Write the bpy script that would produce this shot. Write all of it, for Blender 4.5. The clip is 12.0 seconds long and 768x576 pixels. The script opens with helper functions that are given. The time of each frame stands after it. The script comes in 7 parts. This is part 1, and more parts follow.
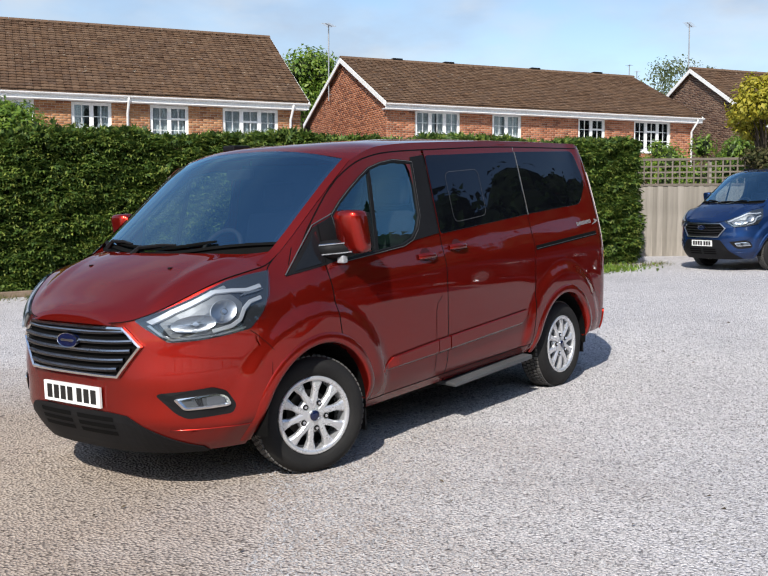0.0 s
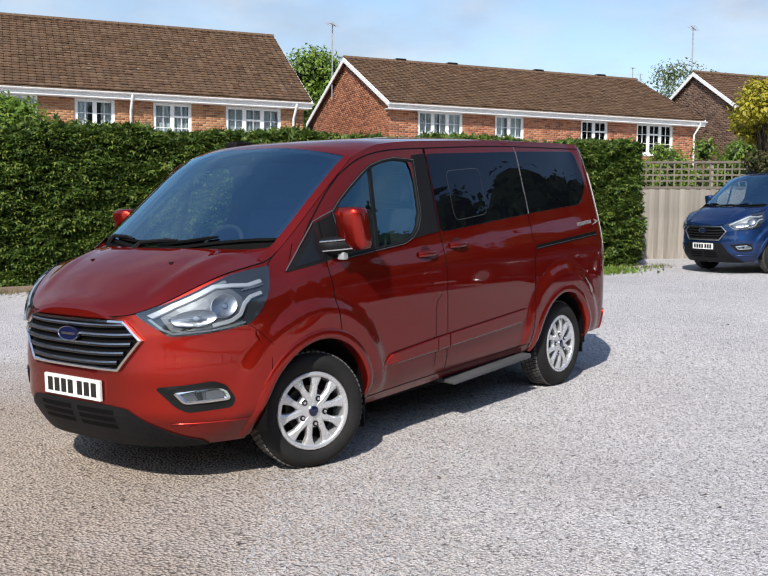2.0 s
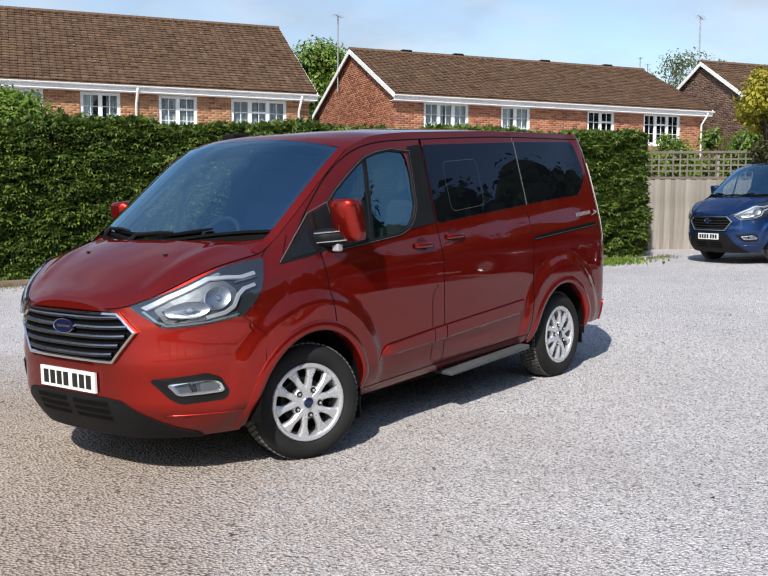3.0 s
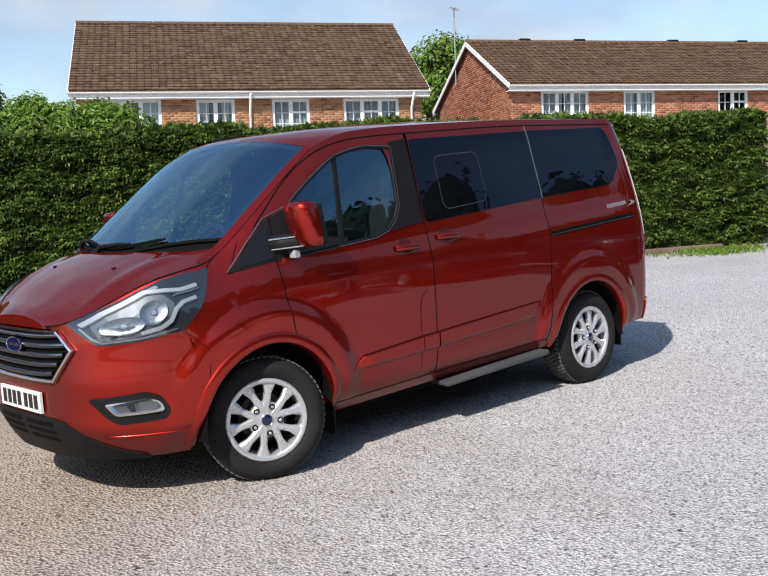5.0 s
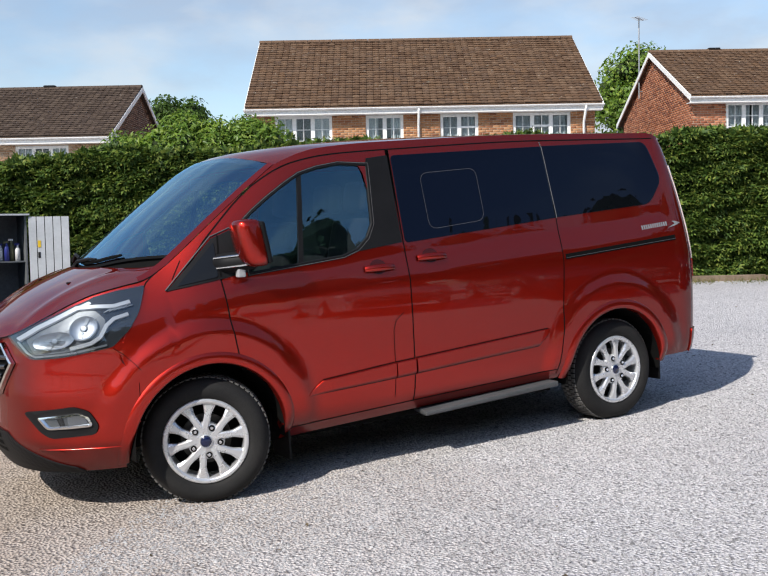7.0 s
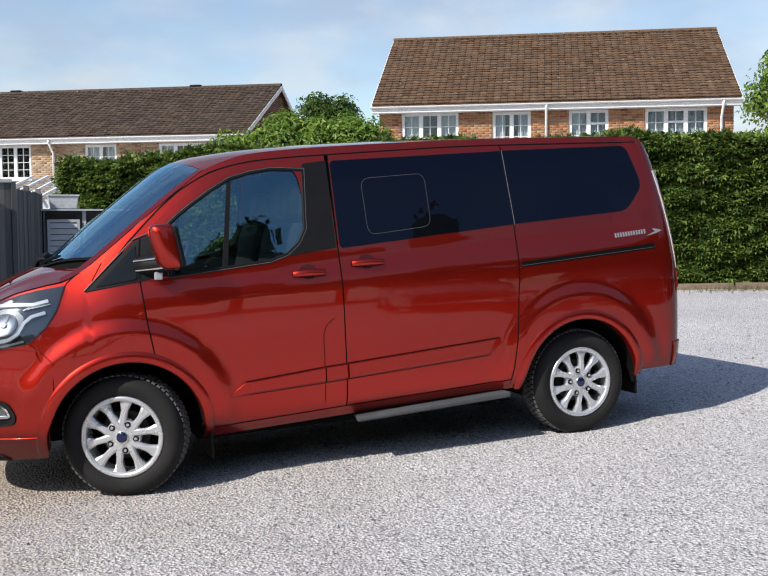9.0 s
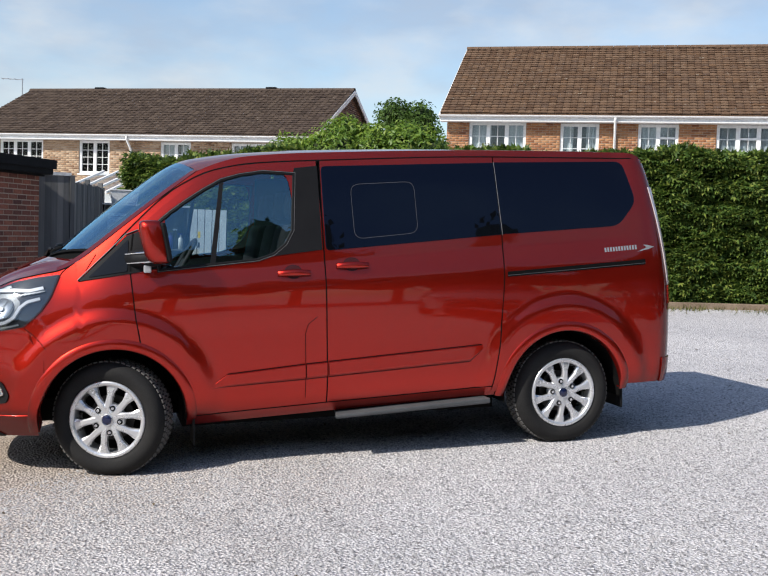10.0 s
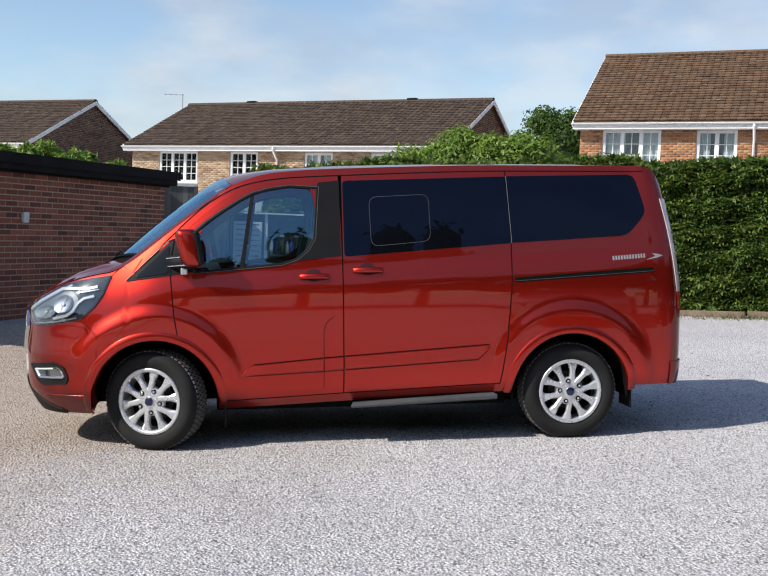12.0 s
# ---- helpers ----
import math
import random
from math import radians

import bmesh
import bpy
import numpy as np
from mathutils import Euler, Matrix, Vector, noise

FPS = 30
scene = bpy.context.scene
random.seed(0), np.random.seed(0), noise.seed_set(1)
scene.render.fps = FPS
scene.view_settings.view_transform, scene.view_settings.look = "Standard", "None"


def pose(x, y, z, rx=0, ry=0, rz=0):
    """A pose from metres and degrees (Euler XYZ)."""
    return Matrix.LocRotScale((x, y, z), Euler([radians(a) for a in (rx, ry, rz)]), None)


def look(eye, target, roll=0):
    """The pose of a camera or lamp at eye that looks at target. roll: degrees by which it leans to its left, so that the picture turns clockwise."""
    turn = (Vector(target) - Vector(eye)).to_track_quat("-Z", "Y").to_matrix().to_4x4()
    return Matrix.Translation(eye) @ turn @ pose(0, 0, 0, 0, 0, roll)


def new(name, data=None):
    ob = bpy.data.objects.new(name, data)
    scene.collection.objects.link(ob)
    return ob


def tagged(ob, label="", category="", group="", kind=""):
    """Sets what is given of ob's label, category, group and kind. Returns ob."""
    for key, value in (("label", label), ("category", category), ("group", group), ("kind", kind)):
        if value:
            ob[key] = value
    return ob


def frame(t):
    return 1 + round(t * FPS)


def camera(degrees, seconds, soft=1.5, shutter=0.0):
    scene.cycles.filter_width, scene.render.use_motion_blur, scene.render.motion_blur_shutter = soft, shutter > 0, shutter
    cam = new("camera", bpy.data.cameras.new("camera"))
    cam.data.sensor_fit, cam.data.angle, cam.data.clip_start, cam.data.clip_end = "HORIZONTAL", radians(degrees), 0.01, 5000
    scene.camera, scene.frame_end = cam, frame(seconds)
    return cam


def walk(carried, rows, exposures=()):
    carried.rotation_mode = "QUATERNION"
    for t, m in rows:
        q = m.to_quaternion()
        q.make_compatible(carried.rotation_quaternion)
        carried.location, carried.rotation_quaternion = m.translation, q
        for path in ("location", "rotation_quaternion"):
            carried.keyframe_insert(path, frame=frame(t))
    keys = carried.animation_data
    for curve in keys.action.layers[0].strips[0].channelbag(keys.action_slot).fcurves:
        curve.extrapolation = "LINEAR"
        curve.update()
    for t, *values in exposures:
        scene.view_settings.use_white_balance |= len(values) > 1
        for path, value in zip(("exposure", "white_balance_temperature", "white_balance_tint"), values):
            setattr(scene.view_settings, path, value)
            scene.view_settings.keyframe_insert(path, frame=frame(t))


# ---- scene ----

# ---------- camera ----------
cam = camera(41.99, 12.0, soft=1.3)
# seconds, eye, heading (to the left from +y), pitch (up), roll
PATH_ROWS = [
    (0, (-5.678, -4.774, 1.398), -51.69, -3.91, 0.06),
    (0.5, (-5.687, -4.770, 1.384), -51.63, -3.82, 0.19),
    (1, (-5.691, -4.785, 1.385), -51.53, -3.81, 0.41),
    (1.5, (-5.681, -4.788, 1.403), -51.53, -3.96, 0.56),
    (2, (-5.696, -4.798, 1.380), -51.62, -3.89, 0.68),
    (2.5, (-5.691, -4.808, 1.380), -51.62, -4.08, 0.64),
    (2.7, (-5.685, -4.816, 1.377), -51.57, -4.18, 0.55),
    (4.3, (-5.041, -5.190, 1.378), -46.22, -4.67, -0.44),
    (4.5, (-4.907, -5.210, 1.369), -45.39, -4.54, -0.71),
    (5, (-4.604, -5.339, 1.398), -42.46, -4.52, -1.85),
    (5.5, (-4.304, -5.516, 1.393), -40.38, -4.19, -1.47),
    (6, (-3.947, -5.632, 1.374), -39.23, -3.93, -1.62),
    (6.5, (-3.620, -5.793, 1.385), -34.60, -3.29, -1.54),
    (7, (-3.323, -5.976, 1.391), -30.52, -3.40, -1.09),
    (7.2, (-3.199, -6.028, 1.349), -30.32, -3.24, -1.07),
    (8.8, (-2.168, -6.553, 1.418), -21.22, -3.49, -0.48),
    (9, (-2.074, -6.571, 1.436), -20.94, -3.56, -0.34),
    (9.5, (-1.765, -6.738, 1.431), -17.86, -3.38, 1.62),
    (10, (-1.585, -6.956, 1.441), -16.40, -3.29, 2.02),
    (10.5, (-1.380, -7.194, 1.462), -13.42, -3.29, 2.03),
    (11, (-1.154, -7.394, 1.470), -9.20, -3.19, 2.50),
    (11.5, (-0.977, -7.621, 1.500), -8.51, -3.12, 2.38),
    (12, (-0.762, -7.787, 1.486), -7.10, -3.22, 2.25),
]


def aim(eye, yaw, pitch, roll):
    y, p = radians(yaw), radians(pitch)
    ahead = Vector((-math.sin(y) * math.cos(p), math.cos(y) * math.cos(p), math.sin(p)))
    return look(eye, Vector(eye) + ahead, roll)


walk(cam, [(t, aim(e, a, b, c)) for t, e, a, b, c in PATH_ROWS])

# ---------- light ----------
SUN_TO = Vector((-0.705, -0.275, 0.655)).normalized()      # towards the sun
world = bpy.data.worlds.new("sky")
scene.world = world
world.use_nodes = True
wn = world.node_tree
wn.nodes.clear()
w_out = wn.nodes.new("ShaderNodeOutputWorld")
w_bg = wn.nodes.new("ShaderNodeBackground")
w_sky = wn.nodes.new("ShaderNodeTexSky")
w_sky.sky_type = "NISHITA"
w_sky.sun_disc = False
w_sky.sun_elevation = math.asin(SUN_TO.z)
w_sky.sun_rotation = math.atan2(SUN_TO.x, SUN_TO.y)
w_sky.air_density, w_sky.dust_density, w_sky.ozone_density = 1.0, 0.6, 1.4
w_co = wn.nodes.new("ShaderNodeTexCoord")
w_map = wn.nodes.new("ShaderNodeMapping")
w_map.inputs["Scale"].default_value = (1.3, 1.3, 3.2)
w_map.inputs["Location"].default_value = (1.7, 0.4, 0.3)
w_noise = wn.nodes.new("ShaderNodeTexNoise")
w_noise.inputs["Scale"].default_value = 2.6
w_noise.inputs["Detail"].default_value = 7.0
w_noise.inputs["Roughness"].default_value = 0.55
w_ramp = wn.nodes.new("ShaderNodeValToRGB")
w_ramp.color_ramp.elements[0].position = 0.47
w_ramp.color_ramp.elements[1].position = 0.70
w_ramp.color_ramp.elements[0].color = (0, 0, 0, 1)
w_ramp.color_ramp.elements[1].color = (0.9, 0.9, 0.9, 1)
w_mix = wn.nodes.new("ShaderNodeMix")
w_mix.data_type = "RGBA"
w_tone = wn.nodes.new("ShaderNodeTexNoise")
w_tone.inputs["Scale"].default_value = 6.0
w_tone.inputs["Detail"].default_value = 5.0
w_white = wn.nodes.new("ShaderNodeValToRGB")
w_white.color_ramp.elements[0].position = 0.40
w_white.color_ramp.elements[1].position = 0.62
w_white.color_ramp.elements[0].color = (0.62, 0.70, 0.84, 1)
w_white.color_ramp.elements[1].color = (0.98, 0.99, 1.0, 1)
w_gain = wn.nodes.new("ShaderNodeVectorMath")
w_gain.operation = "SCALE"
w_gain.inputs["Scale"].default_value = 4.9
wn.links.new(w_map.outputs["Vector"], w_tone.inputs["Vector"])
wn.links.new(w_tone.outputs["Fac"], w_white.inputs["Fac"])
wn.links.new(w_white.outputs["Color"], w_gain.inputs[0])
wn.links.new(w_gain.outputs["Vector"], w_mix.inputs["B"])
wn.links.new(w_co.outputs["Generated"], w_map.inputs["Vector"])
wn.links.new(w_map.outputs["Vector"], w_noise.inputs["Vector"])
# a bank of cumulus over the far houses
w_dir = wn.nodes.new("ShaderNodeVectorMath")
w_dir.operation = "DOT_PRODUCT"
w_dir.inputs[1].default_value = (0.93, 0.36, 0.0)
wn.links.new(w_co.outputs["Generated"], w_dir.inputs[0])
w_bank = wn.nodes.new("ShaderNodeMapRange")
w_bank.inputs["From Min"].default_value = 0.80
w_bank.inputs["From Max"].default_value = 0.99
w_bank.inputs["To Max"].default_value = 0.15
wn.links.new(w_dir.outputs["Value"], w_bank.inputs["Value"])
w_sum = wn.nodes.new("ShaderNodeMath")
w_sum.operation = "ADD"
wn.links.new(w_noise.outputs["Fac"], w_sum.inputs[0])
wn.links.new(w_bank.outputs["Result"], w_sum.inputs[1])
# extra cloud above the houses, mostly out of view, added to brighten bonnet and windscreen
w_dir2 = wn.nodes.new("ShaderNodeVectorMath")
w_dir2.operation = "DOT_PRODUCT"
w_dir2.inputs[1].default_value = (0.22, 0.78, 0.585)
wn.links.new(w_co.outputs["Generated"], w_dir2.inputs[0])
w_lift = wn.nodes.new("ShaderNodeMapRange")
w_lift.inputs["From Min"].default_value = 0.84
w_lift.inputs["From Max"].default_value = 0.99
w_lift.inputs["To Max"].default_value = 0.17
wn.links.new(w_dir2.outputs["Value"], w_lift.inputs["Value"])
w_all = wn.nodes.new("ShaderNodeMath")
w_all.operation = "ADD"
wn.links.new(w_sum.outputs[0], w_all.inputs[0])
wn.links.new(w_lift.outputs["Result"], w_all.inputs[1])
wn.links.new(w_all.outputs[0], w_ramp.inputs["Fac"])
# the clouds lie low in the sky, which is clear overhead
w_sep = wn.nodes.new("ShaderNodeSeparateXYZ")
wn.links.new(w_co.outputs["Generated"], w_sep.inputs["Vector"])
w_low = wn.nodes.new("ShaderNodeMapRange")
w_low.inputs["From Min"].default_value = 0.10
w_low.inputs["From Max"].default_value = 0.85
w_low.inputs["To Min"].default_value = 1.0
w_low.inputs["To Max"].default_value = 0.0
wn.links.new(w_sep.outputs["Z"], w_low.inputs["Value"])
w_cov = wn.nodes.new("ShaderNodeMath")
w_cov.operation = "MULTIPLY"
wn.links.new(w_ramp.outputs["Color"], w_cov.inputs[0])
wn.links.new(w_low.outputs["Result"], w_cov.inputs[1])
wn.links.new(w_cov.outputs[0], w_mix.inputs["Factor"])
wn.links.new(w_sky.outputs["Color"], w_mix.inputs["A"])
wn.links.new(w_mix.outputs["Result"], w_bg.inputs["Color"])
w_bg.inputs["Strength"].default_value = 0.115
wn.links.new(w_bg.outputs["Background"], w_out.inputs["Surface"])

sun_data = bpy.data.lights.new("sun", "SUN")
sun_data.energy = 3.9
sun_data.angle = radians(0.6)
sun_data.color = (1.0, 0.95, 0.87)
sun = new("sun", sun_data)
sun.matrix_world = look(SUN_TO * 50, (0, 0, 0))
scene.view_settings.exposure = 0.5

# ---------- materials ----------
def nodes_of(name):
    m = bpy.data.materials.new(name)
    m.use_nodes = True
    nt = m.node_tree
    return m, nt, nt.nodes["Principled BSDF"]


def node(nt, kind, **values):
    n = nt.nodes.new("ShaderNode" + kind)
    for key, value in values.items():
        if key in n.inputs:
            n.inputs[key].default_value = value
    return n


def ramp(nt, source, stops):
    r = nt.nodes.new("ShaderNodeValToRGB")
    e = r.color_ramp.elements
    while len(e) < len(stops):
        e.new(0.5)
    for k, (at, col) in zip(e, stops):
        k.position = at
        k.color = (*col, 1)
    nt.links.new(source, r.inputs["Fac"])
    return r.outputs["Color"]


def mix(nt, fac, a, b, blend="MIX"):
    m = nt.nodes.new("ShaderNodeMix")
    m.data_type = "RGBA"
    m.blend_type = blend
    for sock, value in ((m.inputs["Factor"], fac), (m.inputs["A"], a), (m.inputs["B"], b)):
        if isinstance(value, bpy.types.NodeSocket):
            nt.links.new(value, sock)
        elif isinstance(value, (int, float)):
            sock.default_value = value
        else:
            sock.default_value = (*value, 1)
    return m.outputs["Result"]


def coords(nt, scale=(1, 1, 1), kind="Object"):
    c = nt.nodes.new("ShaderNodeTexCoord")
    m = nt.nodes.new("ShaderNodeMapping")
    m.inputs["Scale"].default_value = scale
    nt.links.new(c.outputs[kind], m.inputs["Vector"])
    return m.outputs["Vector"]


def noise_tex(nt, vec, scale, detail=4.0, rough=0.55):
    n = node(nt, "TexNoise", Scale=scale, Detail=detail, Roughness=rough)
    nt.links.new(vec, n.inputs["Vector"])
    return n.outputs["Fac"]


def bump(nt, bsdf, height, strength=0.3, distance=0.01):
    b = node(nt, "Bump", Strength=strength, Distance=distance)
    nt.links.new(height, b.inputs["Height"])
    nt.links.new(b.outputs["Normal"], bsdf.inputs["Normal"])
    return b


def mottled(name, a, b, scale=4.0, rough=0.7, fine=40.0, relief=0.15, depth=0.004, metal=0.0, spread=(0.35, 0.65), spec=0.4, grain=0.35):
    """Two tones in soft patches, with fine grain on top."""
    m, nt, p = nodes_of(name)
    v = coords(nt)
    big = noise_tex(nt, v, scale, 5.0)
    small = noise_tex(nt, v, fine, 3.0)
    col = ramp(nt, big, [(spread[0], a), (spread[1], b)])
    col = mix(nt, grain, col, ramp(nt, small, [(0.3, tuple(c * 0.72 for c in a)), (0.7, tuple(min(1, c * 1.25) for c in b))]))
    nt.links.new(col, p.inputs["Base Color"])
    p.inputs["Roughness"].default_value = rough
    p.inputs["Metallic"].default_value = metal
    p.inputs["Specular IOR Level"].default_value = spec
    bump(nt, p, small, relief, depth)
    return m


def plain(name, col, rough=0.5, metal=0.0, coat=0.0, spec=0.5):
    """A smooth made surface, with a faint unevenness of gloss."""
    m, nt, p = nodes_of(name)
    p.inputs["Base Color"].default_value = (*col, 1)
    p.inputs["Metallic"].default_value = metal
    p.inputs["Coat Weight"].default_value = coat
    p.inputs["Coat Roughness"].default_value = 0.03
    p.inputs["Specular IOR Level"].default_value = spec
    v = coords(nt)
    n = noise_tex(nt, v, 9.0)
    mr = node(nt, "MapRange")
    mr.inputs["To Min"].default_value = rough * 0.8
    mr.inputs["To Max"].default_value = min(1.0, rough * 1.25)
    nt.links.new(n, mr.inputs["Value"])
    nt.links.new(mr.outputs["Result"], p.inputs["Roughness"])
    return m


def brick_mat(name, a, b, mortar, scale=1.0):
    """Brickwork in a wall's own plane (u along, v up)."""
    m, nt, p = nodes_of(name)
    uv = nt.nodes.new("ShaderNodeUVMap")
    mp = nt.nodes.new("ShaderNodeMapping")
    nt.links.new(uv.outputs["UV"], mp.inputs["Vector"])
    br = node(nt, "TexBrick", Scale=1.0)
    br.inputs["Brick Width"].default_value = 0.225
    br.inputs["Row Height"].default_value = 0.075
    br.inputs["Mortar Size"].default_value = 0.009
    br.inputs["Mortar Smooth"].default_value = 0.3
    br.inputs["Bias"].default_value = 0.0
    br.inputs["Color1"].default_value = (*a, 1)
    br.inputs["Color2"].default_value = (*b, 1)
    br.inputs["Mortar"].default_value = (*mortar, 1)
    nt.links.new(mp.outputs["Vector"], br.inputs["Vector"])
    v = coords(nt)
    big = noise_tex(nt, v, 0.9, 5.0)
    sm = noise_tex(nt, v, 30.0, 3.0)
    col = mix(nt, ramp(nt, big, [(0.35, (0.0, 0.0, 0.0)), (0.75, (0.5, 0.5, 0.5))]), br.outputs["Color"], tuple(c * 0.62 for c in a))
    col = mix(nt, 0.15, col, ramp(nt, sm, [(0.3, tuple(c * 0.6 for c in b)), (0.7, tuple(min(1, c * 1.3) for c in b))]))
    nt.links.new(col, p.inputs["Base Color"])
    p.inputs["Roughness"].default_value = 0.9
    p.inputs["Specular IOR Level"].default_value = 0.2
    inv = node(nt, "Math")
    inv.operation = "SUBTRACT"
    inv.inputs[0].default_value = 1.0
    nt.links.new(br.outputs["Fac"], inv.inputs[1])
    bump(nt, p, inv.outputs[0], 0.6, 0.008)
    return m


def island_mat(name, tones, rough=0.8, relief=0.25, scale=14.0, obj=False, spec=0.3, translucent=0.0, mottle=0.5, stretch=(1, 1, 1), spots=None):
    """Each loose piece takes a tone of its own; noise wears it."""
    m, nt, p = nodes_of(name)
    if obj:
        src = nt.nodes.new("ShaderNodeObjectInfo").outputs["Random"]
    else:
        src = nt.nodes.new("ShaderNodeNewGeometry").outputs["Random Per Island"]
    steps = [(i / max(1, len(tones) - 1), t) for i, t in enumerate(tones)]
    col = ramp(nt, src, steps)
    v = coords(nt, stretch)
    n = noise_tex(nt, v, scale, 5.0)
    col = mix(nt, mottle, col, mix(nt, 1.0, col, ramp(nt, n, [(0.3, (0.35, 0.35, 0.35)), (0.7, (1.0, 1.0, 1.0))]), "MULTIPLY"))
    if spots:
        dots = noise_tex(nt, v, 5.0, 3.0, 0.7)
        col = mix(nt, ramp(nt, dots, [(0.66, (0.0, 0.0, 0.0)), (0.73, (0.8, 0.8, 0.8))]), col, spots)
    nt.links.new(col, p.inputs["Base Color"])
    p.inputs["Roughness"].default_value = rough
    p.inputs["Specular IOR Level"].default_value = spec
    if relief:
        bump(nt, p, n, relief, 0.006)
    if translucent:
        out = nt.nodes["Material Output"]
        tr = nt.nodes.new("ShaderNodeBsdfTranslucent")
        nt.links.new(col, tr.inputs["Color"])
        ms = nt.nodes.new("ShaderNodeMixShader")
        ms.inputs[0].default_value = translucent
        nt.links.new(p.outputs[0], ms.inputs[1])
        nt.links.new(tr.outputs[0], ms.inputs[2])
        nt.links.new(ms.outputs[0], out.inputs["Surface"])
    return m


def glass_mat(name, tint=(1, 1, 1), rough=0.0, ior=1.45, gloss=(0.9, 0.9, 0.9)):
    """Thin clear glass: it passes light tinted and mirrors by Fresnel."""
    m, nt, p = nodes_of(name)
    out = nt.nodes["Material Output"]
    nt.nodes.remove(p)
    tr = nt.nodes.new("ShaderNodeBsdfTransparent")
    tr.inputs["Color"].default_value = (*tint, 1)
    gl = nt.nodes.new("ShaderNodeBsdfGlossy")
    gl.inputs["Roughness"].default_value = rough
    gl.inputs["Color"].default_value = (*gloss, 1)
    lw = nt.nodes.new("ShaderNodeLayerWeight")
    lw.inputs["Blend"].default_value = 0.5
    f0 = ((ior - 1) / (ior + 1)) ** 2
    pw = nt.nodes.new("ShaderNodeMath")
    pw.operation = "POWER"
    pw.inputs[1].default_value = 5.0
    nt.links.new(lw.outputs["Facing"], pw.inputs[0])
    fr = nt.nodes.new("ShaderNodeMath")
    fr.operation = "MULTIPLY_ADD"
    fr.inputs[1].default_value = 1 - f0
    fr.inputs[2].default_value = f0
    nt.links.new(pw.outputs[0], fr.inputs[0])
    ms = nt.nodes.new("ShaderNodeMixShader")
    nt.links.new(fr.outputs[0], ms.inputs[0])
    nt.links.new(tr.outputs[0], ms.inputs[1])
    nt.links.new(gl.outputs[0], ms.inputs[2])
    nt.links.new(ms.outputs[0], out.inputs["Surface"])
    return m


def paint_mat(name, ground, flake, rough, edge):
    """Metallic car paint: a pigmented ground coat, flakes that gleam face on, and a clear coat over both."""
    m, nt, p = nodes_of(name)
    v = coords(nt)
    fl = noise_tex(nt, v, 900.0, 2.0)
    dirt = noise_tex(nt, v, 2.2, 5.0)
    grit = noise_tex(nt, v, 34.0, 4.0, 0.7)
    q = nt.nodes.new("ShaderNodeBsdfPrincipled")
    col = mix(nt, ramp(nt, fl, [(0.35, (0, 0, 0)), (0.7, (1, 1, 1))]), tuple(c * 0.75 for c in flake), tuple(c * 1.25 for c in flake))
    nt.links.new(col, q.inputs["Base Color"])
    q.inputs["Metallic"].default_value = 1.0
    q.inputs["Roughness"].default_value = rough
    q.inputs["Specular Tint"].default_value = (*edge, 1)
    p.inputs["Base Color"].default_value = (*ground, 1)
    p.inputs["Roughness"].default_value = 0.5
    p.inputs["Specular IOR Level"].default_value = 0.0
    # a film of road dust dulls the coat unevenly
    both = node(nt, "Math")
    both.operation = "MULTIPLY"
    nt.links.new(dirt, both.inputs[0])
    nt.links.new(grit, both.inputs[1])
    cr = node(nt, "MapRange")
    cr.inputs["From Min"].default_value = 0.12
    cr.inputs["From Max"].default_value = 0.42
    cr.inputs["To Min"].default_value = 0.008
    cr.inputs["To Max"].default_value = 0.05
    nt.links.new(both.outputs[0], cr.inputs["Value"])
    # road dust thrown up by the wheels lies thickest low down
    sep = nt.nodes.new("ShaderNodeSeparateXYZ")
    nt.links.new(v, sep.inputs[0])
    low = node(nt, "MapRange")
    low.inputs["From Min"].default_value = 0.36
    low.inputs["From Max"].default_value = 0.66
    low.inputs["To Min"].default_value = 0.16
    low.inputs["To Max"].default_value = 0.0
    nt.links.new(sep.outputs[2], low.inputs["Value"])
    dusty = node(nt, "Math")
    dusty.operation = "ADD"
    nt.links.new(cr.outputs["Result"], dusty.inputs[0])
    nt.links.new(low.outputs["Result"], dusty.inputs[1])
    for sh in (p, q):
        sh.inputs["Coat Weight"].default_value = 1.0
        sh.inputs["Coat IOR"].default_value = 1.45
        nt.links.new(dusty.outputs[0], sh.inputs["Coat Roughness"])
    lw = nt.nodes.new("ShaderNodeLayerWeight")
    lw.inputs["Blend"].default_value = 0.5
    gleam = node(nt, "MapRange")
    gleam.interpolation_type = "SMOOTHSTEP"
    gleam.inputs["From Min"].default_value = 0.05
    gleam.inputs["From Max"].default_value = 0.50
    gleam.inputs["To Min"].default_value = 0.94
    gleam.inputs["To Max"].default_value = 0.10
    nt.links.new(lw.outputs["Facing"], gleam.inputs["Value"])
    ms = nt.nodes.new("ShaderNodeMixShader")
    nt.links.new(gleam.outputs["Result"], ms.inputs[0])
    nt.links.new(p.outputs[0], ms.inputs[1])
    nt.links.new(q.outputs[0], ms.inputs[2])
    nt.links.new(ms.outputs[0], nt.nodes["Material Output"].inputs["Surface"])
    return m


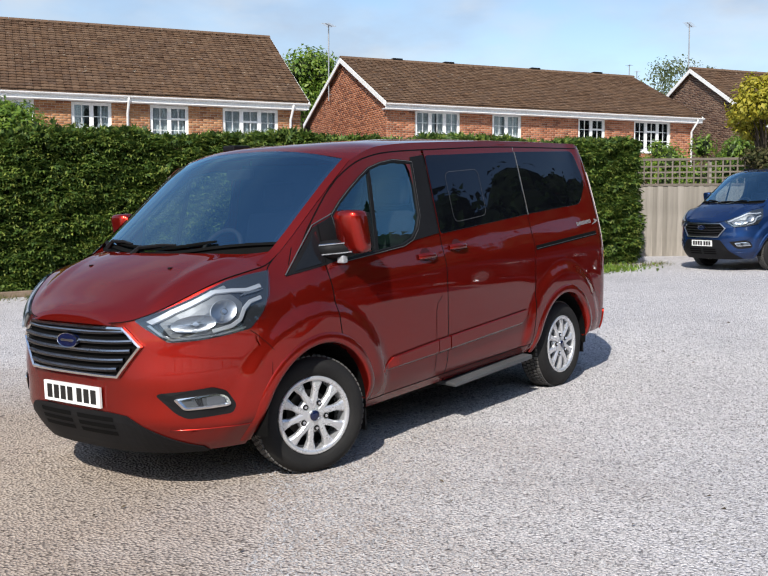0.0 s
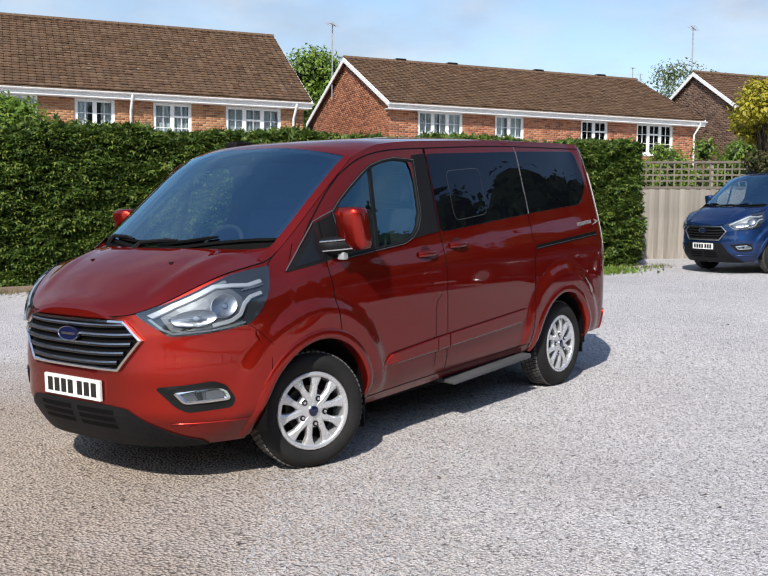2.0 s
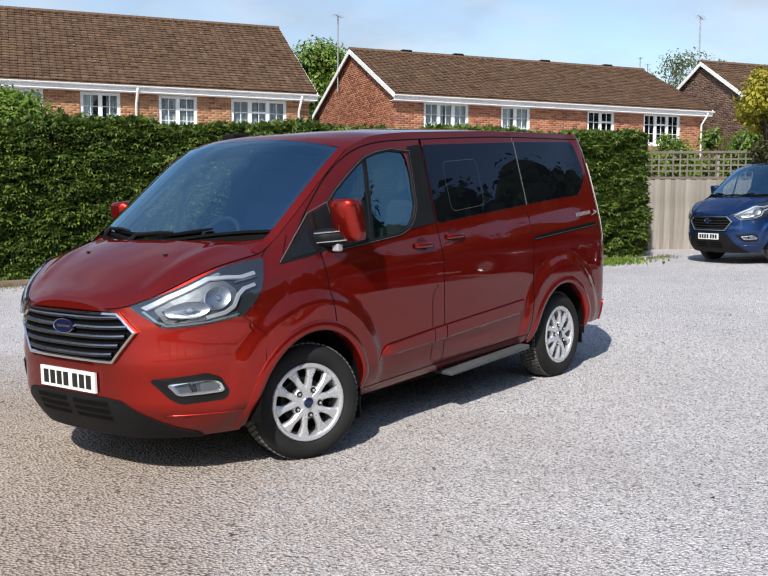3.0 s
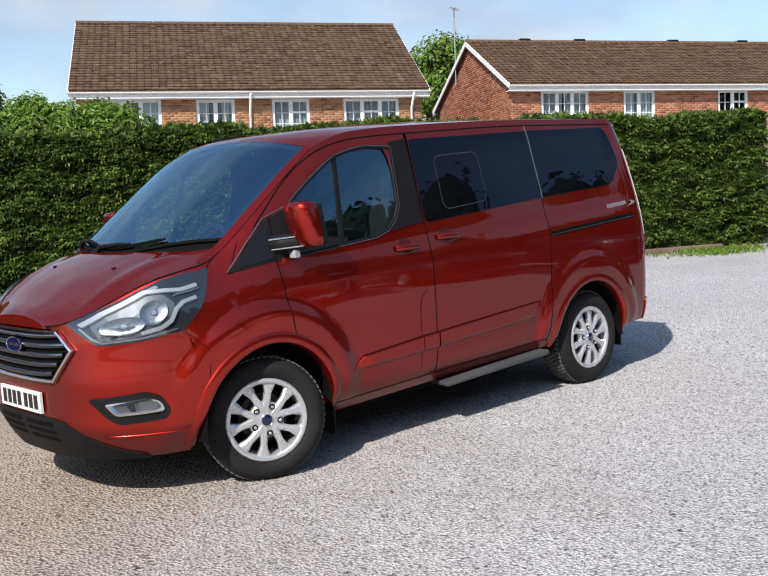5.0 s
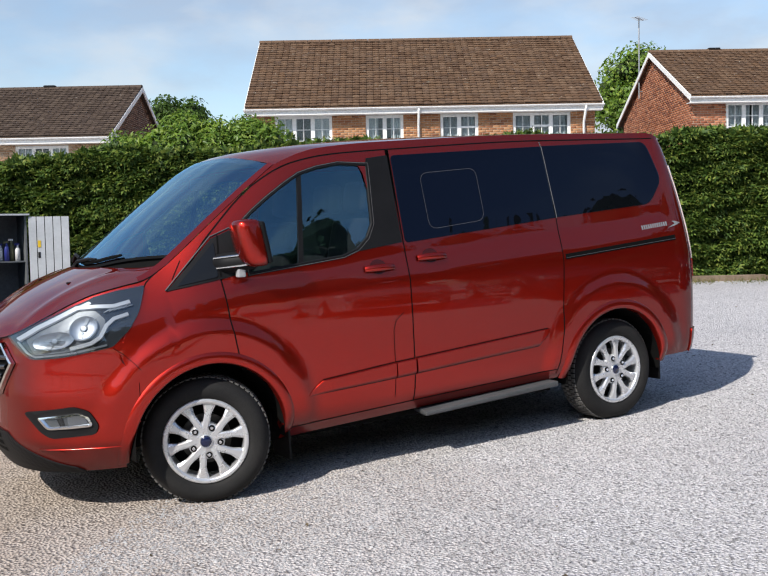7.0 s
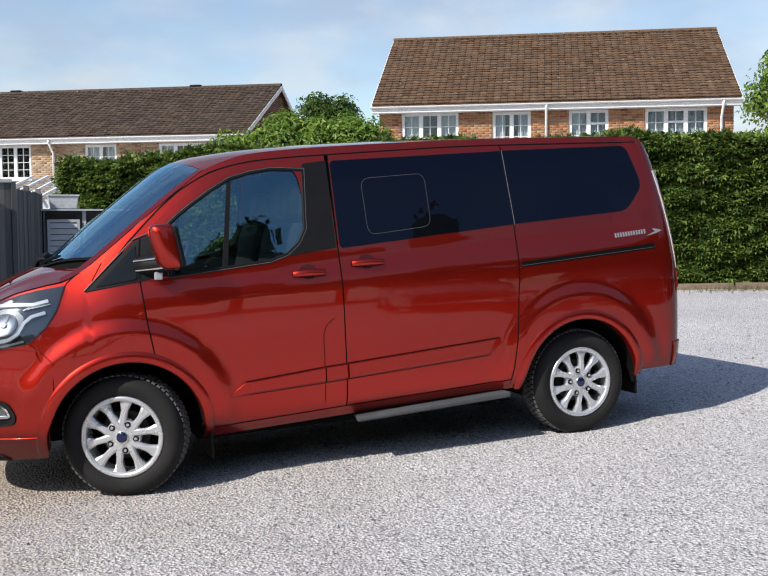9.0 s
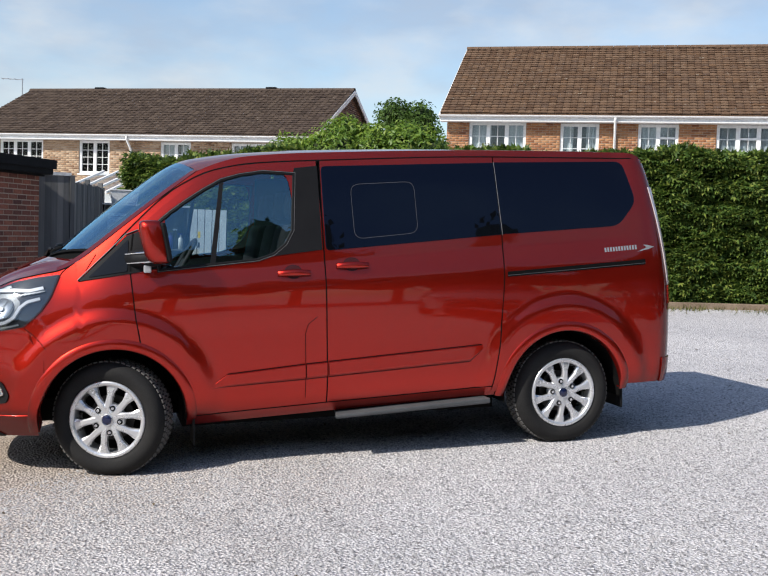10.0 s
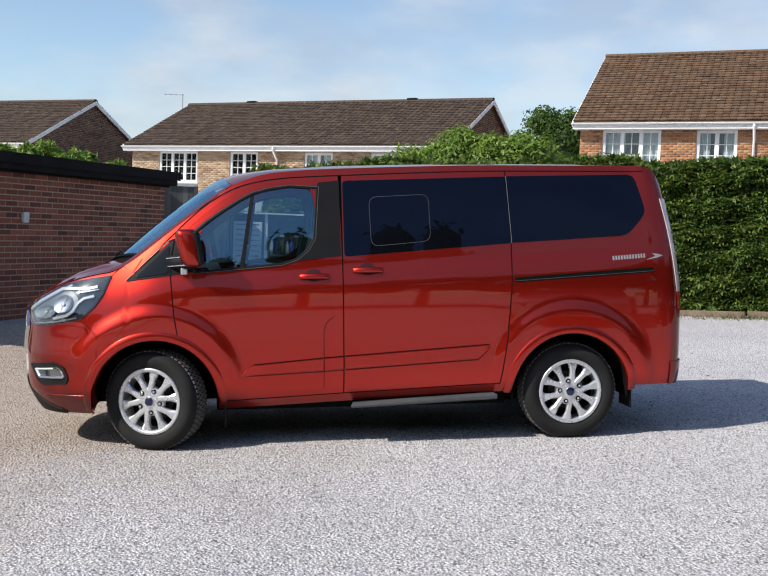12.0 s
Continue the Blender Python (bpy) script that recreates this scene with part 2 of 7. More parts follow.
def gravel_mat():
    m, nt, p = nodes_of("gravel")
    v = coords(nt)
    vor = node(nt, "TexVoronoi", Scale=60.0)
    nt.links.new(v, vor.inputs["Vector"])
    vor2 = node(nt, "TexVoronoi", Scale=34.0)
    nt.links.new(v, vor2.inputs["Vector"])
    stones = ramp(nt, vor.outputs["Color"], [(0.05, (0.19, 0.187, 0.197)), (0.22, (0.425, 0.413, 0.428)), (0.62, (0.545, 0.535, 0.55)), (1.0, (0.69, 0.68, 0.692))])
    stones2 = ramp(nt, vor2.outputs["Color"], [(0.0, (0.31, 0.317, 0.345)), (0.5, (0.51, 0.48, 0.475)), (1.0, (0.60, 0.59, 0.59))])
    col = mix(nt, 0.35, stones, stones2)
    gaps = ramp(nt, vor.outputs["Distance"], [(0.0, (1.12, 1.12, 1.12)), (0.52, (1.05, 1.05, 1.05)), (0.92, (0.30, 0.295, 0.295))])
    col = mix(nt, 1.0, col, gaps, "MULTIPLY")
    patch = noise_tex(nt, v, 0.42, 6.0, 0.6)
    col = mix(nt, 1.0, col, ramp(nt, patch, [(0.3, (0.92, 0.915, 0.92)), (0.7, (1.16, 1.15, 1.13))]), "MULTIPLY")
    # trodden brown earth near the lane
    sep = nt.nodes.new("ShaderNodeVectorMath")
    sep.operation = "DISTANCE"
    geo = nt.nodes.new("ShaderNodeTexCoord")
    nt.links.new(geo.outputs["Object"], sep.inputs[0])
    sep.inputs[1].default_value = (-4.6, 1.4, -0.2)
    warp = noise_tex(nt, v, 0.8, 5.0, 0.65)
    add = node(nt, "Math")
    add.operation = "MULTIPLY_ADD"
    add.inputs[1].default_value = 3.2
    nt.links.new(warp, add.inputs[0])
    nt.links.new(sep.outputs["Value"], add.inputs[2])
    earth = node(nt, "MapRange")
    earth.inputs["From Min"].default_value = 4.4
    earth.inputs["From Max"].default_value = 7.4
    earth.inputs["To Min"].default_value = 0.85
    earth.inputs["To Max"].default_value = 0.0
    nt.links.new(add.outputs[0], earth.inputs["Value"])
    brown = mix(nt, 1.0, col, (0.68, 0.56, 0.43), "MULTIPLY")
    col = mix(nt, earth.outputs["Result"], col, brown)
    nt.links.new(col, p.inputs["Base Color"])
    p.inputs["Roughness"].default_value = 0.95
    p.inputs["Specular IOR Level"].default_value = 0.15
    b1 = node(nt, "Bump", Strength=0.9, Distance=0.014)
    nt.links.new(vor.outputs["Distance"], b1.inputs["Height"])
    nt.links.new(b1.outputs["Normal"], p.inputs["Normal"])
    return m


GRAVEL = gravel_mat()
RED = paint_mat("red_paint", (0.085, 0.0044, 0.0030), (0.57, 0.024, 0.012), 0.36, (0.5, 0.03, 0.02))
BLUE = paint_mat("blue_paint", (0.006, 0.018, 0.065), (0.018, 0.055, 0.17), 0.50, (0.1, 0.2, 0.5))
LAMP_WHITE = plain("lamp_white", (0.46, 0.47, 0.49), 0.4, 0.3)
LAMP_CHROME = plain("lamp_chrome", (0.38, 0.39, 0.41), 0.34, 1.0)
LAMP_SILVER = plain("lamp_silver", (0.26, 0.27, 0.28), 0.38, 0.7)
SEAL_LIGHT = plain("seal_light", (0.15, 0.147, 0.147), 0.45)
LETTER_SILVER = plain("letter_silver", (0.42, 0.41, 0.40), 0.4, 0.5)
QUARTER_GLASS = plain("quarter_glass", (0.010, 0.011, 0.013), 0.06, 0.0, 0.0, 0.3)
LAMP_DARK = plain("lamp_dark", (0.03, 0.032, 0.036), 0.12, 0.0, 0.3)
SEAL_GREY = plain("seal_grey", (0.07, 0.07, 0.075), 0.5)
TAIL_CLEAR = plain("tail_clear", (0.55, 0.48, 0.48), 0.08, 0.0, 0.5)
BLACK_TRIM = mottled("black_trim", (0.006, 0.006, 0.007), (0.010, 0.010, 0.011), 6, 0.6, 300, 0.2, 0.0006, spec=0.18)
BLACK_GLOSS = plain("black_gloss", (0.008, 0.008, 0.01), 0.06)
# Near-black for black rubber, and for gaps and hollows whose shade it paints.
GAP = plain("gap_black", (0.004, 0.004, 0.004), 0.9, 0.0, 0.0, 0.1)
DISC_GREY = plain("disc_grey", (0.05, 0.047, 0.045), 0.45, 0.7)
CHROME = plain("chrome", (0.78, 0.79, 0.80), 0.12, 1.0)
SATIN = plain("satin_chrome", (0.50, 0.51, 0.53), 0.28, 1.0)
ALLOY = plain("alloy", (0.66, 0.67, 0.69), 0.27, 0.65)
RUBBER = mottled("rubber", (0.011, 0.011, 0.012), (0.022, 0.0215, 0.021), 5, 0.8, 160, 0.25, 0.001, spec=0.22)
TREAD = mottled("dusty_tread", (0.06, 0.058, 0.056), (0.13, 0.126, 0.12), 9, 0.9, 90, 0.3, 0.001)
PRIVACY = plain("privacy_glass", (0.003, 0.0035, 0.005), 0.012, 0.0, 0.0, 0.34)
PRIVACY.node_tree.nodes["Principled BSDF"].inputs["Specular Tint"].default_value = (0.26, 0.50, 1.0, 1)
GLASS = glass_mat("clear_glass", (0.82, 0.90, 0.94), 0.0, 4.0, (0.48, 0.79, 1.0))
SIDE_GLASS = glass_mat("side_glass", (0.76, 0.86, 0.88), 0.0, 2.5, (0.42, 0.77, 1.0))
LAMP_GREY = plain("lamp_grey", (0.15, 0.155, 0.16), 0.45, 0.6)
STEP_GREY = mottled("step_grey", (0.05, 0.053, 0.056), (0.085, 0.09, 0.095), 6, 0.5, 200, 0.3, 0.001)
LENS = glass_mat("lens_glass", (0.84, 0.87, 0.90), 0.0, 1.75, (0.75, 0.9, 1.0))
# Dark red that paints the shade of the hand cup behind a handle.
HANDLE_SHADE = plain("handle_shade", (0.045, 0.003, 0.003), 0.4)
WHITE_PLATE = plain("plate_white", (0.80, 0.80, 0.78), 0.35)
YELLOW_PLATE = plain("plate_yellow", (0.72, 0.48, 0.03), 0.35)
INK = plain("plate_black", (0.012, 0.012, 0.012), 0.4)
BADGE = plain("badge_blue", (0.004, 0.009, 0.045), 0.2, 0.0, 0.6)
RED_LENS = plain("red_lens", (0.40, 0.012, 0.010), 0.08, 0.0, 0.5)
CLOTH = mottled("seat_cloth", (0.009, 0.0095, 0.011), (0.016, 0.017, 0.019), 12, 0.95, 200, 0.3, 0.001)
DASH = mottled("dash_plastic", (0.02, 0.02, 0.022), (0.035, 0.035, 0.037), 8, 0.65, 200, 0.2, 0.001)
LINER = mottled("headliner", (0.16, 0.16, 0.155), (0.22, 0.215, 0.21), 6, 0.95, 150, 0.2, 0.001)
WHITE_PAINT = mottled("white_paint", (0.74, 0.74, 0.72), (0.82, 0.82, 0.80), 1.2, 0.5, 20, 0.05, 0.002)
BRICK_ORANGE = brick_mat("orange_brick", (0.36, 0.122, 0.052), (0.135, 0.042, 0.026), (0.42, 0.34, 0.26))
BRICK_AMBER = brick_mat("amber_brick", (0.42, 0.21, 0.10), (0.20, 0.085, 0.045), (0.44, 0.36, 0.27))
BRICK_BUFF = brick_mat("buff_brick", (0.40, 0.255, 0.125), (0.25, 0.135, 0.066), (0.40, 0.33, 0.24))
BRICK_BROWN = brick_mat("brown_brick", (0.17, 0.10, 0.07), (0.07, 0.04, 0.032), (0.22, 0.185, 0.155))
TILE_BROWN = island_mat("brown_tile", [(0.100, 0.060, 0.040), (0.140, 0.086, 0.056), (0.175, 0.112, 0.074), (0.12, 0.078, 0.056), (0.16, 0.095, 0.058)], 0.95, 0.4, 7.0, spec=0.1, mottle=0.45, spots=(0.36, 0.33, 0.27))
TILE_GREY = island_mat("grey_tile", [(0.058, 0.043, 0.036), (0.082, 0.060, 0.049), (0.106, 0.079, 0.063), (0.070, 0.052, 0.045)], 0.95, 0.4, 7.0, spec=0.1, mottle=0.45, spots=(0.24, 0.20, 0.17))
CURTAIN = mottled("curtain", (0.62, 0.62, 0.60), (0.75, 0.75, 0.72), 3, 0.9, 30)
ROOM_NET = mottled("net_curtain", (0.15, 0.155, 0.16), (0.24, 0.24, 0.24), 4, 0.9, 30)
# Near-black that paints the darkness of unlit rooms.
ROOM_SHADE = mottled("room_shade", (0.008, 0.008, 0.008), (0.016, 0.015, 0.014), 2, 0.9, 20)
HEDGE_LEAF = island_mat("hedge_leaf", [(0.036, 0.074, 0.016), (0.062, 0.122, 0.022), (0.105, 0.180, 0.032), (0.175, 0.255, 0.044), (0.28, 0.32, 0.065)], 0.6, 0.0, 3.0, spec=0.35, translucent=0.32)
LAUREL_LEAF = island_mat("laurel_leaf", [(0.11, 0.20, 0.028), (0.16, 0.28, 0.036), (0.23, 0.35, 0.045), (0.30, 0.39, 0.06)], 0.45, 0.0, 3.0, spec=0.5, translucent=0.42)
TREE_LEAF = island_mat("tree_leaf", [(0.04, 0.085, 0.014), (0.075, 0.14, 0.022), (0.115, 0.185, 0.03)], 0.6, 0.0, 3.0, translucent=0.35)
YELLOW_LEAF = island_mat("yellow_leaf", [(0.36, 0.34, 0.03), (0.46, 0.40, 0.04), (0.55, 0.48, 0.06), (0.25, 0.28, 0.03)], 0.55, 0.0, 3.0, translucent=0.35)
GRASS_LEAF = island_mat("grass_blade", [(0.06, 0.10, 0.015), (0.11, 0.14, 0.03), (0.24, 0.20, 0.09), (0.30, 0.25, 0.13)], 0.7, 0.0, 3.0, translucent=0.3)
# Near-black green: the shade deep among leaves, put into the colour.
FOLIAGE_SHADE = mottled("foliage_shade", (0.012, 0.020, 0.006), (0.024, 0.038, 0.010), 3, 0.95, 25)
BARK = mottled("bark", (0.07, 0.05, 0.035), (0.12, 0.09, 0.065), 8, 0.95, 50, 0.6, 0.01)
FENCE_GREY = island_mat("weathered_board", [(0.26, 0.235, 0.20), (0.32, 0.29, 0.25), (0.38, 0.345, 0.30)], 0.9, 0.3, 14.0, obj=True, stretch=(1, 1, 0.08))
TRELLIS_WOOD = island_mat("trellis_wood", [(0.15, 0.125, 0.10), (0.20, 0.17, 0.14), (0.25, 0.215, 0.18)], 0.9, 0.3, 12.0, obj=True)
FENCE_DARK = island_mat("dark_board", [(0.12, 0.122, 0.125), (0.17, 0.17, 0.17), (0.25, 0.24, 0.23)], 0.85, 0.3, 14.0, obj=True, stretch=(1, 1, 0.08))
BRICK_TONES = [(0.24, 0.078, 0.050), (0.33, 0.105, 0.064), (0.12, 0.050, 0.042), (0.38, 0.135, 0.085), (0.17, 0.062, 0.046), (0.30, 0.115, 0.075), (0.22, 0.080, 0.058)]
GARAGE_BRICK = island_mat("red_brick", BRICK_TONES, 0.9, 0.5, 30.0, obj=True)
GARAGE_BRICK_REST = island_mat("red_brick_rest", BRICK_TONES, 0.9, 0.5, 30.0)
MORTAR = mottled("mortar", (0.33, 0.25, 0.19), (0.45, 0.35, 0.27), 3, 0.95, 60, 0.4, 0.004)
FELT = mottled("roof_felt", (0.008, 0.008, 0.009), (0.016, 0.016, 0.017), 3, 0.85, 60, 0.3, 0.004, spec=0.15)
KERB_MAT = mottled("timber_kerb", (0.13, 0.09, 0.06), (0.22, 0.165, 0.12), 4, 0.9, 40, 0.4, 0.006)
CONCRETE = mottled("concrete", (0.34, 0.33, 0.31), (0.42, 0.41, 0.39), 2, 0.9, 40, 0.3, 0.004)
CABINET_WHITE = mottled("cabinet_white", (0.44, 0.46, 0.48), (0.56, 0.58, 0.60), 3, 0.5, 30, 0.05, 0.002, grain=0.1)
CABINET_GREY = mottled("cabinet_grey", (0.10, 0.11, 0.12), (0.15, 0.16, 0.17), 3, 0.6, 30, 0.05, 0.002)
TUB = mottled("tub_plastic", (0.55, 0.56, 0.56), (0.66, 0.67, 0.67), 4, 0.4, 30, 0.03, 0.002)
METAL_GREY = plain("aerial_metal", (0.35, 0.35, 0.36), 0.4, 0.9)
ORANGE_BRICKS = island_mat("orange_bricks", [(0.19, 0.072, 0.045), (0.33, 0.120, 0.060), (0.42, 0.165, 0.085), (0.50, 0.215, 0.12), (0.26, 0.092, 0.052)], 0.92, 0.3, 25.0, spec=0.2, mottle=0.3)
BUFF_BRICKS = island_mat("buff_bricks", [(0.24, 0.14, 0.085), (0.35, 0.22, 0.13), (0.44, 0.30, 0.19), (0.52, 0.38, 0.26), (0.38, 0.24, 0.14)], 0.92, 0.3, 25.0, spec=0.2, mottle=0.3)
BROWN_BRICKS = island_mat("brown_bricks", [(0.07, 0.042, 0.034), (0.12, 0.066, 0.048), (0.17, 0.10, 0.07), (0.21, 0.13, 0.09), (0.10, 0.054, 0.040)], 0.92, 0.3, 25.0, spec=0.2, mottle=0.3)
HOUSE_MORTAR = mottled("house_mortar", (0.36, 0.29, 0.22), (0.46, 0.38, 0.29), 2, 0.95, 40, 0.3, 0.004)
AMBER_BRICKS = island_mat("amber_bricks", [(0.21, 0.085, 0.045), (0.33, 0.145, 0.068), (0.41, 0.20, 0.095), (0.47, 0.25, 0.125), (0.28, 0.11, 0.055)], 0.92, 0.3, 25.0, spec=0.2, mottle=0.3)
BRICKWORK = {"amber_brick": AMBER_BRICKS, "orange_brick": ORANGE_BRICKS, "buff_brick": BUFF_BRICKS, "brown_brick": BROWN_BRICKS}

# ---------- mesh helpers ----------
class Soup:
    """Vertices and faces gathered for one mesh."""

    def __init__(self):
        self.v, self.f = [], []

    def add(self, verts, faces):
        k = len(self.v)
        self.v += [tuple(p) for p in verts]
        self.f += [tuple(i + k for i in f) for f in faces]

    def box(self, lo, hi, m=None):
        (a, b, c), (d, e, f) = lo, hi
        p = [(a, b, c), (d, b, c), (d, e, c), (a, e, c), (a, b, f), (d, b, f), (d, e, f), (a, e, f)]
        if m is not None:
            p = [m @ Vector(q) for q in p]
        self.add(p, [(3, 2, 1, 0), (4, 5, 6, 7), (0, 1, 5, 4), (1, 2, 6, 5), (2, 3, 7, 6), (3, 0, 4, 7)])

    def grid(self, pts, closed=False):
        """pts: rows of points."""
        k = len(self.v)
        r, c = len(pts), len(pts[0])
        for row in pts:
            self.v += [tuple(p) for p in row]
        for i in range(r - 1):
            for j in range(c if closed else c - 1):
                j2 = (j + 1) % c
                self.f.append((k + i * c + j, k + i * c + j2, k + (i + 1) * c + j2, k + (i + 1) * c + j))

    def tube(self, path, radius, sides=8, cap=True):
        """A round bar along a path; radius may be one number or one for each point."""
        path = [Vector(p) for p in path]
        rad = radius if isinstance(radius, (list, tuple)) else [radius] * len(path)
        rings = []
        for i, p in enumerate(path):
            d = (path[min(i + 1, len(path) - 1)] - path[max(i - 1, 0)]).normalized()
            a = d.orthogonal().normalized() if i == 0 else (a - d * a.dot(d)).normalized()
            b = d.cross(a)
            rings.append([p + rad[i] * (a * math.cos(t * math.tau / sides) + b * math.sin(t * math.tau / sides)) for t in range(sides)])
        k = len(self.v)
        self.grid(rings, True)
        if cap:
            self.f.append(tuple(k + j for j in reversed(range(sides))))
            n = len(path) - 1
            self.f.append(tuple(k + n * sides + j for j in range(sides)))

    def mesh(self, name, smooth=False):
        me = bpy.data.meshes.new(name)
        me.from_pydata(self.v, [], self.f)
        if smooth:
            me.polygons.foreach_set("use_smooth", [True] * len(me.polygons))
        me.update()
        return me


def part(name, shape, material, parent=None, label="", smooth=False, bevel=0.0, m=None):
    """Links a Soup or a bmesh as one mesh object under its thing."""
    if isinstance(shape, Soup):
        me = shape.mesh(name, smooth)
        if bevel:
            bm = bmesh.new()
            bm.from_mesh(me)
            bmesh.ops.bevel(bm, geom=[e for e in bm.edges if e.is_manifold and e.calc_face_angle(0) > 0.5], offset=bevel, segments=2, profile=0.6, affect="EDGES", clamp_overlap=True)
            bm.to_mesh(me)
            bm.free()
            if smooth:
                me.polygons.foreach_set("use_smooth", [True] * len(me.polygons))
    elif isinstance(shape, bpy.types.Mesh):
        me = shape
    else:
        me = bpy.data.meshes.new(name)
        shape.to_mesh(me)
        shape.free()
        if smooth:
            me.polygons.foreach_set("use_smooth", [True] * len(me.polygons))
    if material is not None and not me.materials:
        me.materials.append(material)
    ob = new(name, me)
    if parent is not None:
        ob.parent = parent
    if m is not None:
        ob.matrix_basis = m
    if label:
        ob["label"] = label
    return ob


def empty(name, m=None, **tags):
    ob = new(name)
    ob.empty_display_size = 0.2
    if m is not None:
        ob.matrix_basis = m
    return tagged(ob, **tags)


def np_mesh(name, verts, faces):
    """A mesh from numpy arrays: verts (n, 3), faces (m, k)."""
    me = bpy.data.meshes.new(name)
    n, k = faces.shape
    me.vertices.add(len(verts))
    me.vertices.foreach_set("co", np.ascontiguousarray(verts, dtype=np.float32).ravel())
    me.loops.add(n * k)
    me.loops.foreach_set("vertex_index", np.ascontiguousarray(faces, dtype=np.int32).ravel())
    me.polygons.add(n)
    me.polygons.foreach_set("loop_start", np.arange(0, n * k, k, dtype=np.int32))
    me.update(calc_edges=True)
    return me


def smoothstep(a, b, x):
    t = min(1.0, max(0.0, (x - a) / (b - a)))
    return t * t * (3 - 2 * t)


def ground_z(x, y):
    """The yard slopes gently up to +x, lies higher by the garage, and levels out far away."""
    r = math.hypot(x, y)
    k = 1.0 if r < 24 else 24.0 / r + (1 - 24.0 / r) * 0.25
    z = (0.0441 * x - 0.0087 * y) * k
    z -= 0.16 * smoothstep(7.0, 13.5, x) * smoothstep(10.0, 5.0, y)
    z += 0.37 * smoothstep(1.5, 5.2, y) * smoothstep(-0.5, -3.6, x) * (1 - smoothstep(30, 60, r))
    return z


def scatter(bases, dirs, ups, blade, seed, scale=(0.7, 1.3)):
    """Copies of a blade (verts along its own x, with z its normal) at many places, as one array pair."""
    rng = np.random.default_rng(seed)
    bv, bf = blade
    n = len(bases)
    d = dirs / np.linalg.norm(dirs, axis=1, keepdims=True)
    s = np.cross(ups, d)
    s /= np.linalg.norm(s, axis=1, keepdims=True) + 1e-9
    u = np.cross(d, s)
    k = rng.uniform(scale[0], scale[1], (n, 1, 1))
    v = bases[:, None, :] + k * (bv[None, :, 0:1] * d[:, None, :] + bv[None, :, 1:2] * s[:, None, :] + bv[None, :, 2:3] * u[:, None, :])
    f = bf[None] + (np.arange(n) * len(bv))[:, None, None]
    return v.reshape(-1, 3), f.reshape(-1, bf.shape[1])


def leaf_blade(length, width, bend=0.2):
    """A pointed leaf of two quads, folded and drooping."""
    v = np.array([(0, 0, 0), (length * 0.45, -width / 2, bend * width), (length * 0.5, 0, 0.0), (length * 0.45, width / 2, bend * width), (length, 0, -bend * length * 0.6)])
    f = np.array([(0, 1, 2), (1, 4, 2), (0, 2, 3), (2, 4, 3)])
    return v, f


def spray_blade(length, width, n=4):
    """A small flat spray: a few leaflets fanned out from one stem."""
    vs, fs = [], []
    for i in range(n):
        a = (i - (n - 1) / 2) * 0.62
        c, s = math.cos(a), math.sin(a)
        l = length * (1.0 - 0.35 * abs(a))
        w = width
        k = len(vs)
        for x, y, z in ((0, 0, 0), (l * 0.5, -w / 2, 0.1 * w), (l, 0, -0.16 * l), (l * 0.5, w / 2, 0.1 * w)):
            vs.append((x * c - y * s, x * s + y * c, z + 0.02 * length * (i % 2)))
        fs.append((k, k + 1, k + 2, k + 3))
    return np.array(vs), np.array(fs)


# ---------- ground ----------
def make_ground():
    ax = sorted({round(math.copysign(abs(t) ** 2.6, t) * 900, 3) for t in np.linspace(-1, 1, 61)} | {float(k) for k in range(-24, 25)})
    s = Soup()
    s.grid([[(x, y, ground_z(x, y)) for x in ax] for y in ax])
    ob = part("ground", s, GRAVEL, smooth=True)
    tagged(ob, "pale grey crushed-stone yard with trodden brown earth near the lane", "ground", kind="structure")


make_ground()


def make_stones():
    """Loose chippings on the near yard."""
    rng = np.random.default_rng(5)
    n = 285000
    x = rng.uniform(-6.0, 5.6, n)
    y = rng.uniform(-6.4, 1.0, n)
    keep = rng.random(n) < np.clip(1.25 - 0.2 * np.hypot(np.maximum(0, np.abs(x + 1.6) - 1.5), y + 3.4), 0.10, 1)
    keep &= np.hypot(x + 4.6, y - 1.4) > 3.6
    x, y = x[keep], y[keep]
    n = len(x)
    z = 0.0441 * x - 0.0087 * y
    r = rng.gamma(4.0, 0.0012, n) + 0.003
    base = np.array([(1, 0, -0.25), (-0.5, 0.87, -0.25), (-0.5, -0.87, -0.25), (0.1, 0.05, 1.0)])
    f = np.array([(0, 1, 3), (1, 2, 3), (2, 0, 3)])
    a = rng.uniform(0, math.tau, n)
    c, s_ = np.cos(a)[:, None], np.sin(a)[:, None]
    st = rng.uniform(0.6, 1.3, (n, 4, 3))
    b = base[None] * st
    vx = b[:, :, 0] * c - b[:, :, 1] * s_
    vy = b[:, :, 0] * s_ + b[:, :, 1] * c
    v = np.stack([vx * r[:, None] + x[:, None], vy * r[:, None] + y[:, None], b[:, :, 2] * r[:, None] * 0.7 + z[:, None]], 2)
    me = np_mesh("chippings", v.reshape(-1, 3), (f[None] + (np.arange(n) * 4)[:, None, None]).reshape(-1, 3))
    ob = part("chippings", me, island_mat("chipping", [(0.21, 0.207, 0.213), (0.38, 0.37, 0.378), (0.46, 0.45, 0.455), (0.575, 0.565, 0.568)], 0.95, 0.0, 20.0))
    tagged(ob, "loose pale grey stone chippings strewn over the yard", "gravel", kind="stuff")


make_stones()


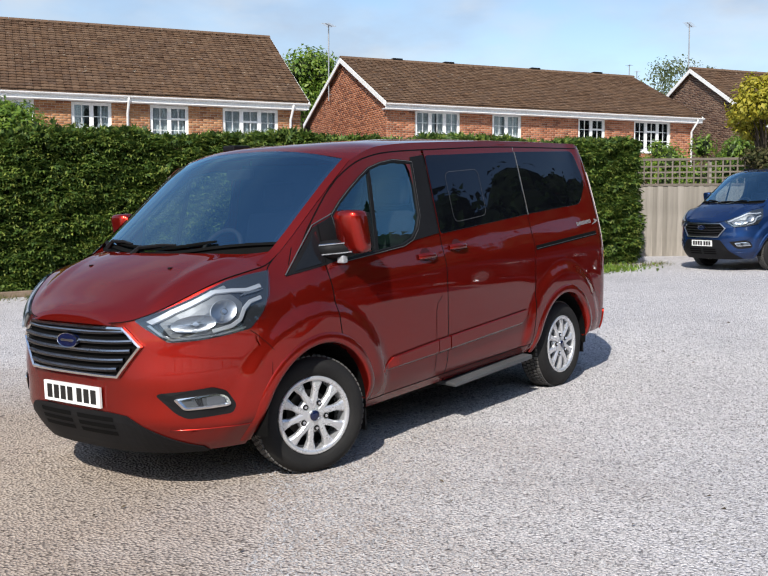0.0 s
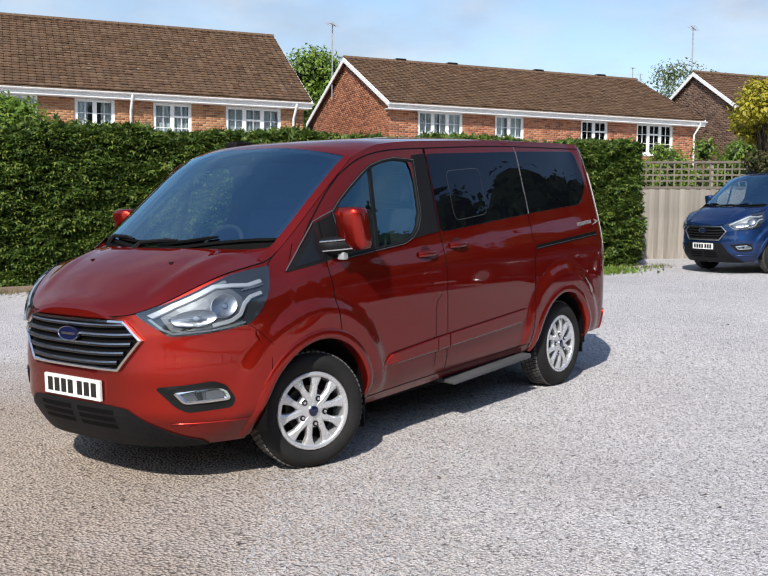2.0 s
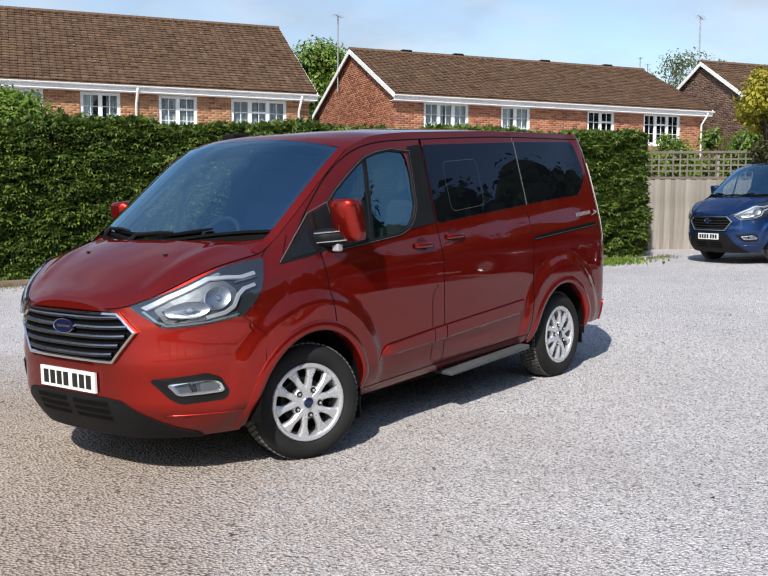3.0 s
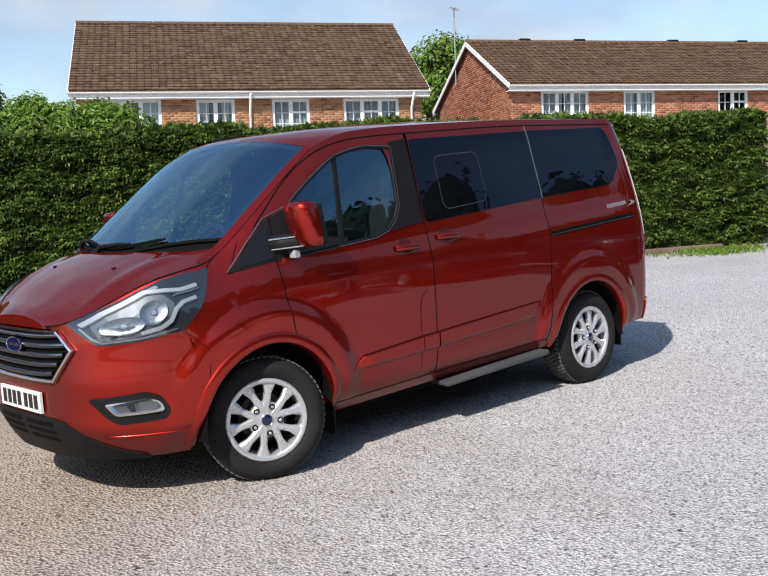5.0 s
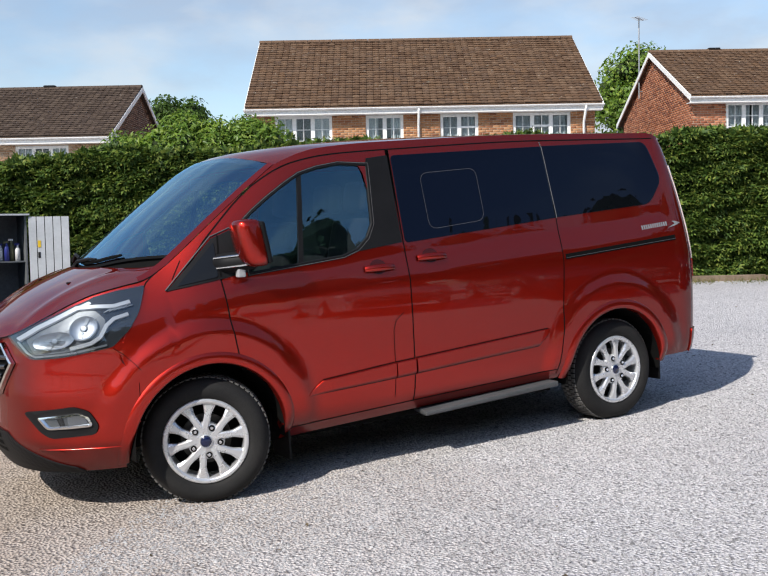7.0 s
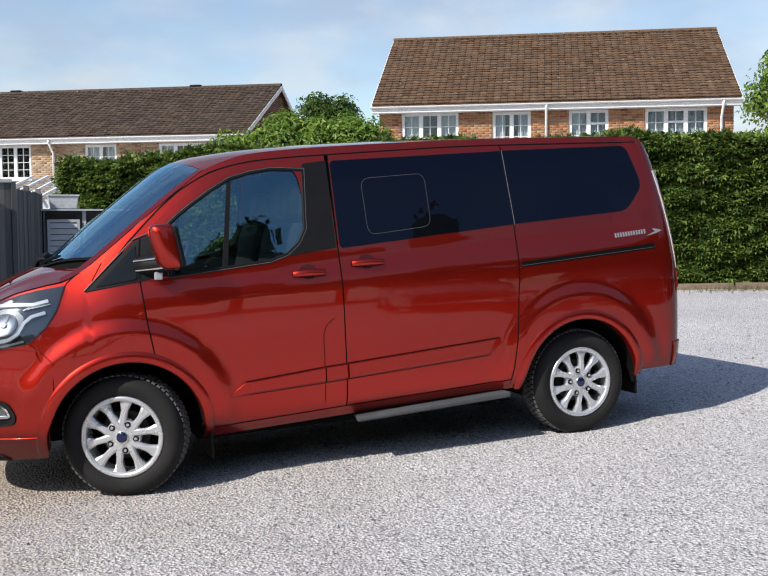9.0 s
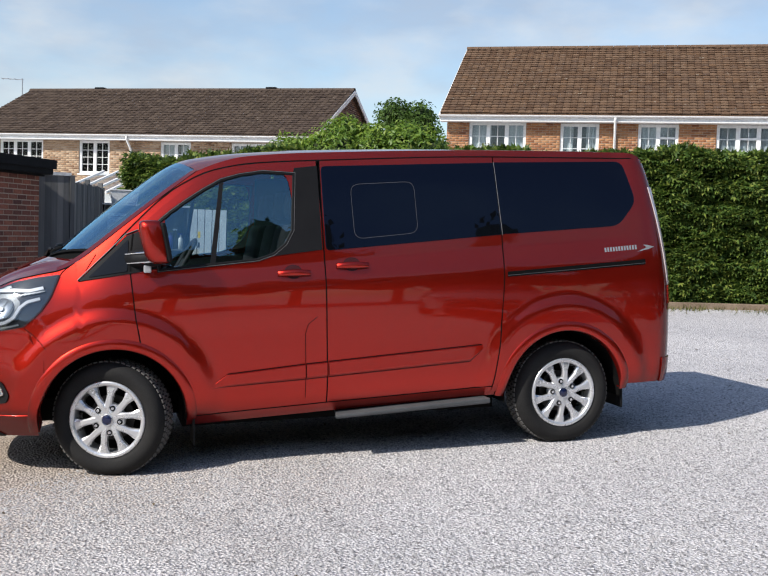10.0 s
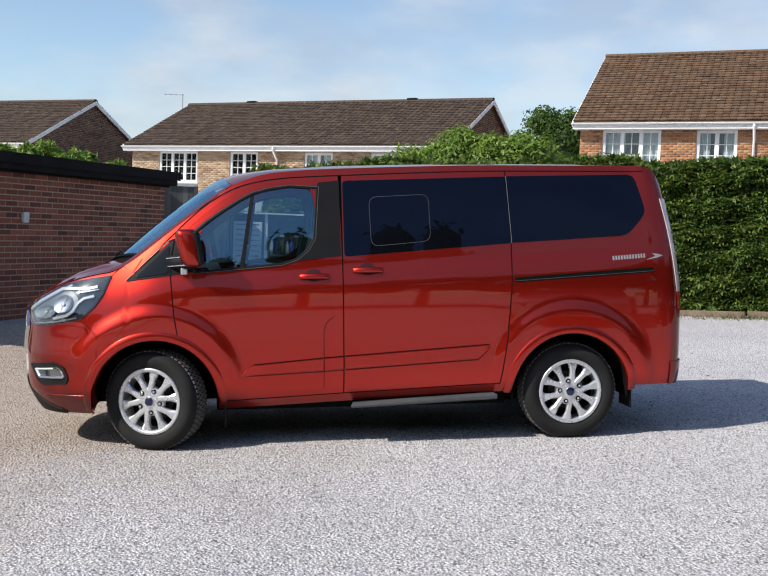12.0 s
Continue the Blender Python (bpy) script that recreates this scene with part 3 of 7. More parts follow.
def make_litter():
    """Dead leaf scraps and darker bits strewn over the gravel."""
    rng = np.random.default_rng(15)
    n = 420
    x, y = rng.uniform(-5.0, 9.0, n), rng.uniform(-6.0, 5.0, n)
    p = np.stack([x, y, np.array([ground_z(a, b) for a, b in zip(x, y)]) + 0.012], 1)
    d = rng.normal(0, 1, (n, 3)) * np.array([1, 1, 0.15])
    v, f = scatter(p, d, np.array([0, 0, 1.0]) + rng.normal(0, 0.3, (n, 3)), leaf_blade(0.034, 0.016), 16, (0.4, 1.3))
    ob = part("leaf_litter", np_mesh("leaf_litter", v, f), island_mat("litter", [(0.05, 0.04, 0.03), (0.10, 0.075, 0.05), (0.16, 0.12, 0.07)], 0.9, 0.0, 20.0))
    tagged(ob, "scattered dark dead leaf scraps on the gravel", "leaves", kind="stuff")


make_litter()


# ---------- houses ----------
def uv_box_wall(name, quads, material, parent, label=""):
    """Flat wall pieces with a UV in metres. quads: lists of four corners, lower left first, counterclockwise seen from outside."""
    bm = bmesh.new()
    uvl = bm.loops.layers.uv.new("UVMap")
    for q in quads:
        vs = [bm.verts.new(p) for p in q]
        f = bm.faces.new(vs)
        o, u = Vector(q[0]), (Vector(q[1]) - Vector(q[0]))
        u.z = 0
        u.normalize()
        for lp in f.loops:
            d = lp.vert.co - o
            lp[uvl].uv = (d.dot(u) + q[0][0] * 0.37, lp.vert.co.z)
    return part(name, bm, material, parent, label)


def tiled_slope(length, run, rise, thick, gauge, width, flip, seed):
    """Overlapping tiles on one slope, from the eave (y = 0) to the ridge (y = run), as one mesh."""
    rng = np.random.default_rng(seed)
    sl = math.hypot(run, rise)
    cy, cz = run / sl, rise / sl
    rows = int(round(sl / gauge))
    gauge = sl / rows
    cols = int(round(length / width))
    width = length / cols
    i, j = np.meshgrid(np.arange(rows), np.arange(cols), indexing="ij")
    i, j = i.ravel(), j.ravel()
    n = len(i)
    x0 = j * width + 0.004
    x1 = (j + 1) * width - 0.004
    xm = (x0 + x1) / 2
    s0 = i * gauge - 0.02 + rng.normal(0, 0.004, n)
    s1 = (i + 1) * gauge + 0.03
    lift0 = 0.042 + rng.normal(0, 0.005, n)
    lift1 = np.full(n, 0.012)
    hump = 0.014

    def at(x, s, h):
        return np.stack([x, s * cy - h * cz, s * cz + h * cy], 1)

    v = np.stack([at(x0, s0, lift0), at(xm, s0, lift0 + hump), at(x1, s0, lift0), at(x0, s1, lift1), at(xm, s1, lift1 + hump), at(x1, s1, lift1),
                  at(x0, s0 + 0.02, lift0 - 0.028), at(x1, s0 + 0.02, lift0 - 0.028)], 1)
    quads = np.array([(0, 1, 4, 3), (1, 2, 5, 4)])
    tris = np.array([(6, 1, 0), (6, 7, 1), (7, 2, 1)])
    allf = np.concatenate([np.concatenate([quads[:, [0, 1, 2]], quads[:, [0, 2, 3]]]), tris])
    return v.reshape(-1, 3), (allf[None] + (np.arange(n) * 8)[:, None, None]).reshape(-1, 3)


def brick_courses(rows, place, seed):
    """Stretcher-bond bricks as one array pair. rows: (z, [(a, b), ...]) clear stretches of each course. place(u, depth, z) -> points."""
    rng = np.random.default_rng(seed)
    lo, hi, zz = [], [], []
    for k, (z, spans) in enumerate(rows):
        for a, b in spans:
            x = math.floor(a / 0.225) * 0.225 + (0.1125 if k % 2 else 0.0) - 0.225
            while x < b:
                p, q = max(a, x), min(b, x + 0.215)
                if q - p > 0.03:
                    lo.append(p)
                    hi.append(q)
                    zz.append(z)
                x += 0.225
    lo, hi, zz = np.array(lo), np.array(hi), np.array(zz)
    d = 0.009 + rng.uniform(-0.002, 0.003, len(lo))
    z2 = zz + 0.065
    flat = np.zeros(len(lo)) - 0.002
    e = 0.005
    v = np.stack([place(lo, flat, zz), place(hi, flat, zz), place(hi, flat, z2), place(lo, flat, z2), place(lo + e, d, zz + e), place(hi - e, d, zz + e), place(hi - e, d, z2 - e), place(lo + e, d, z2 - e)], 1)
    f = np.array([(4, 5, 6, 7), (0, 1, 5, 4), (1, 2, 6, 5), (2, 3, 7, 6), (3, 0, 4, 7)])
    return v.reshape(-1, 3), (f[None] + (np.arange(len(lo)) * 8)[:, None, None]).reshape(-1, 4)


def cut_spans(a, b, holes):
    """The stretch a..b less the holes."""
    out, x = [], a
    for p, q in sorted(holes):
        if p > x:
            out.append((x, p))
        x = max(x, q)
    if b > x:
        out.append((x, b))
    return out


def make_window(parent, x0, x1, z0, z1, lights, transom, curtain, panes=(2, 3)):
    """A white casement window on a facade at y = 0 that faces -y. lights: how many side by side."""
    w = Soup()
    fr = 0.055
    d0, d1 = -0.025, 0.06
    w.box((x0, d0, z0), (x0 + fr, d1, z1))
    w.box((x1 - fr, d0, z0), (x1, d1, z1))
    w.box((x0 + fr, d0, z1 - fr), (x1 - fr, d1, z1))
    w.box((x0 + fr, d0, z0), (x1 - fr, d1, z0 + fr))
    win = part("window", w, WHITE_PAINT, parent, "white painted multi-pane casement window")
    sill = Soup()
    sill.box((x0 - 0.05, -0.09, z0 - 0.05), (x1 + 0.05, 0.02, z0))
    part("sill", sill, WHITE_PAINT, win)
    n = lights
    step = (x1 - x0 - fr) / n
    for k in range(n):
        a, b = x0 + fr + k * step, x0 + k * step + step
        c = Soup()
        s = 0.034
        c.box((a, d0 + 0.01, z0 + fr), (a + s, d1 - 0.02, z1 - fr))
        c.box((b - s, d0 + 0.01, z0 + fr), (b, d1 - 0.02, z1 - fr))
        c.box((a + s, d0 + 0.01, z1 - fr - s), (b - s, d1 - 0.02, z1 - fr))
        c.box((a + s, d0 + 0.01, z0 + fr), (b - s, d1 - 0.02, z0 + fr + s))
        if k == n - 1 or True:
            if k < n - 1:
                c.box((b, d0 + 0.005, z0 + fr), (b + fr, d1, z1 - fr))
        cols, rows = panes
        g = 0.009
        for q in range(1, cols):
            xx = a + s + (b - a - 2 * s) * q / cols
            c.box((xx - g, d0 + 0.02, z0 + fr + s), (xx + g, d1 - 0.03, z1 - fr - s))
        for q in range(1, rows):
            zz = z0 + fr + s + (z1 - z0 - 2 * fr - 2 * s) * q / rows
            c.box((a + s, d0 + 0.021, zz - g), (b - s, d1 - 0.031, zz + g))
        if transom and k == transom - 1:
            zz = z1 - fr - (z1 - z0) * 0.3
            c.box((a + s, d0 + 0.005, zz - 0.03), (b - s, d1 - 0.025, zz + 0.03))
        part("sash", c, WHITE_PAINT, win)
        gl = Soup()
        gl.box((a + s, 0.012, z0 + fr + s), (b - s, 0.016, z1 - fr - s))
        part("pane", gl, PANE if curtain else PANE_CLEAR, win)
    # Flat panel 0.5 m in; without curtains it is painted with the room's shade.
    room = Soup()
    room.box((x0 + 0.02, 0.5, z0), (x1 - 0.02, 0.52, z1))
    part("room_back", room, ROOM_NET if curtain else ROOM_SHADE, win)
    if curtain:
        for side in (0, 1):
            cu = Soup()
            wd = (x1 - x0) * curtain
            a = x0 + 0.04 if side == 0 else x1 - 0.04 - wd
            pts = []
            for q in range(17):
                t = q / 16
                pts.append((a + wd * t, 0.13 + 0.018 * math.sin(t * 26 + side)))
            cu.grid([[(px, py, z0 + 0.01) for px, py in pts], [(px, py, z1 - 0.03) for px, py in pts]])
            part("curtain", cu, CURTAIN, win, "white net curtain")
    return win


PANE = glass_mat("house_pane", (0.80, 0.84, 0.86), 0.0, 1.5)
PANE_CLEAR = glass_mat("clear_house_pane", (0.80, 0.84, 0.86), 0.0, 1.2)


def make_house(label, x0, y0, angle, length, eave, half, ridge, base, wall, tile, windows, pipes, seed, overhang=0.35, gable_trim=True, gable=None, vents=()):
    """A two-storey gabled house row. Own axes: x along the front eave, y to the back, the front faces -y."""
    h = empty("house", pose(x0, y0, 0, 0, 0, math.degrees(angle)), label=label, category="house")
    ov, side = overhang, 0.18
    fy, by = ov, 2 * half - ov
    top = eave - 0.02
    rise = ridge - eave
    ws = sorted(windows)
    quads = []
    x = side
    for (a, b, z0, z1, *_r) in ws:
        quads.append([(x, fy, base), (a, fy, base), (a, fy, top), (x, fy, top)])
        quads.append([(a, fy, base), (b, fy, base), (b, fy, z0), (a, fy, z0)])
        if z1 < top - 0.01:
            quads.append([(a, fy, z1), (b, fy, z1), (b, fy, top), (a, fy, top)])
        # reveals
        quads.append([(a, fy, z0), (a, fy + 0.12, z0), (a, fy + 0.12, z1), (a, fy, z1)])
        quads.append([(b, fy + 0.12, z0), (b, fy, z0), (b, fy, z1), (b, fy + 0.12, z1)])
        x = b
    quads.append([(x, fy, base), (length - side, fy, base), (length - side, fy, top), (x, fy, top)])
    # a near-black box behind keeps the openings closed, the rooms' shade in its colour
    front = uv_box_wall("front_wall", quads, HOUSE_MORTAR, h)
    courses = []
    for k in range(int((top - base) / 0.075)):
        z = top - 0.07 - k * 0.075
        courses.append((z, cut_spans(side, length - side, [(w[0] - 0.004, w[1] + 0.004) for w in windows if w[2] - 0.06 < z + 0.065 and z < w[3] + 0.004])))
    bv, bf = brick_courses(courses, lambda u, d, z: np.stack([u, fy - d, z], 1), seed + 40)
    bo = part("bricks", np_mesh("bricks", bv, bf), BRICKWORK[wall.name], front)
    bo["kind"] = "stuff"
    for name, gx, sgn in (("gable_wall", side, -1), ("gable_wall", length - side, 1)):
        zr = ridge - rise * 0.0 - 0.06
        a, b, c = (gx, by, base), (gx, fy, base), (gx, half, zr)
        k = top + 0.0
        zf = eave + rise * (fy / half) - 0.06
        loop = [a, b, (gx, fy, zf), c, (gx, by, zf)] if sgn < 0 else [b, a, (gx, by, zf), c, (gx, fy, zf)]
        gm = gable if (gable is not None) else wall
        bm = bmesh.new()
        uvl = bm.loops.layers.uv.new("UVMap")
        f = bm.faces.new([bm.verts.new(p) for p in loop])
        for lp in f.loops:
            lp[uvl].uv = (lp.vert.co.y, lp.vert.co.z)
        gw = part(name, bm, HOUSE_MORTAR, h)
        courses = []
        for k in range(int((zr - base) / 0.075)):
            z = base + 0.01 + k * 0.075
            t = max(0.0, (z + 0.065 - zf) / (zr - zf))
            a_, b_ = fy + (half - fy) * t, by - (by - half) * t
            if b_ - a_ > 0.1:
                courses.append((z, [(a_, b_)]))
        bv, bf = brick_courses(courses, lambda u, d, z: np.stack([gx + sgn * d, u, z], 1), seed + 60)
        if sgn > 0:
            bf = bf[:, ::-1]
        bo = part("bricks", np_mesh("bricks", bv, bf), BRICKWORK[gm.name], gw)
        bo["kind"] = "stuff"
    uv_box_wall("back_wall", [[(length - side, by, base), (side, by, base), (side, by, top), (length - side, by, top)]], wall, h)
    # Solid block inside the walls, coloured as dark as unlit rooms.
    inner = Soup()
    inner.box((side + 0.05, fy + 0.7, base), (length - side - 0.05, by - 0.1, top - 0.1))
    part("interior", inner, ROOM_SHADE, h)
    # roof: deck, tiles, ridge
    deck = Soup()
    th = 0.10
    for s_ in (0, 1):
        ya, yb = (0.0, half) if s_ == 0 else (2 * half, half)
        deck.add([(0, ya, eave - th), (length, ya, eave - th), (length, yb, ridge - th), (0, yb, ridge - th), (0, ya, eave), (length, ya, eave), (length, yb, ridge), (0, yb, ridge)],
                 [(0, 1, 2, 3), (4, 5, 6, 7), (0, 1, 5, 4), (1, 2, 6, 5), (3, 0, 4, 7)])
    roof = part("roof", deck, tile, h)
    v, f = tiled_slope(length, half, rise, 0.02, 0.20, 0.22, False, seed)
    v1 = v + np.array([0, 0, eave])
    v2 = v * np.array([1, -1, 1]) + np.array([0, 2 * half, eave])
    me = np_mesh("roof_tiles", np.concatenate([v1, v2]), np.concatenate([f, f[:, ::-1] + len(v)]))
    tl = part("roof_tiles", me, tile, roof)
    tl["kind"] = "stuff"
    n = int(length / 0.42)
    for k in range(n):
        rs = Soup()
        a, b = length * k / n, length * (k + 1) / n - 0.012
        rows = []
        for xx in (a, b):
            rows.append([(xx, half + 0.15 * math.sin(t), ridge - 0.035 + 0.12 * math.cos(t)) for t in np.linspace(-1.45, 1.45, 7)])
        rs.grid(rows)
        rs.f.append(tuple(range(7)))
        part("ridge_tile", rs, tile, roof)
    for vx in vents:
        vt = Soup()
        vt.box((vx, half - 0.13, ridge + 0.04), (vx + 0.42, half + 0.13, ridge + 0.12))
        part("ridge_vent", vt, FELT, roof, bevel=0.03)
    # white fascia, gutter, bargeboards
    fa = Soup()
    fa.box((0.0, -0.015, eave - 0.24), (length, 0.02, eave - 0.06))
    part("fascia", fa, WHITE_PAINT, h)
    so = Soup()
    so.box((0.0, 0.02, eave - 0.24), (length, fy, eave - 0.22))
    part("soffit", so, WHITE_PAINT, h)
    gu = Soup()
    rows = []
    for xx in np.linspace(-0.03, length + 0.03, 3):
        rows.append([(xx, -0.075 + 0.06 * math.cos(t), eave - 0.06 + 0.06 * math.sin(t)) for t in np.linspace(math.pi, math.tau, 7)])
    gu.grid(rows)
    part("gutter", gu, WHITE_PAINT, h)
    if gable_trim:
        for gx in (-0.02, length - 0.02):
            for s_ in (0, 1):
                ya, yb = (-0.03, half) if s_ == 0 else (2 * half + 0.03, half)
                bb = Soup()
                dz = 0.17
                p = []
                for xx in (gx, gx + 0.04):
                    p += [(xx, ya, eave - dz), (xx, yb, ridge - dz), (xx, yb, ridge + 0.0), (xx, ya, eave + 0.0)]
                bb.add(p, [(0, 1, 2, 3), (7, 6, 5, 4), (0, 4, 5, 1), (2, 6, 7, 3), (3, 7, 4, 0), (1, 5, 6, 2)])
                part("bargeboard", bb, WHITE_PAINT, h)
    for px in pipes:
        pp = Soup()
        pp.tube([(px, -0.07, eave - 0.1), (px, -0.07, eave - 0.2), (px, fy - 0.08, eave - 0.55), (px, fy - 0.08, base + 0.1)], 0.04, 8)
        part("downpipe", pp, WHITE_PAINT, h, smooth=True)
    for (a, b, z0, z1, lights, transom, curtain, panes) in ws:
        wn_ = make_window(h, a, b, z0, z1, lights, transom, curtain, panes)
        wn_.matrix_basis = Matrix.Translation((0, fy + 0.06, 0))
    return h


A = -0.525
make_house("orange brick terrace with brown tiled roof and white windows", 8.77, 22.73, A, 10.98, 5.15, 4.73, 7.97, -0.6, BRICK_AMBER, TILE_BROWN,
           [(0.88, 2.65, 3.72, 4.92, 3, 0, 0.36, (2, 3)), (3.70, 4.86, 3.72, 4.90, 2, 0, 0.30, (2, 3)), (6.01, 7.18, 3.72, 4.90, 2, 2, 0.46, (2, 3)), (8.26, 10.05, 3.72, 4.90, 3, 2, 0.47, (2, 3))], [5.33, 10.45], 11)
make_house("orange brick gabled terrace with brown tiled roof", 20.95, 16.21, A + 0.015, 13.24, 5.36, 4.44, 7.44, -0.2, BRICK_ORANGE, TILE_BROWN,
           [(1.26, 2.97, 3.98, 5.16, 3, 0, 0.46, (2, 3)), (4.26, 5.43, 3.98, 5.16, 2, 0, 0.38, (2, 3)), (7.85, 9.02, 3.98, 5.16, 2, 2, 0.0, (2, 3)), (10.33, 12.01, 3.98, 5.16, 3, 2, 0.0, (2, 3))], [12.96], 12, vents=(2.1, 4.3, 8.2, 11.2))
make_house("brown brick gabled house with tiled roof and white bargeboards", 33.98, 8.06, A, 15.0, 5.25, 4.2, 7.79, 0.0, BRICK_BROWN, TILE_BROWN, [(2.0, 3.6, 3.9, 5.0, 3, 0, 0.2, (2, 3))], [], 13)
# Gables in darker brick than the front: the shade is put into their colour.
make_house("buff brick terrace with dark grey tiled roof", -6.35, 33.57, A - 0.013, 13.99, 4.57, 4.46, 6.71, -1.2, BRICK_BUFF, TILE_GREY,
           [(1.49, 3.31, 3.13, 4.34, 3, 0, 0.0, (2, 4)), (4.80, 6.03, 3.13, 4.33, 2, 0, 0.0, (2, 4)), (8.05, 9.22, 3.13, 4.30, 2, 0, 0.36, (2, 3)), (10.76, 12.5, 3.13, 4.29, 3, 0, 0.3, (2, 3))], [6.92], 14, gable=BRICK_BROWN, vents=(3.0, 10.4))
make_house("dark brown brick gabled house with grey tiled roof", -23.45, 41.5, A + 0.03, 15.0, 4.55, 4.3, 6.75, -1.0, BRICK_BROWN, TILE_GREY, [(9.0, 10.5, 3.1, 4.2, 3, 0, 0.2, (2, 3))], [], 15)

# ---------- hedge, garage, fences ----------
HEDGE_O, HEDGE_A = Vector((4.2, 10.8, 0)), radians(-31)
HEDGE_D = Vector((math.cos(HEDGE_A), math.sin(HEDGE_A), 0))
HEDGE_N = Vector((-math.sin(HEDGE_A), math.cos(HEDGE_A), 0))


def hedge_top(s):
    return 2.86 + 0.012 * s - 0.14 * min(1.0, max(0.0, (-3.6 - s) / 1.6)) + 0.05 * math.sin(s * 1.7) + 0.03 * math.sin(s * 4.1 + 1)


def make_hedge():
    """A clipped conifer hedge, s metres along its front face from HEDGE_O."""
    h = empty("hedge", label="tall dense clipped dark green conifer hedge", category="hedge")
    s0, s1, depth = -6.0, 12.35, 1.3
    # Solid dark block added inside; shade between the sprays is its colour.
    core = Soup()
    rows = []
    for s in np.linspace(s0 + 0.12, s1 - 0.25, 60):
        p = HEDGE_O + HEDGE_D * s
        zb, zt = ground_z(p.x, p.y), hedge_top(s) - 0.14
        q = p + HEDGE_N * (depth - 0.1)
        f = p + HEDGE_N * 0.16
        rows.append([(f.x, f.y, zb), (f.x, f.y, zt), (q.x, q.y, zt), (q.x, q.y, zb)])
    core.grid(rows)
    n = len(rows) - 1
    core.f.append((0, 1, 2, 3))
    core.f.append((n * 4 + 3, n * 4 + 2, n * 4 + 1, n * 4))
    part("hedge_shade_fill", core, FOLIAGE_SHADE, h)
    rng = np.random.default_rng(21)
    d, nn = np.array(HEDGE_D), np.array(HEDGE_N)
    o = np.array(HEDGE_O)

    def surface(kind, count):
        if kind == "front":
            s = rng.uniform(s0, s1, count)
            t = rng.uniform(0, 1, count)
            dep = rng.gamma(1.6, 0.05, count) - 0.03
            lump = 0.05 * np.sin(t * 36 + 3.0 * np.sin(s * 1.3) + 1.2 * np.sin(s * 4.1)) + 0.07 * np.sin(s * 2.3 + t * 5) + 0.05 * np.sin(s * 5.1 - t * 9) - 0.20 * np.clip((s - 11.0) / 0.9, 0, 1) * (0.6 + 0.4 * np.sin(t * 7.5 - 1.0))
            pos = o + d * s[:, None] + nn * (dep + lump)[:, None]
            out = -nn
        elif kind == "top":
            s = rng.uniform(s0, s1, count)
            t = np.ones(count) + rng.normal(0, 0.016, count)
            dep = rng.uniform(0, depth, count)
            pos = o + d * s[:, None] + nn * dep[:, None]
            out = np.array([0, 0, 1.0])
        else:
            e = s1 if kind == "end" else s0
            s = np.full(count, e) + rng.normal(0, 0.07, count) * (1 if kind == "end" else -1)
            t = rng.uniform(0, 1, count)
            dep = rng.uniform(0, depth, count)
            pos = o + d * s[:, None] + nn * dep[:, None]
            out = d if kind == "end" else -d
        gz = np.array([ground_z(a, b) for a, b in pos[:, :2]])
        zt = np.array([hedge_top(k) for k in s])
        pos[:, 2] = gz + 0.05 + (zt - gz - 0.05) * t
        dr = out + rng.normal(0, 0.55, (count, 3)) + np.array([0, 0, -0.15])
        return pos, dr

    for kind, count in (("front", 60000), ("top", 15000), ("end", 4200), ("start", 2500)):
        pos, dr = surface(kind, count)
        ups = np.array([0, 0, 1.0]) + rng.normal(0, 0.35, pos.shape)
        v, f = scatter(pos, dr, ups, spray_blade(0.115, 0.034), 3, (0.6, 1.5))
        ob = part("hedge_sprays", np_mesh("hedge_sprays", v, f), HEDGE_LEAF, h)
        ob["kind"] = "stuff"


make_hedge()


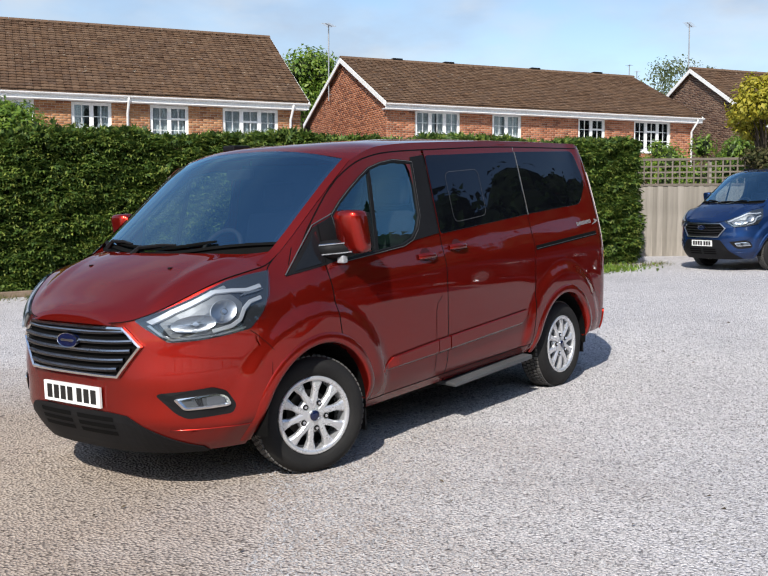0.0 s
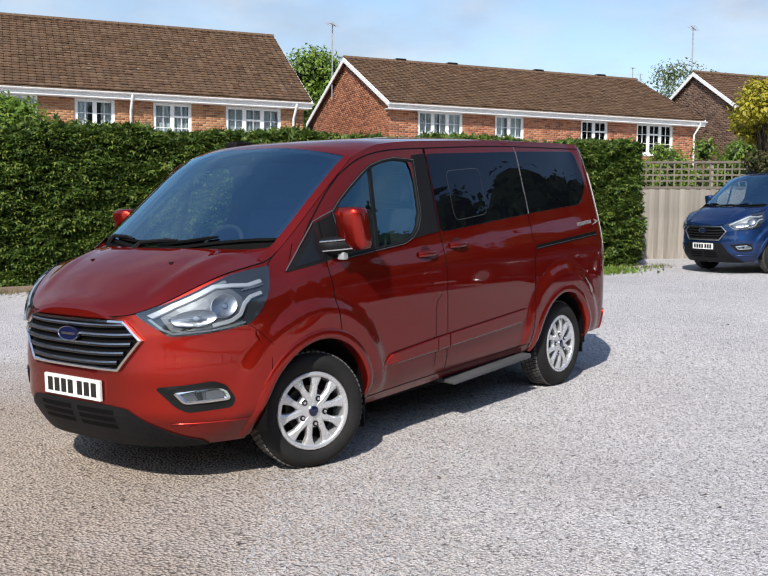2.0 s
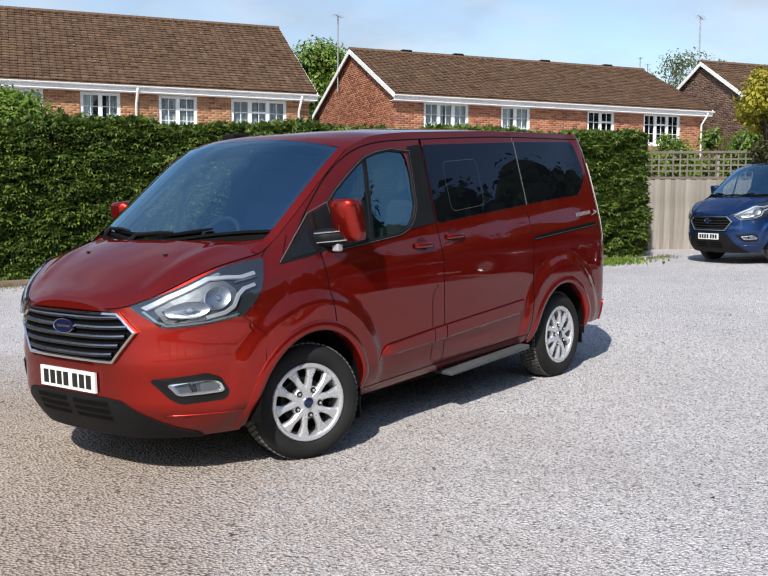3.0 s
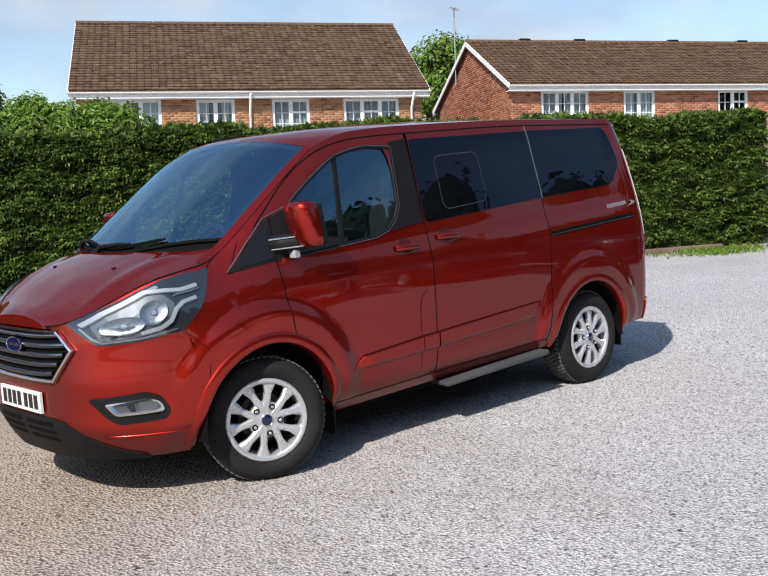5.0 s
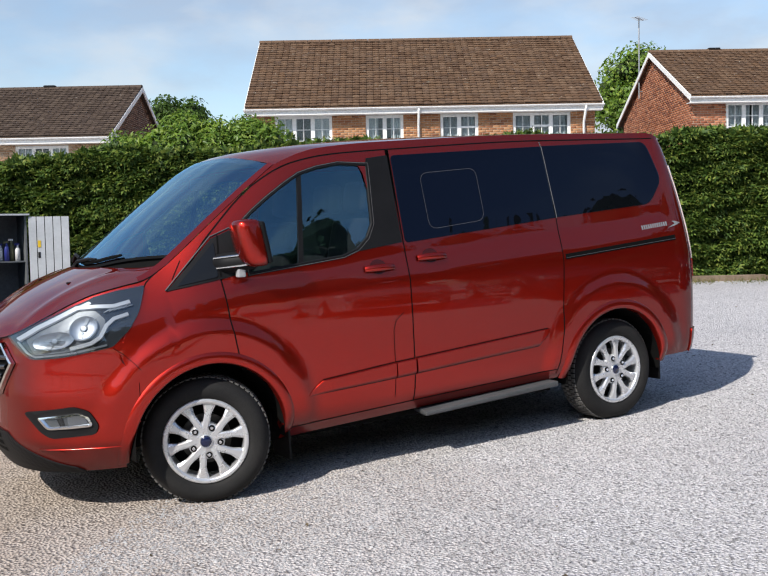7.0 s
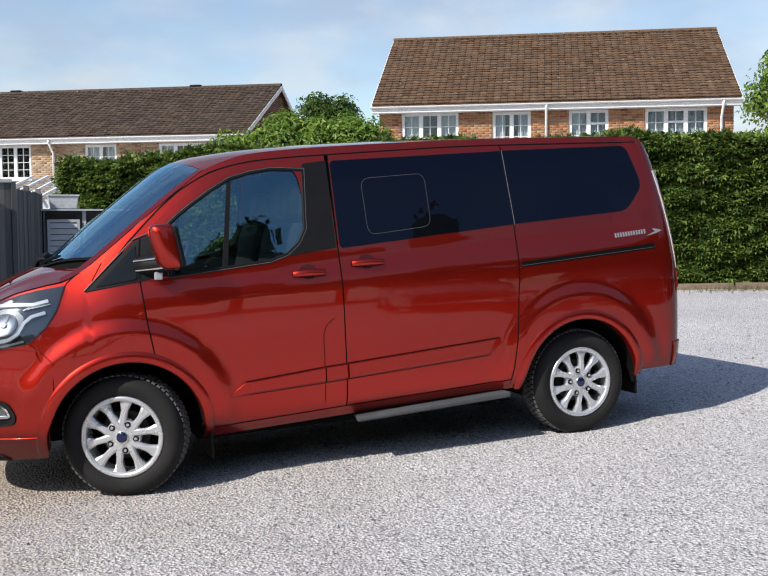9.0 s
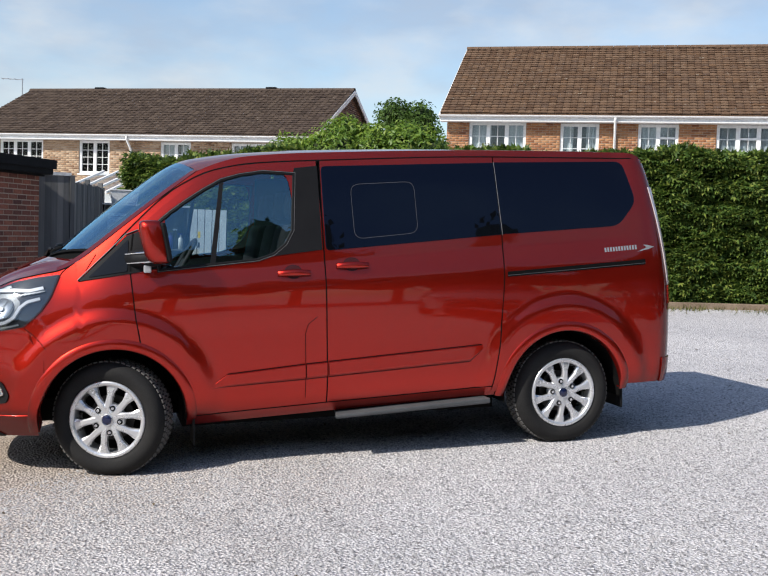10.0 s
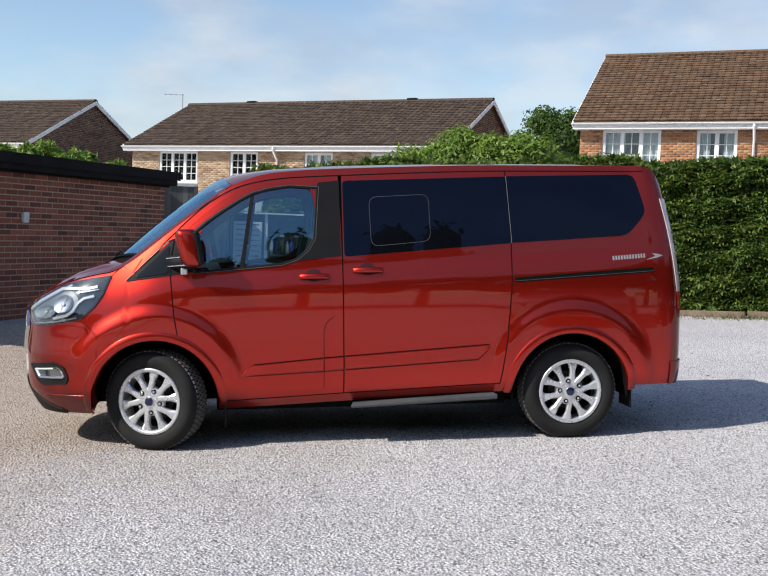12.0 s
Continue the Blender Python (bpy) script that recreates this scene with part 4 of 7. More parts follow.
def make_shrub(name, label, centre, radii, count, blade, material, seed, trunk=True, clumps=26, core=0.0, cat="shrub"):
    """A leafy crown of overlapping clumps round limbs, with gaps and an uneven outline."""
    rng = np.random.default_rng(seed)
    c = Vector(centre)
    base = Vector((c.x, c.y, ground_z(c.x, c.y)))
    h = empty(name, Matrix.Translation(base), label=label, category=cat)
    rel = c - base
    st = Soup()
    st.tube([(0, 0, -0.1), (0.05, 0.02, rel.z * 0.4), (0.0, 0.0, rel.z * 0.9)], [0.035 * rel.z ** 0.9 + 0.03, 0.028 * rel.z ** 0.9 + 0.02, 0.02], 8)
    cl = []
    for k in range(clumps):
        a = rng.uniform(0, math.tau)
        u = rng.uniform(-0.75, 1)
        rr = math.sqrt(max(0.0, 1 - u * u)) * rng.uniform(0.55, 0.95)
        p = Vector((rel.x + radii[0] * rr * math.cos(a), rel.y + radii[1] * rr * math.sin(a), rel.z + radii[2] * u * rng.uniform(0.6, 0.9)))
        cl.append((p, rng.uniform(0.30, 0.5) * min(radii)))
        st.tube([(0, 0, rel.z * rng.uniform(0.2, 0.6)), (p * 0.5 + Vector((0, 0, rel.z * 0.35))), p], [0.02 + 0.008 * rel.z, 0.02, 0.008], 5)
    part("trunk", st, BARK, h, smooth=True)
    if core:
        # Dark lumps added inside each clump, coloured as the crown's inner shade.
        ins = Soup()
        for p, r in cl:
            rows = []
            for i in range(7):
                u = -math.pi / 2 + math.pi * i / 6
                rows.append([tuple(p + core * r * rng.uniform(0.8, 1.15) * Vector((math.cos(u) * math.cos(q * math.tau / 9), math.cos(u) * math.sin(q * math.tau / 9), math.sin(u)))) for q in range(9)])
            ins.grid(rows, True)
        cc = part("crown_shade_fill", ins, FOLIAGE_SHADE, h)
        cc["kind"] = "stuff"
    per = count // clumps
    allp, alld, allu = [], [], []
    for p, r in cl:
        g = rng.normal(0, 1, (per, 3))
        g /= np.linalg.norm(g, axis=1, keepdims=True)
        rad = r * rng.uniform(0.55, 1.18, (per, 1))
        allp.append(np.array(p) + g * rad)
        tan = rng.normal(0, 1, (per, 3))
        tan -= g * (tan * g).sum(1, keepdims=True)
        alld.append(tan + g * 0.5 + np.array([0, 0, -0.35]))
        allu.append(g + rng.normal(0, 0.45, (per, 3)) + np.array([0, 0, 0.3]))
    pos, dr, ups = np.concatenate(allp), np.concatenate(alld), np.concatenate(allu)
    v, f = scatter(pos, dr, ups, blade, seed + 1, (0.6, 1.4))
    cr = part("crown", np_mesh("crown", v, f), material, h)
    cr["kind"] = "stuff"
    return h


# the laurel that bulges above the hedge: three stems side by side
for k, (x, y, z, r) in enumerate(((2.35, 13.3, 2.45, 0.70), (3.45, 12.7, 2.75, 0.90), (4.45, 12.2, 2.75, 0.80), (5.3, 11.8, 2.55, 0.55))):
    make_shrub("laurel_bush", "bright green broad-leaved laurel bush growing above the hedge", (x, y, z), (r * 1.1, r, r * 0.95), 13000, leaf_blade(0.115, 0.045), LAUREL_LEAF, 40 + k, clumps=32, core=0.6)


GAR_O = Vector((-2.33, 8.86, 0))
GAR_A = radians(-118.5)
GAR_TOP = 2.09


def make_garage():
    """A brick garage. Own axes: x from the corner along the wall, y into the building, z up from the world's zero."""
    h = empty("garage", Matrix.Translation(GAR_O) @ Matrix.Rotation(GAR_A, 4, "Z"), label="dark red brick garage with a flat black felt roof", category="garage")
    L, D, zb = 6.6, 3.2, -0.3
    # with this heading the building lies on the -y side
    body = Soup()
    body.box((0.012, -D, zb), (L, -0.0045, GAR_TOP))
    wall = part("brick_wall", body, MORTAR, h)
    ro = Soup()
    ro.box((-0.11, -D - 0.2, GAR_TOP + 0.005), (L + 0.2, 0.16, GAR_TOP + 0.2))
    roof = part("flat_roof", ro, FELT, h, bevel=0.015)
    ed = Soup()
    ed.box((-0.15, 0.16, GAR_TOP + 0.09), (L + 0.2, 0.19, GAR_TOP + 0.225))
    part("roof_edge", ed, FELT, roof)
    so = Soup()
    so.box((-0.05, 0.002, GAR_TOP - 0.025), (L, 0.05, GAR_TOP + 0.0))
    part("timber_plate", so, FELT, h)
    bx = Soup()
    bx.box((3.22, 0.0, 1.42), (3.32, 0.05, 1.56))
    part("switch_box", bx, TUB, h, "small grey outdoor switch box", bevel=0.008)
    kb = Soup()
    kb.box((0, 0.005, -0.3), (L, 0.22, 0.12))
    part("footing", kb, CONCRETE, h)
    return h, wall, L, zb


GARAGE, GARAGE_WALL, GARAGE_L, GARAGE_ZB = make_garage()


def make_board_fence():
    """Weathered close-board fence with a trellis top, beside the hedge's end."""
    a = radians(-66)
    o = Vector((16.55, 5.45, 0))
    h = empty("board_fence", Matrix.Translation(o) @ Matrix.Rotation(a, 4, "Z"), label="weathered grey close-board fence with trellis on top", category="fence")
    L = 3.9
    zb, z1, z2 = 0.25, 2.19, 2.83
    n = int(L / 0.115)
    me = None
    for k in range(n):
        if me is None:
            s = Soup()
            s.box((0, 0, 0), (0.125, 0.016, z1 - zb))
            me = s.mesh("board")
            me.materials.append(FENCE_GREY)
        b = part("board", me, None, h)
        b.matrix_basis = pose(k * 0.115, 0.0 if k % 2 else -0.012, zb, 0, 0, 1.5)
    for name, z, t in (("rail", zb + 0.3, 0.08), ("rail", z1 - 0.2, 0.08)):
        s = Soup()
        s.box((0, 0.02, z), (L, 0.06, z + t))
        part(name, s, FENCE_GREY, h)
    tr = Soup()
    for z in (z1 + 0.0, z2 - 0.05):
        tr.box((0, -0.02, z), (L, 0.03, z + 0.055))
    frame_ = part("trellis", tr, TRELLIS_WOOD, h)
    for k in range(int(L / 0.16)):
        s = Soup()
        s.box((k * 0.16 + 0.04, -0.005, z1 + 0.05), (k * 0.16 + 0.075, 0.008, z2 - 0.05))
        part("lath", s, TRELLIS_WOOD, frame_)
    for k in range(1, 4):
        s = Soup()
        z = z1 + 0.05 + (z2 - z1 - 0.1) * k / 4
        s.box((0, 0.009, z - 0.018), (L, 0.022, z + 0.018))
        part("lath", s, TRELLIS_WOOD, frame_)
    for x in (0.0, 1.8, 3.6):
        s = Soup()
        s.box((x, 0.03, zb - 0.1), (x + 0.09, 0.12, z2))
        part("post", s, FENCE_GREY, h)


make_board_fence()


def make_dark_fence():
    g = empty("gate", Matrix.Translation((-2.36, 9.25, 0)) @ Matrix.Rotation(radians(12), 4, "Z"), label="dark stained boarded side gate", category="gate")
    for k in range(-4, 5):
        s = Soup()
        s.box((k * 0.092, 0, -0.3), (k * 0.092 + 0.09, 0.022, 2.11))
        part("board", s, FENCE_DARK, g)
    s = Soup()
    s.box((-0.39, -0.02, 2.11), (0.48, 0.05, 2.16))
    part("cap", s, TUB, g)
    s = Soup()
    s.box((0.463, -0.03, -0.3), (0.53, 0.05, 2.12))
    part("post", s, FENCE_DARK, g)
    a, b = Vector((-1.84, 9.38, 0)), Vector((-1.36, 12.2, 0))
    d = b - a
    h = empty("dark_fence", Matrix.Translation(a) @ Matrix.Rotation(math.atan2(d.y, d.x), 4, "Z"), label="dark stained vertical board fence, old and uneven", category="fence")
    rng = random.Random(4)
    n = 26
    for k in range(n):
        s = Soup()
        w = d.length / n
        s.box((k * w, rng.uniform(-0.008, 0.008), -0.3), (k * w + w - 0.006, 0.02, 2.03 - 0.0 * k + rng.uniform(-0.015, 0.02)))
        part("board", s, FENCE_DARK, h)
    for x in (0.0, 1.4, 2.75):
        s = Soup()
        s.box((x, 0.022, -0.3), (x + 0.08, 0.1, 2.12))
        part("post", s, FENCE_DARK, h)


make_dark_fence()


def make_kerb():
    """Timber edging before the hedge, with a grass verge."""
    for k in range(7):
        s0 = -5.5 + k * 2.4
        p = HEDGE_O + HEDGE_D * (s0 + 1.18) - HEDGE_N * 0.32
        s = Soup()
        s.box((-1.18, -0.07, -0.06), (1.18, 0.07, 0.10))
        ob = part("timber_edging", s, KERB_MAT, None, bevel=0.012)
        sl = math.atan(ground_z(*(p + HEDGE_D).xy) - ground_z(*p.xy))
        ob.matrix_basis = Matrix.Translation((p.x, p.y, ground_z(p.x, p.y))) @ Matrix.Rotation(HEDGE_A, 4, "Z") @ Matrix.Rotation(-sl, 4, "Y")
        tagged(ob, "weathered brown timber sleeper edging the hedge", "edging", "sleepers along the hedge")
    rng = np.random.default_rng(8)
    n = 5000
    s = rng.uniform(-3.0, 12.8, n)
    off = np.abs(rng.normal(0, 0.35, n)) + 0.38
    keep = rng.random(n) < 0.35 + 0.65 * (np.sin(s * 1.3) * np.sin(s * 3.7 + off * 4) > -0.2)
    s, off = s[keep], off[keep]
    p = np.array(HEDGE_O) + np.array(HEDGE_D) * s[:, None] - np.array(HEDGE_N) * off[:, None]
    p[:, 2] = [ground_z(a, b) for a, b in p[:, :2]]
    d = rng.normal(0, 0.45, p.shape) + np.array([0, 0, 1.0])
    blade = (np.array([(0, -0.005, 0), (0, 0.005, 0), (0.075, 0.0, 0.02)]), np.array([(0, 1, 2)]))
    v, f = scatter(p, d, rng.normal(0, 1, p.shape), blade, 9, (0.5, 1.6))
    ob = part("verge_grass", np_mesh("verge_grass", v, f), GRASS_LEAF)
    tagged(ob, "thin patchy grass and weeds along the hedge foot", "grass", kind="stuff")
    n = 1100
    p = np.array([(13.0, 4.35, 0)]) + rng.normal(0, 1, (n, 3)) * np.array([0.55, 0.35, 0])
    p[:, 2] = [ground_z(a, b) for a, b in p[:, :2]]
    d = rng.normal(0, 0.6, p.shape) + np.array([0, 0, 0.8])
    v, f = scatter(p, d, rng.normal(0, 1, p.shape), leaf_blade(0.085, 0.04), 10, (0.5, 1.4))
    ob = part("weeds", np_mesh("weeds", v, f), LAUREL_LEAF)
    tagged(ob, "low leafy weeds at the end of the hedge", "weeds", kind="stuff")


make_kerb()

# ---------- vans ----------
def curve(*pts):
    """A smooth monotone curve through a few (x, y) points, flat beyond its ends."""
    xs, ys = [float(p[0]) for p in pts], [float(p[1]) for p in pts]
    n = len(xs)
    d = [(ys[i + 1] - ys[i]) / (xs[i + 1] - xs[i]) for i in range(n - 1)]
    m = [d[0]] + [0.0 if d[i - 1] * d[i] <= 0 else 2 * d[i - 1] * d[i] / (d[i - 1] + d[i]) for i in range(1, n - 1)] + [d[-1]]

    def f(x):
        if x <= xs[0]:
            return ys[0]
        if x >= xs[-1]:
            return ys[-1]
        i = 0
        while x > xs[i + 1]:
            i += 1
        h = xs[i + 1] - xs[i]
        t = (x - xs[i]) / h
        t2, t3 = t * t, t * t * t
        return (2 * t3 - 3 * t2 + 1) * ys[i] + (t3 - 2 * t2 + t) * h * m[i] + (3 * t2 - 2 * t3) * ys[i + 1] + (t3 - t2) * h * m[i + 1]

    return f


def lines(*pts):
    """A broken straight line through a few (x, y) points."""
    xs, ys = zip(*pts)
    return lambda x: float(np.interp(x, xs, ys))


# The body's master curves. x: front to back from the middle of the wheelbase, z: from the ground.
WIDTH = curve((0.2, 0.80), (0.29, 0.885), (0.36, 0.935), (0.43, 0.962), (0.52, 0.976), (0.7, 0.985), (0.9, 0.988), (1.05, 0.985), (1.2, 0.968), (1.4, 0.928), (1.6, 0.884), (1.8, 0.835), (1.9, 0.805), (2.0, 0.78))
NOSE = curve((0.2, -2.285), (0.3, -2.345), (0.45, -2.395), (0.6, -2.394), (0.75, -2.384), (0.9, -2.370), (0.97, -2.335), (1.1, -2.19), (1.2, -2.05), (1.3, -1.9))
TAIL = curve((0.3, 2.345), (0.52, 2.365), (0.86, 2.37), (1.29, 2.34), (1.72, 2.265), (1.93, 2.195), (2.0, 2.15))
EDGE_Y = curve((-2.40, 0.26), (-2.36, 0.40), (-2.30, 0.515), (-2.2, 0.63), (-2.05, 0.735), (-1.945, 0.785), (-1.8, 0.825), (-1.7, 0.842), (-1.5, 0.838), (-1.28, 0.828), (-1.0, 0.812), (-0.6, 0.80), (1.5, 0.79), (2.2, 0.76))
EDGE_Z = curve((-2.40, 0.945), (-2.36, 0.951), (-2.30, 0.977), (-2.2, 1.037), (-2.05, 1.118), (-1.945, 1.16), (-1.8, 1.192), (-1.7, 1.212), (-1.6, 1.262), (-1.5, 1.335), (-1.28, 1.508), (-1.01, 1.712), (-0.874, 1.806), (-0.6, 1.886), (-0.16, 1.915), (1.05, 1.942), (2.0, 1.940), (2.2, 1.885))
HOOD_C = curve((-2.41, 0.955), (-2.34, 1.02), (-2.26, 1.065), (-2.11, 1.155), (-1.95, 1.228), (-1.785, 1.288), (-1.6, 1.335))
SCREEN_C = curve((-1.85, 1.232), (-1.79, 1.277), (-1.5, 1.518), (-1.25, 1.707), (-1.0, 1.873), (-0.9, 1.906), (-0.7, 1.928), (-0.3, 1.948), (0.6, 1.966), (1.5, 1.968), (2.0, 1.955), (2.2, 1.925), (2.3, 1.88))
GUTTER = curve((-1.72, 1.10), (-1.6, 1.145), (-1.33, 1.425), (-1.03, 1.690), (-0.8, 1.800), (-0.55, 1.844), (-0.17, 1.864), (1.05, 1.898), (2.1, 1.898))
PLAN = 3.0       # squareness of the nose seen from above
WHEEL_F, WHEEL_R, WHEEL_Z, ARCH = -1.424, 1.4665, 0.335, 0.425
ARCH_Z = WHEEL_Z - 0.004


def side_base(x, z):
    w = WIDTH(z)
    if x < -1.25:
        t = min(0.9999, (-1.25 - x) / (-1.25 - NOSE(min(z, 0.90))))
        w *= (1 - t ** PLAN) ** (1 / PLAN)
    if x > 1.95:
        t = min(1.0, (x - 1.95) / (TAIL(z) - 1.95))
        w *= max(0.0, 1 - t ** 5) ** 0.2
    for cx in (WHEEL_F, WHEEL_R):
        r = math.hypot(x - cx, (z - WHEEL_Z) * 0.97)
        w += 0.026 * smoothstep(0.65, 0.555, r) * smoothstep(0.25, 0.5, z)
    # ridges of the bumper above and below the fog lamp
    if x < -1.75:
        k = smoothstep(-1.78, -2.0, x)
        w += k * (0.008 * math.exp(-((z - 0.655) / 0.08) ** 2) + 0.010 * math.exp(-((z - 0.405) / 0.04) ** 2) - 0.004 * math.exp(-((z - 0.53) / 0.05) ** 2))
    # the shoulder crease below the windows, which the door rail follows
    zr = 1.105 + 0.055 * x
    w -= 0.018 * min(1.0, max(0.0, (z - zr) / 0.14)) * smoothstep(-1.75, -1.2, x) * smoothstep(2.2, 1.7, x)
    # a shallow waist between the arches
    w -= 0.002 * math.exp(-((z - 0.78) / 0.14) ** 2) * smoothstep(-1.1, -0.7, x) * smoothstep(1.05, 0.75, x)
    return w


def softened(f, reach):
    """A curve averaged over its neighbourhood."""
    xs = np.linspace(-2.6, 2.4, 1001)
    ys = np.array([f(x) for x in xs])
    k = int(reach / 0.005)
    win = np.hanning(2 * k + 3)[1:-1]
    ys = np.convolve(np.pad(ys, k, mode="edge"), win / win.sum(), mode="valid")
    return lambda x: float(np.interp(x, xs, ys))


EDGE_Y_SOFT, EDGE_Z_SOFT = softened(EDGE_Y, 0.14), softened(EDGE_Z, 0.14)


def side_y(x, z):
    ze = EDGE_Z_SOFT(x)
    k = min(1.0, max(0.0, 1 - (ze - z) / (0.14 + 0.40 * smoothstep(-2.3, -1.5, x)))) ** 2.2
    w = side_base(x, z)
    if x < 2.05 and k > 0:
        w += (EDGE_Y_SOFT(x) - side_base(x, ze)) * k * (1 - smoothstep(1.9, 2.05, x))
    return w


def on_side(side):
    """The side surface as a function of (x, z, height above it)."""

    def f(x, z, off=0.0):
        y = side_y(x, z)
        if off:
            e = 0.004
            a = Vector((2 * e, side_y(x + e, z) - side_y(x - e, z), 0))
            b = Vector((0, side_y(x, z + e) - side_y(x, z - e), 2 * e))
            n = b.cross(a).normalized()
            if n.y < 0:
                n = -n
            p = Vector((x, y, z)) + n * off
        else:
            p = Vector((x, y, z))
        return (p.x, side * p.y, p.z)

    return f


def front_x(y, z):
    w = WIDTH(z)
    t = min(0.9999, abs(y) / w)
    return -1.25 + (NOSE(min(z, 0.90)) + 1.25) * (1 - t ** PLAN) ** (1 / PLAN)


def on_front(y, z, off=0.0):
    e = 0.004
    x = front_x(y, z)
    if not off:
        return (x, y, z)
    a = Vector((front_x(y + e, z) - front_x(y - e, z), 2 * e, 0))
    b = Vector((front_x(y, z + e) - front_x(y, z - e), 0, 2 * e))
    n = a.cross(b).normalized()
    if n.x > 0:
        n = -n
    return tuple(Vector((x, y, z)) + n * off)


def top_z(x, y, line, power=3.0):
    ye = EDGE_Y(x)
    ze = EDGE_Z(x)
    return ze + (line(x) - ze) * (1 - min(1.0, abs(y) / ye) ** power)


def on_top(line, power=3.0):
    """A hood, windscreen or roof as a function of (x, share of the half width, height)."""

    def f(x, s, off=0.0):
        y = s * EDGE_Y(x)
        return (x - off * 0.4 * (1 if line(x + 0.01) - line(x - 0.01) > 0.008 else 0), y, top_z(x, y, line, power) + off)

    return f


def sheet(surf, u0, u1, lo, hi, nu, nv, off=0.0, skirt=0.0, flip=False, xs=None):
    """A panel over lo(u) <= v <= hi(u). skirt: depth of its turned-in rim. xs(u, v): skews u."""
    s = Soup()
    rows = []
    for i in range(nu + 1):
        u = u0 + (u1 - u0) * i / nu
        a, b = lo(u), hi(u)
        row = []
        for j in range(nv + 1):
            v = a + (b - a) * j / nv
            row.append((xs(i / nu, v) if xs else u, v))
        rows.append(row)
    s.grid([[surf(u, v, off) for u, v in r] for r in rows])
    if skirt:
        border = rows[0] + [r[-1] for r in rows[1:]] + list(reversed(rows[-1][:-1])) + [r[0] for r in reversed(rows[1:-1])]
        border.append(border[0])
        s.grid([[surf(u, v, off) for u, v in border], [surf(u, v, off - skirt) for u, v in border]])
    return s


def loop_points(corners, per=6):
    out = []
    n = len(corners)
    for i in range(n):
        a, b = corners[i], corners[(i + 1) % n]
        for k in range(per):
            t = k / per
            out.append((a[0] + (b[0] - a[0]) * t, a[1] + (b[1] - a[1]) * t))
    return out


def rounded(corners, radius=0.02, k=4):
    """The same outline with its corners rounded."""
    out = []
    n = len(corners)
    for i in range(n):
        p, a, b = Vector(corners[i]), Vector(corners[i - 1]), Vector(corners[(i + 1) % n])
        da, db = (a - p), (b - p)
        r = radius[i] if isinstance(radius, (list, tuple)) else radius
        ra, rb = min(r, da.length * 0.45), min(r, db.length * 0.45)
        q0, q1 = p + da.normalized() * ra, p + db.normalized() * rb
        for j in range(k + 1):
            t = j / k
            out.append(tuple((1 - t) ** 2 * q0 + 2 * t * (1 - t) * p + t * t * q1))
    return out


def ring(surf, outer, inner, profile):
    """A frame between two outlines of equally many points. profile: (share from outer to inner, height) steps."""
    s = Soup()
    rows = []
    for t, h in profile:
        rows.append([surf(a[0] + (b[0] - a[0]) * t, a[1] + (b[1] - a[1]) * t, h) for a, b in zip(outer, inner)])
    s.grid(rows, True)
    return s


def shrink(corners, d):
    """An outline moved inwards by d."""
    n = len(corners)
    area = sum(corners[i][0] * corners[(i + 1) % n][1] - corners[(i + 1) % n][0] * corners[i][1] for i in range(n))
    sg = 1 if area > 0 else -1
    out = []
    for i in range(n):
        p, a, b = Vector(corners[i]), Vector(corners[i - 1]), Vector(corners[(i + 1) % n])
        e1, e2 = (p - a).normalized(), (b - p).normalized()
        n1, n2 = Vector((-e1.y, e1.x)) * sg, Vector((-e2.y, e2.x)) * sg
        m = (n1 + n2)
        m = m / max(0.35, m.length_squared / 2) if m.length > 1e-6 else n1
        out.append(tuple(p + m * d))
    return out


def plate(surf, corners, off, skirt=0.0, rings=4, centre=None):
    """A filled outline that lies on a surface, with a rim."""
    s = Soup()
    c = centre or (sum(p[0] for p in corners) / len(corners), sum(p[1] for p in corners) / len(corners))
    rows = []
    if skirt:
        rows.append([surf(p[0], p[1], off - skirt) for p in corners])
    for k in range(-1, rings + 1):
        t = k / rings if k > 0 else 0.0 if k < 0 else 0.008
        rows.append([surf(p[0] + (c[0] - p[0]) * t * 0.98, p[1] + (c[1] - p[1]) * t * 0.98, off) for p in corners])
    s.grid(rows, True)
    n = len(corners)
    s.f.append(tuple(len(s.v) - n + j for j in range(n)))
    return s


def lathe(profile, centre, sides=48, axis_y=True):
    """A turned body about the y axis. profile: (y, radius) steps."""
    s = Soup()
    rows = []
    for y, r in profile:
        rows.append([(centre[0] + r * math.cos(t * math.tau / sides), centre[1] + y, centre[2] + r * math.sin(t * math.tau / sides)) for t in range(sides)])
    s.grid(rows, True)
    return s


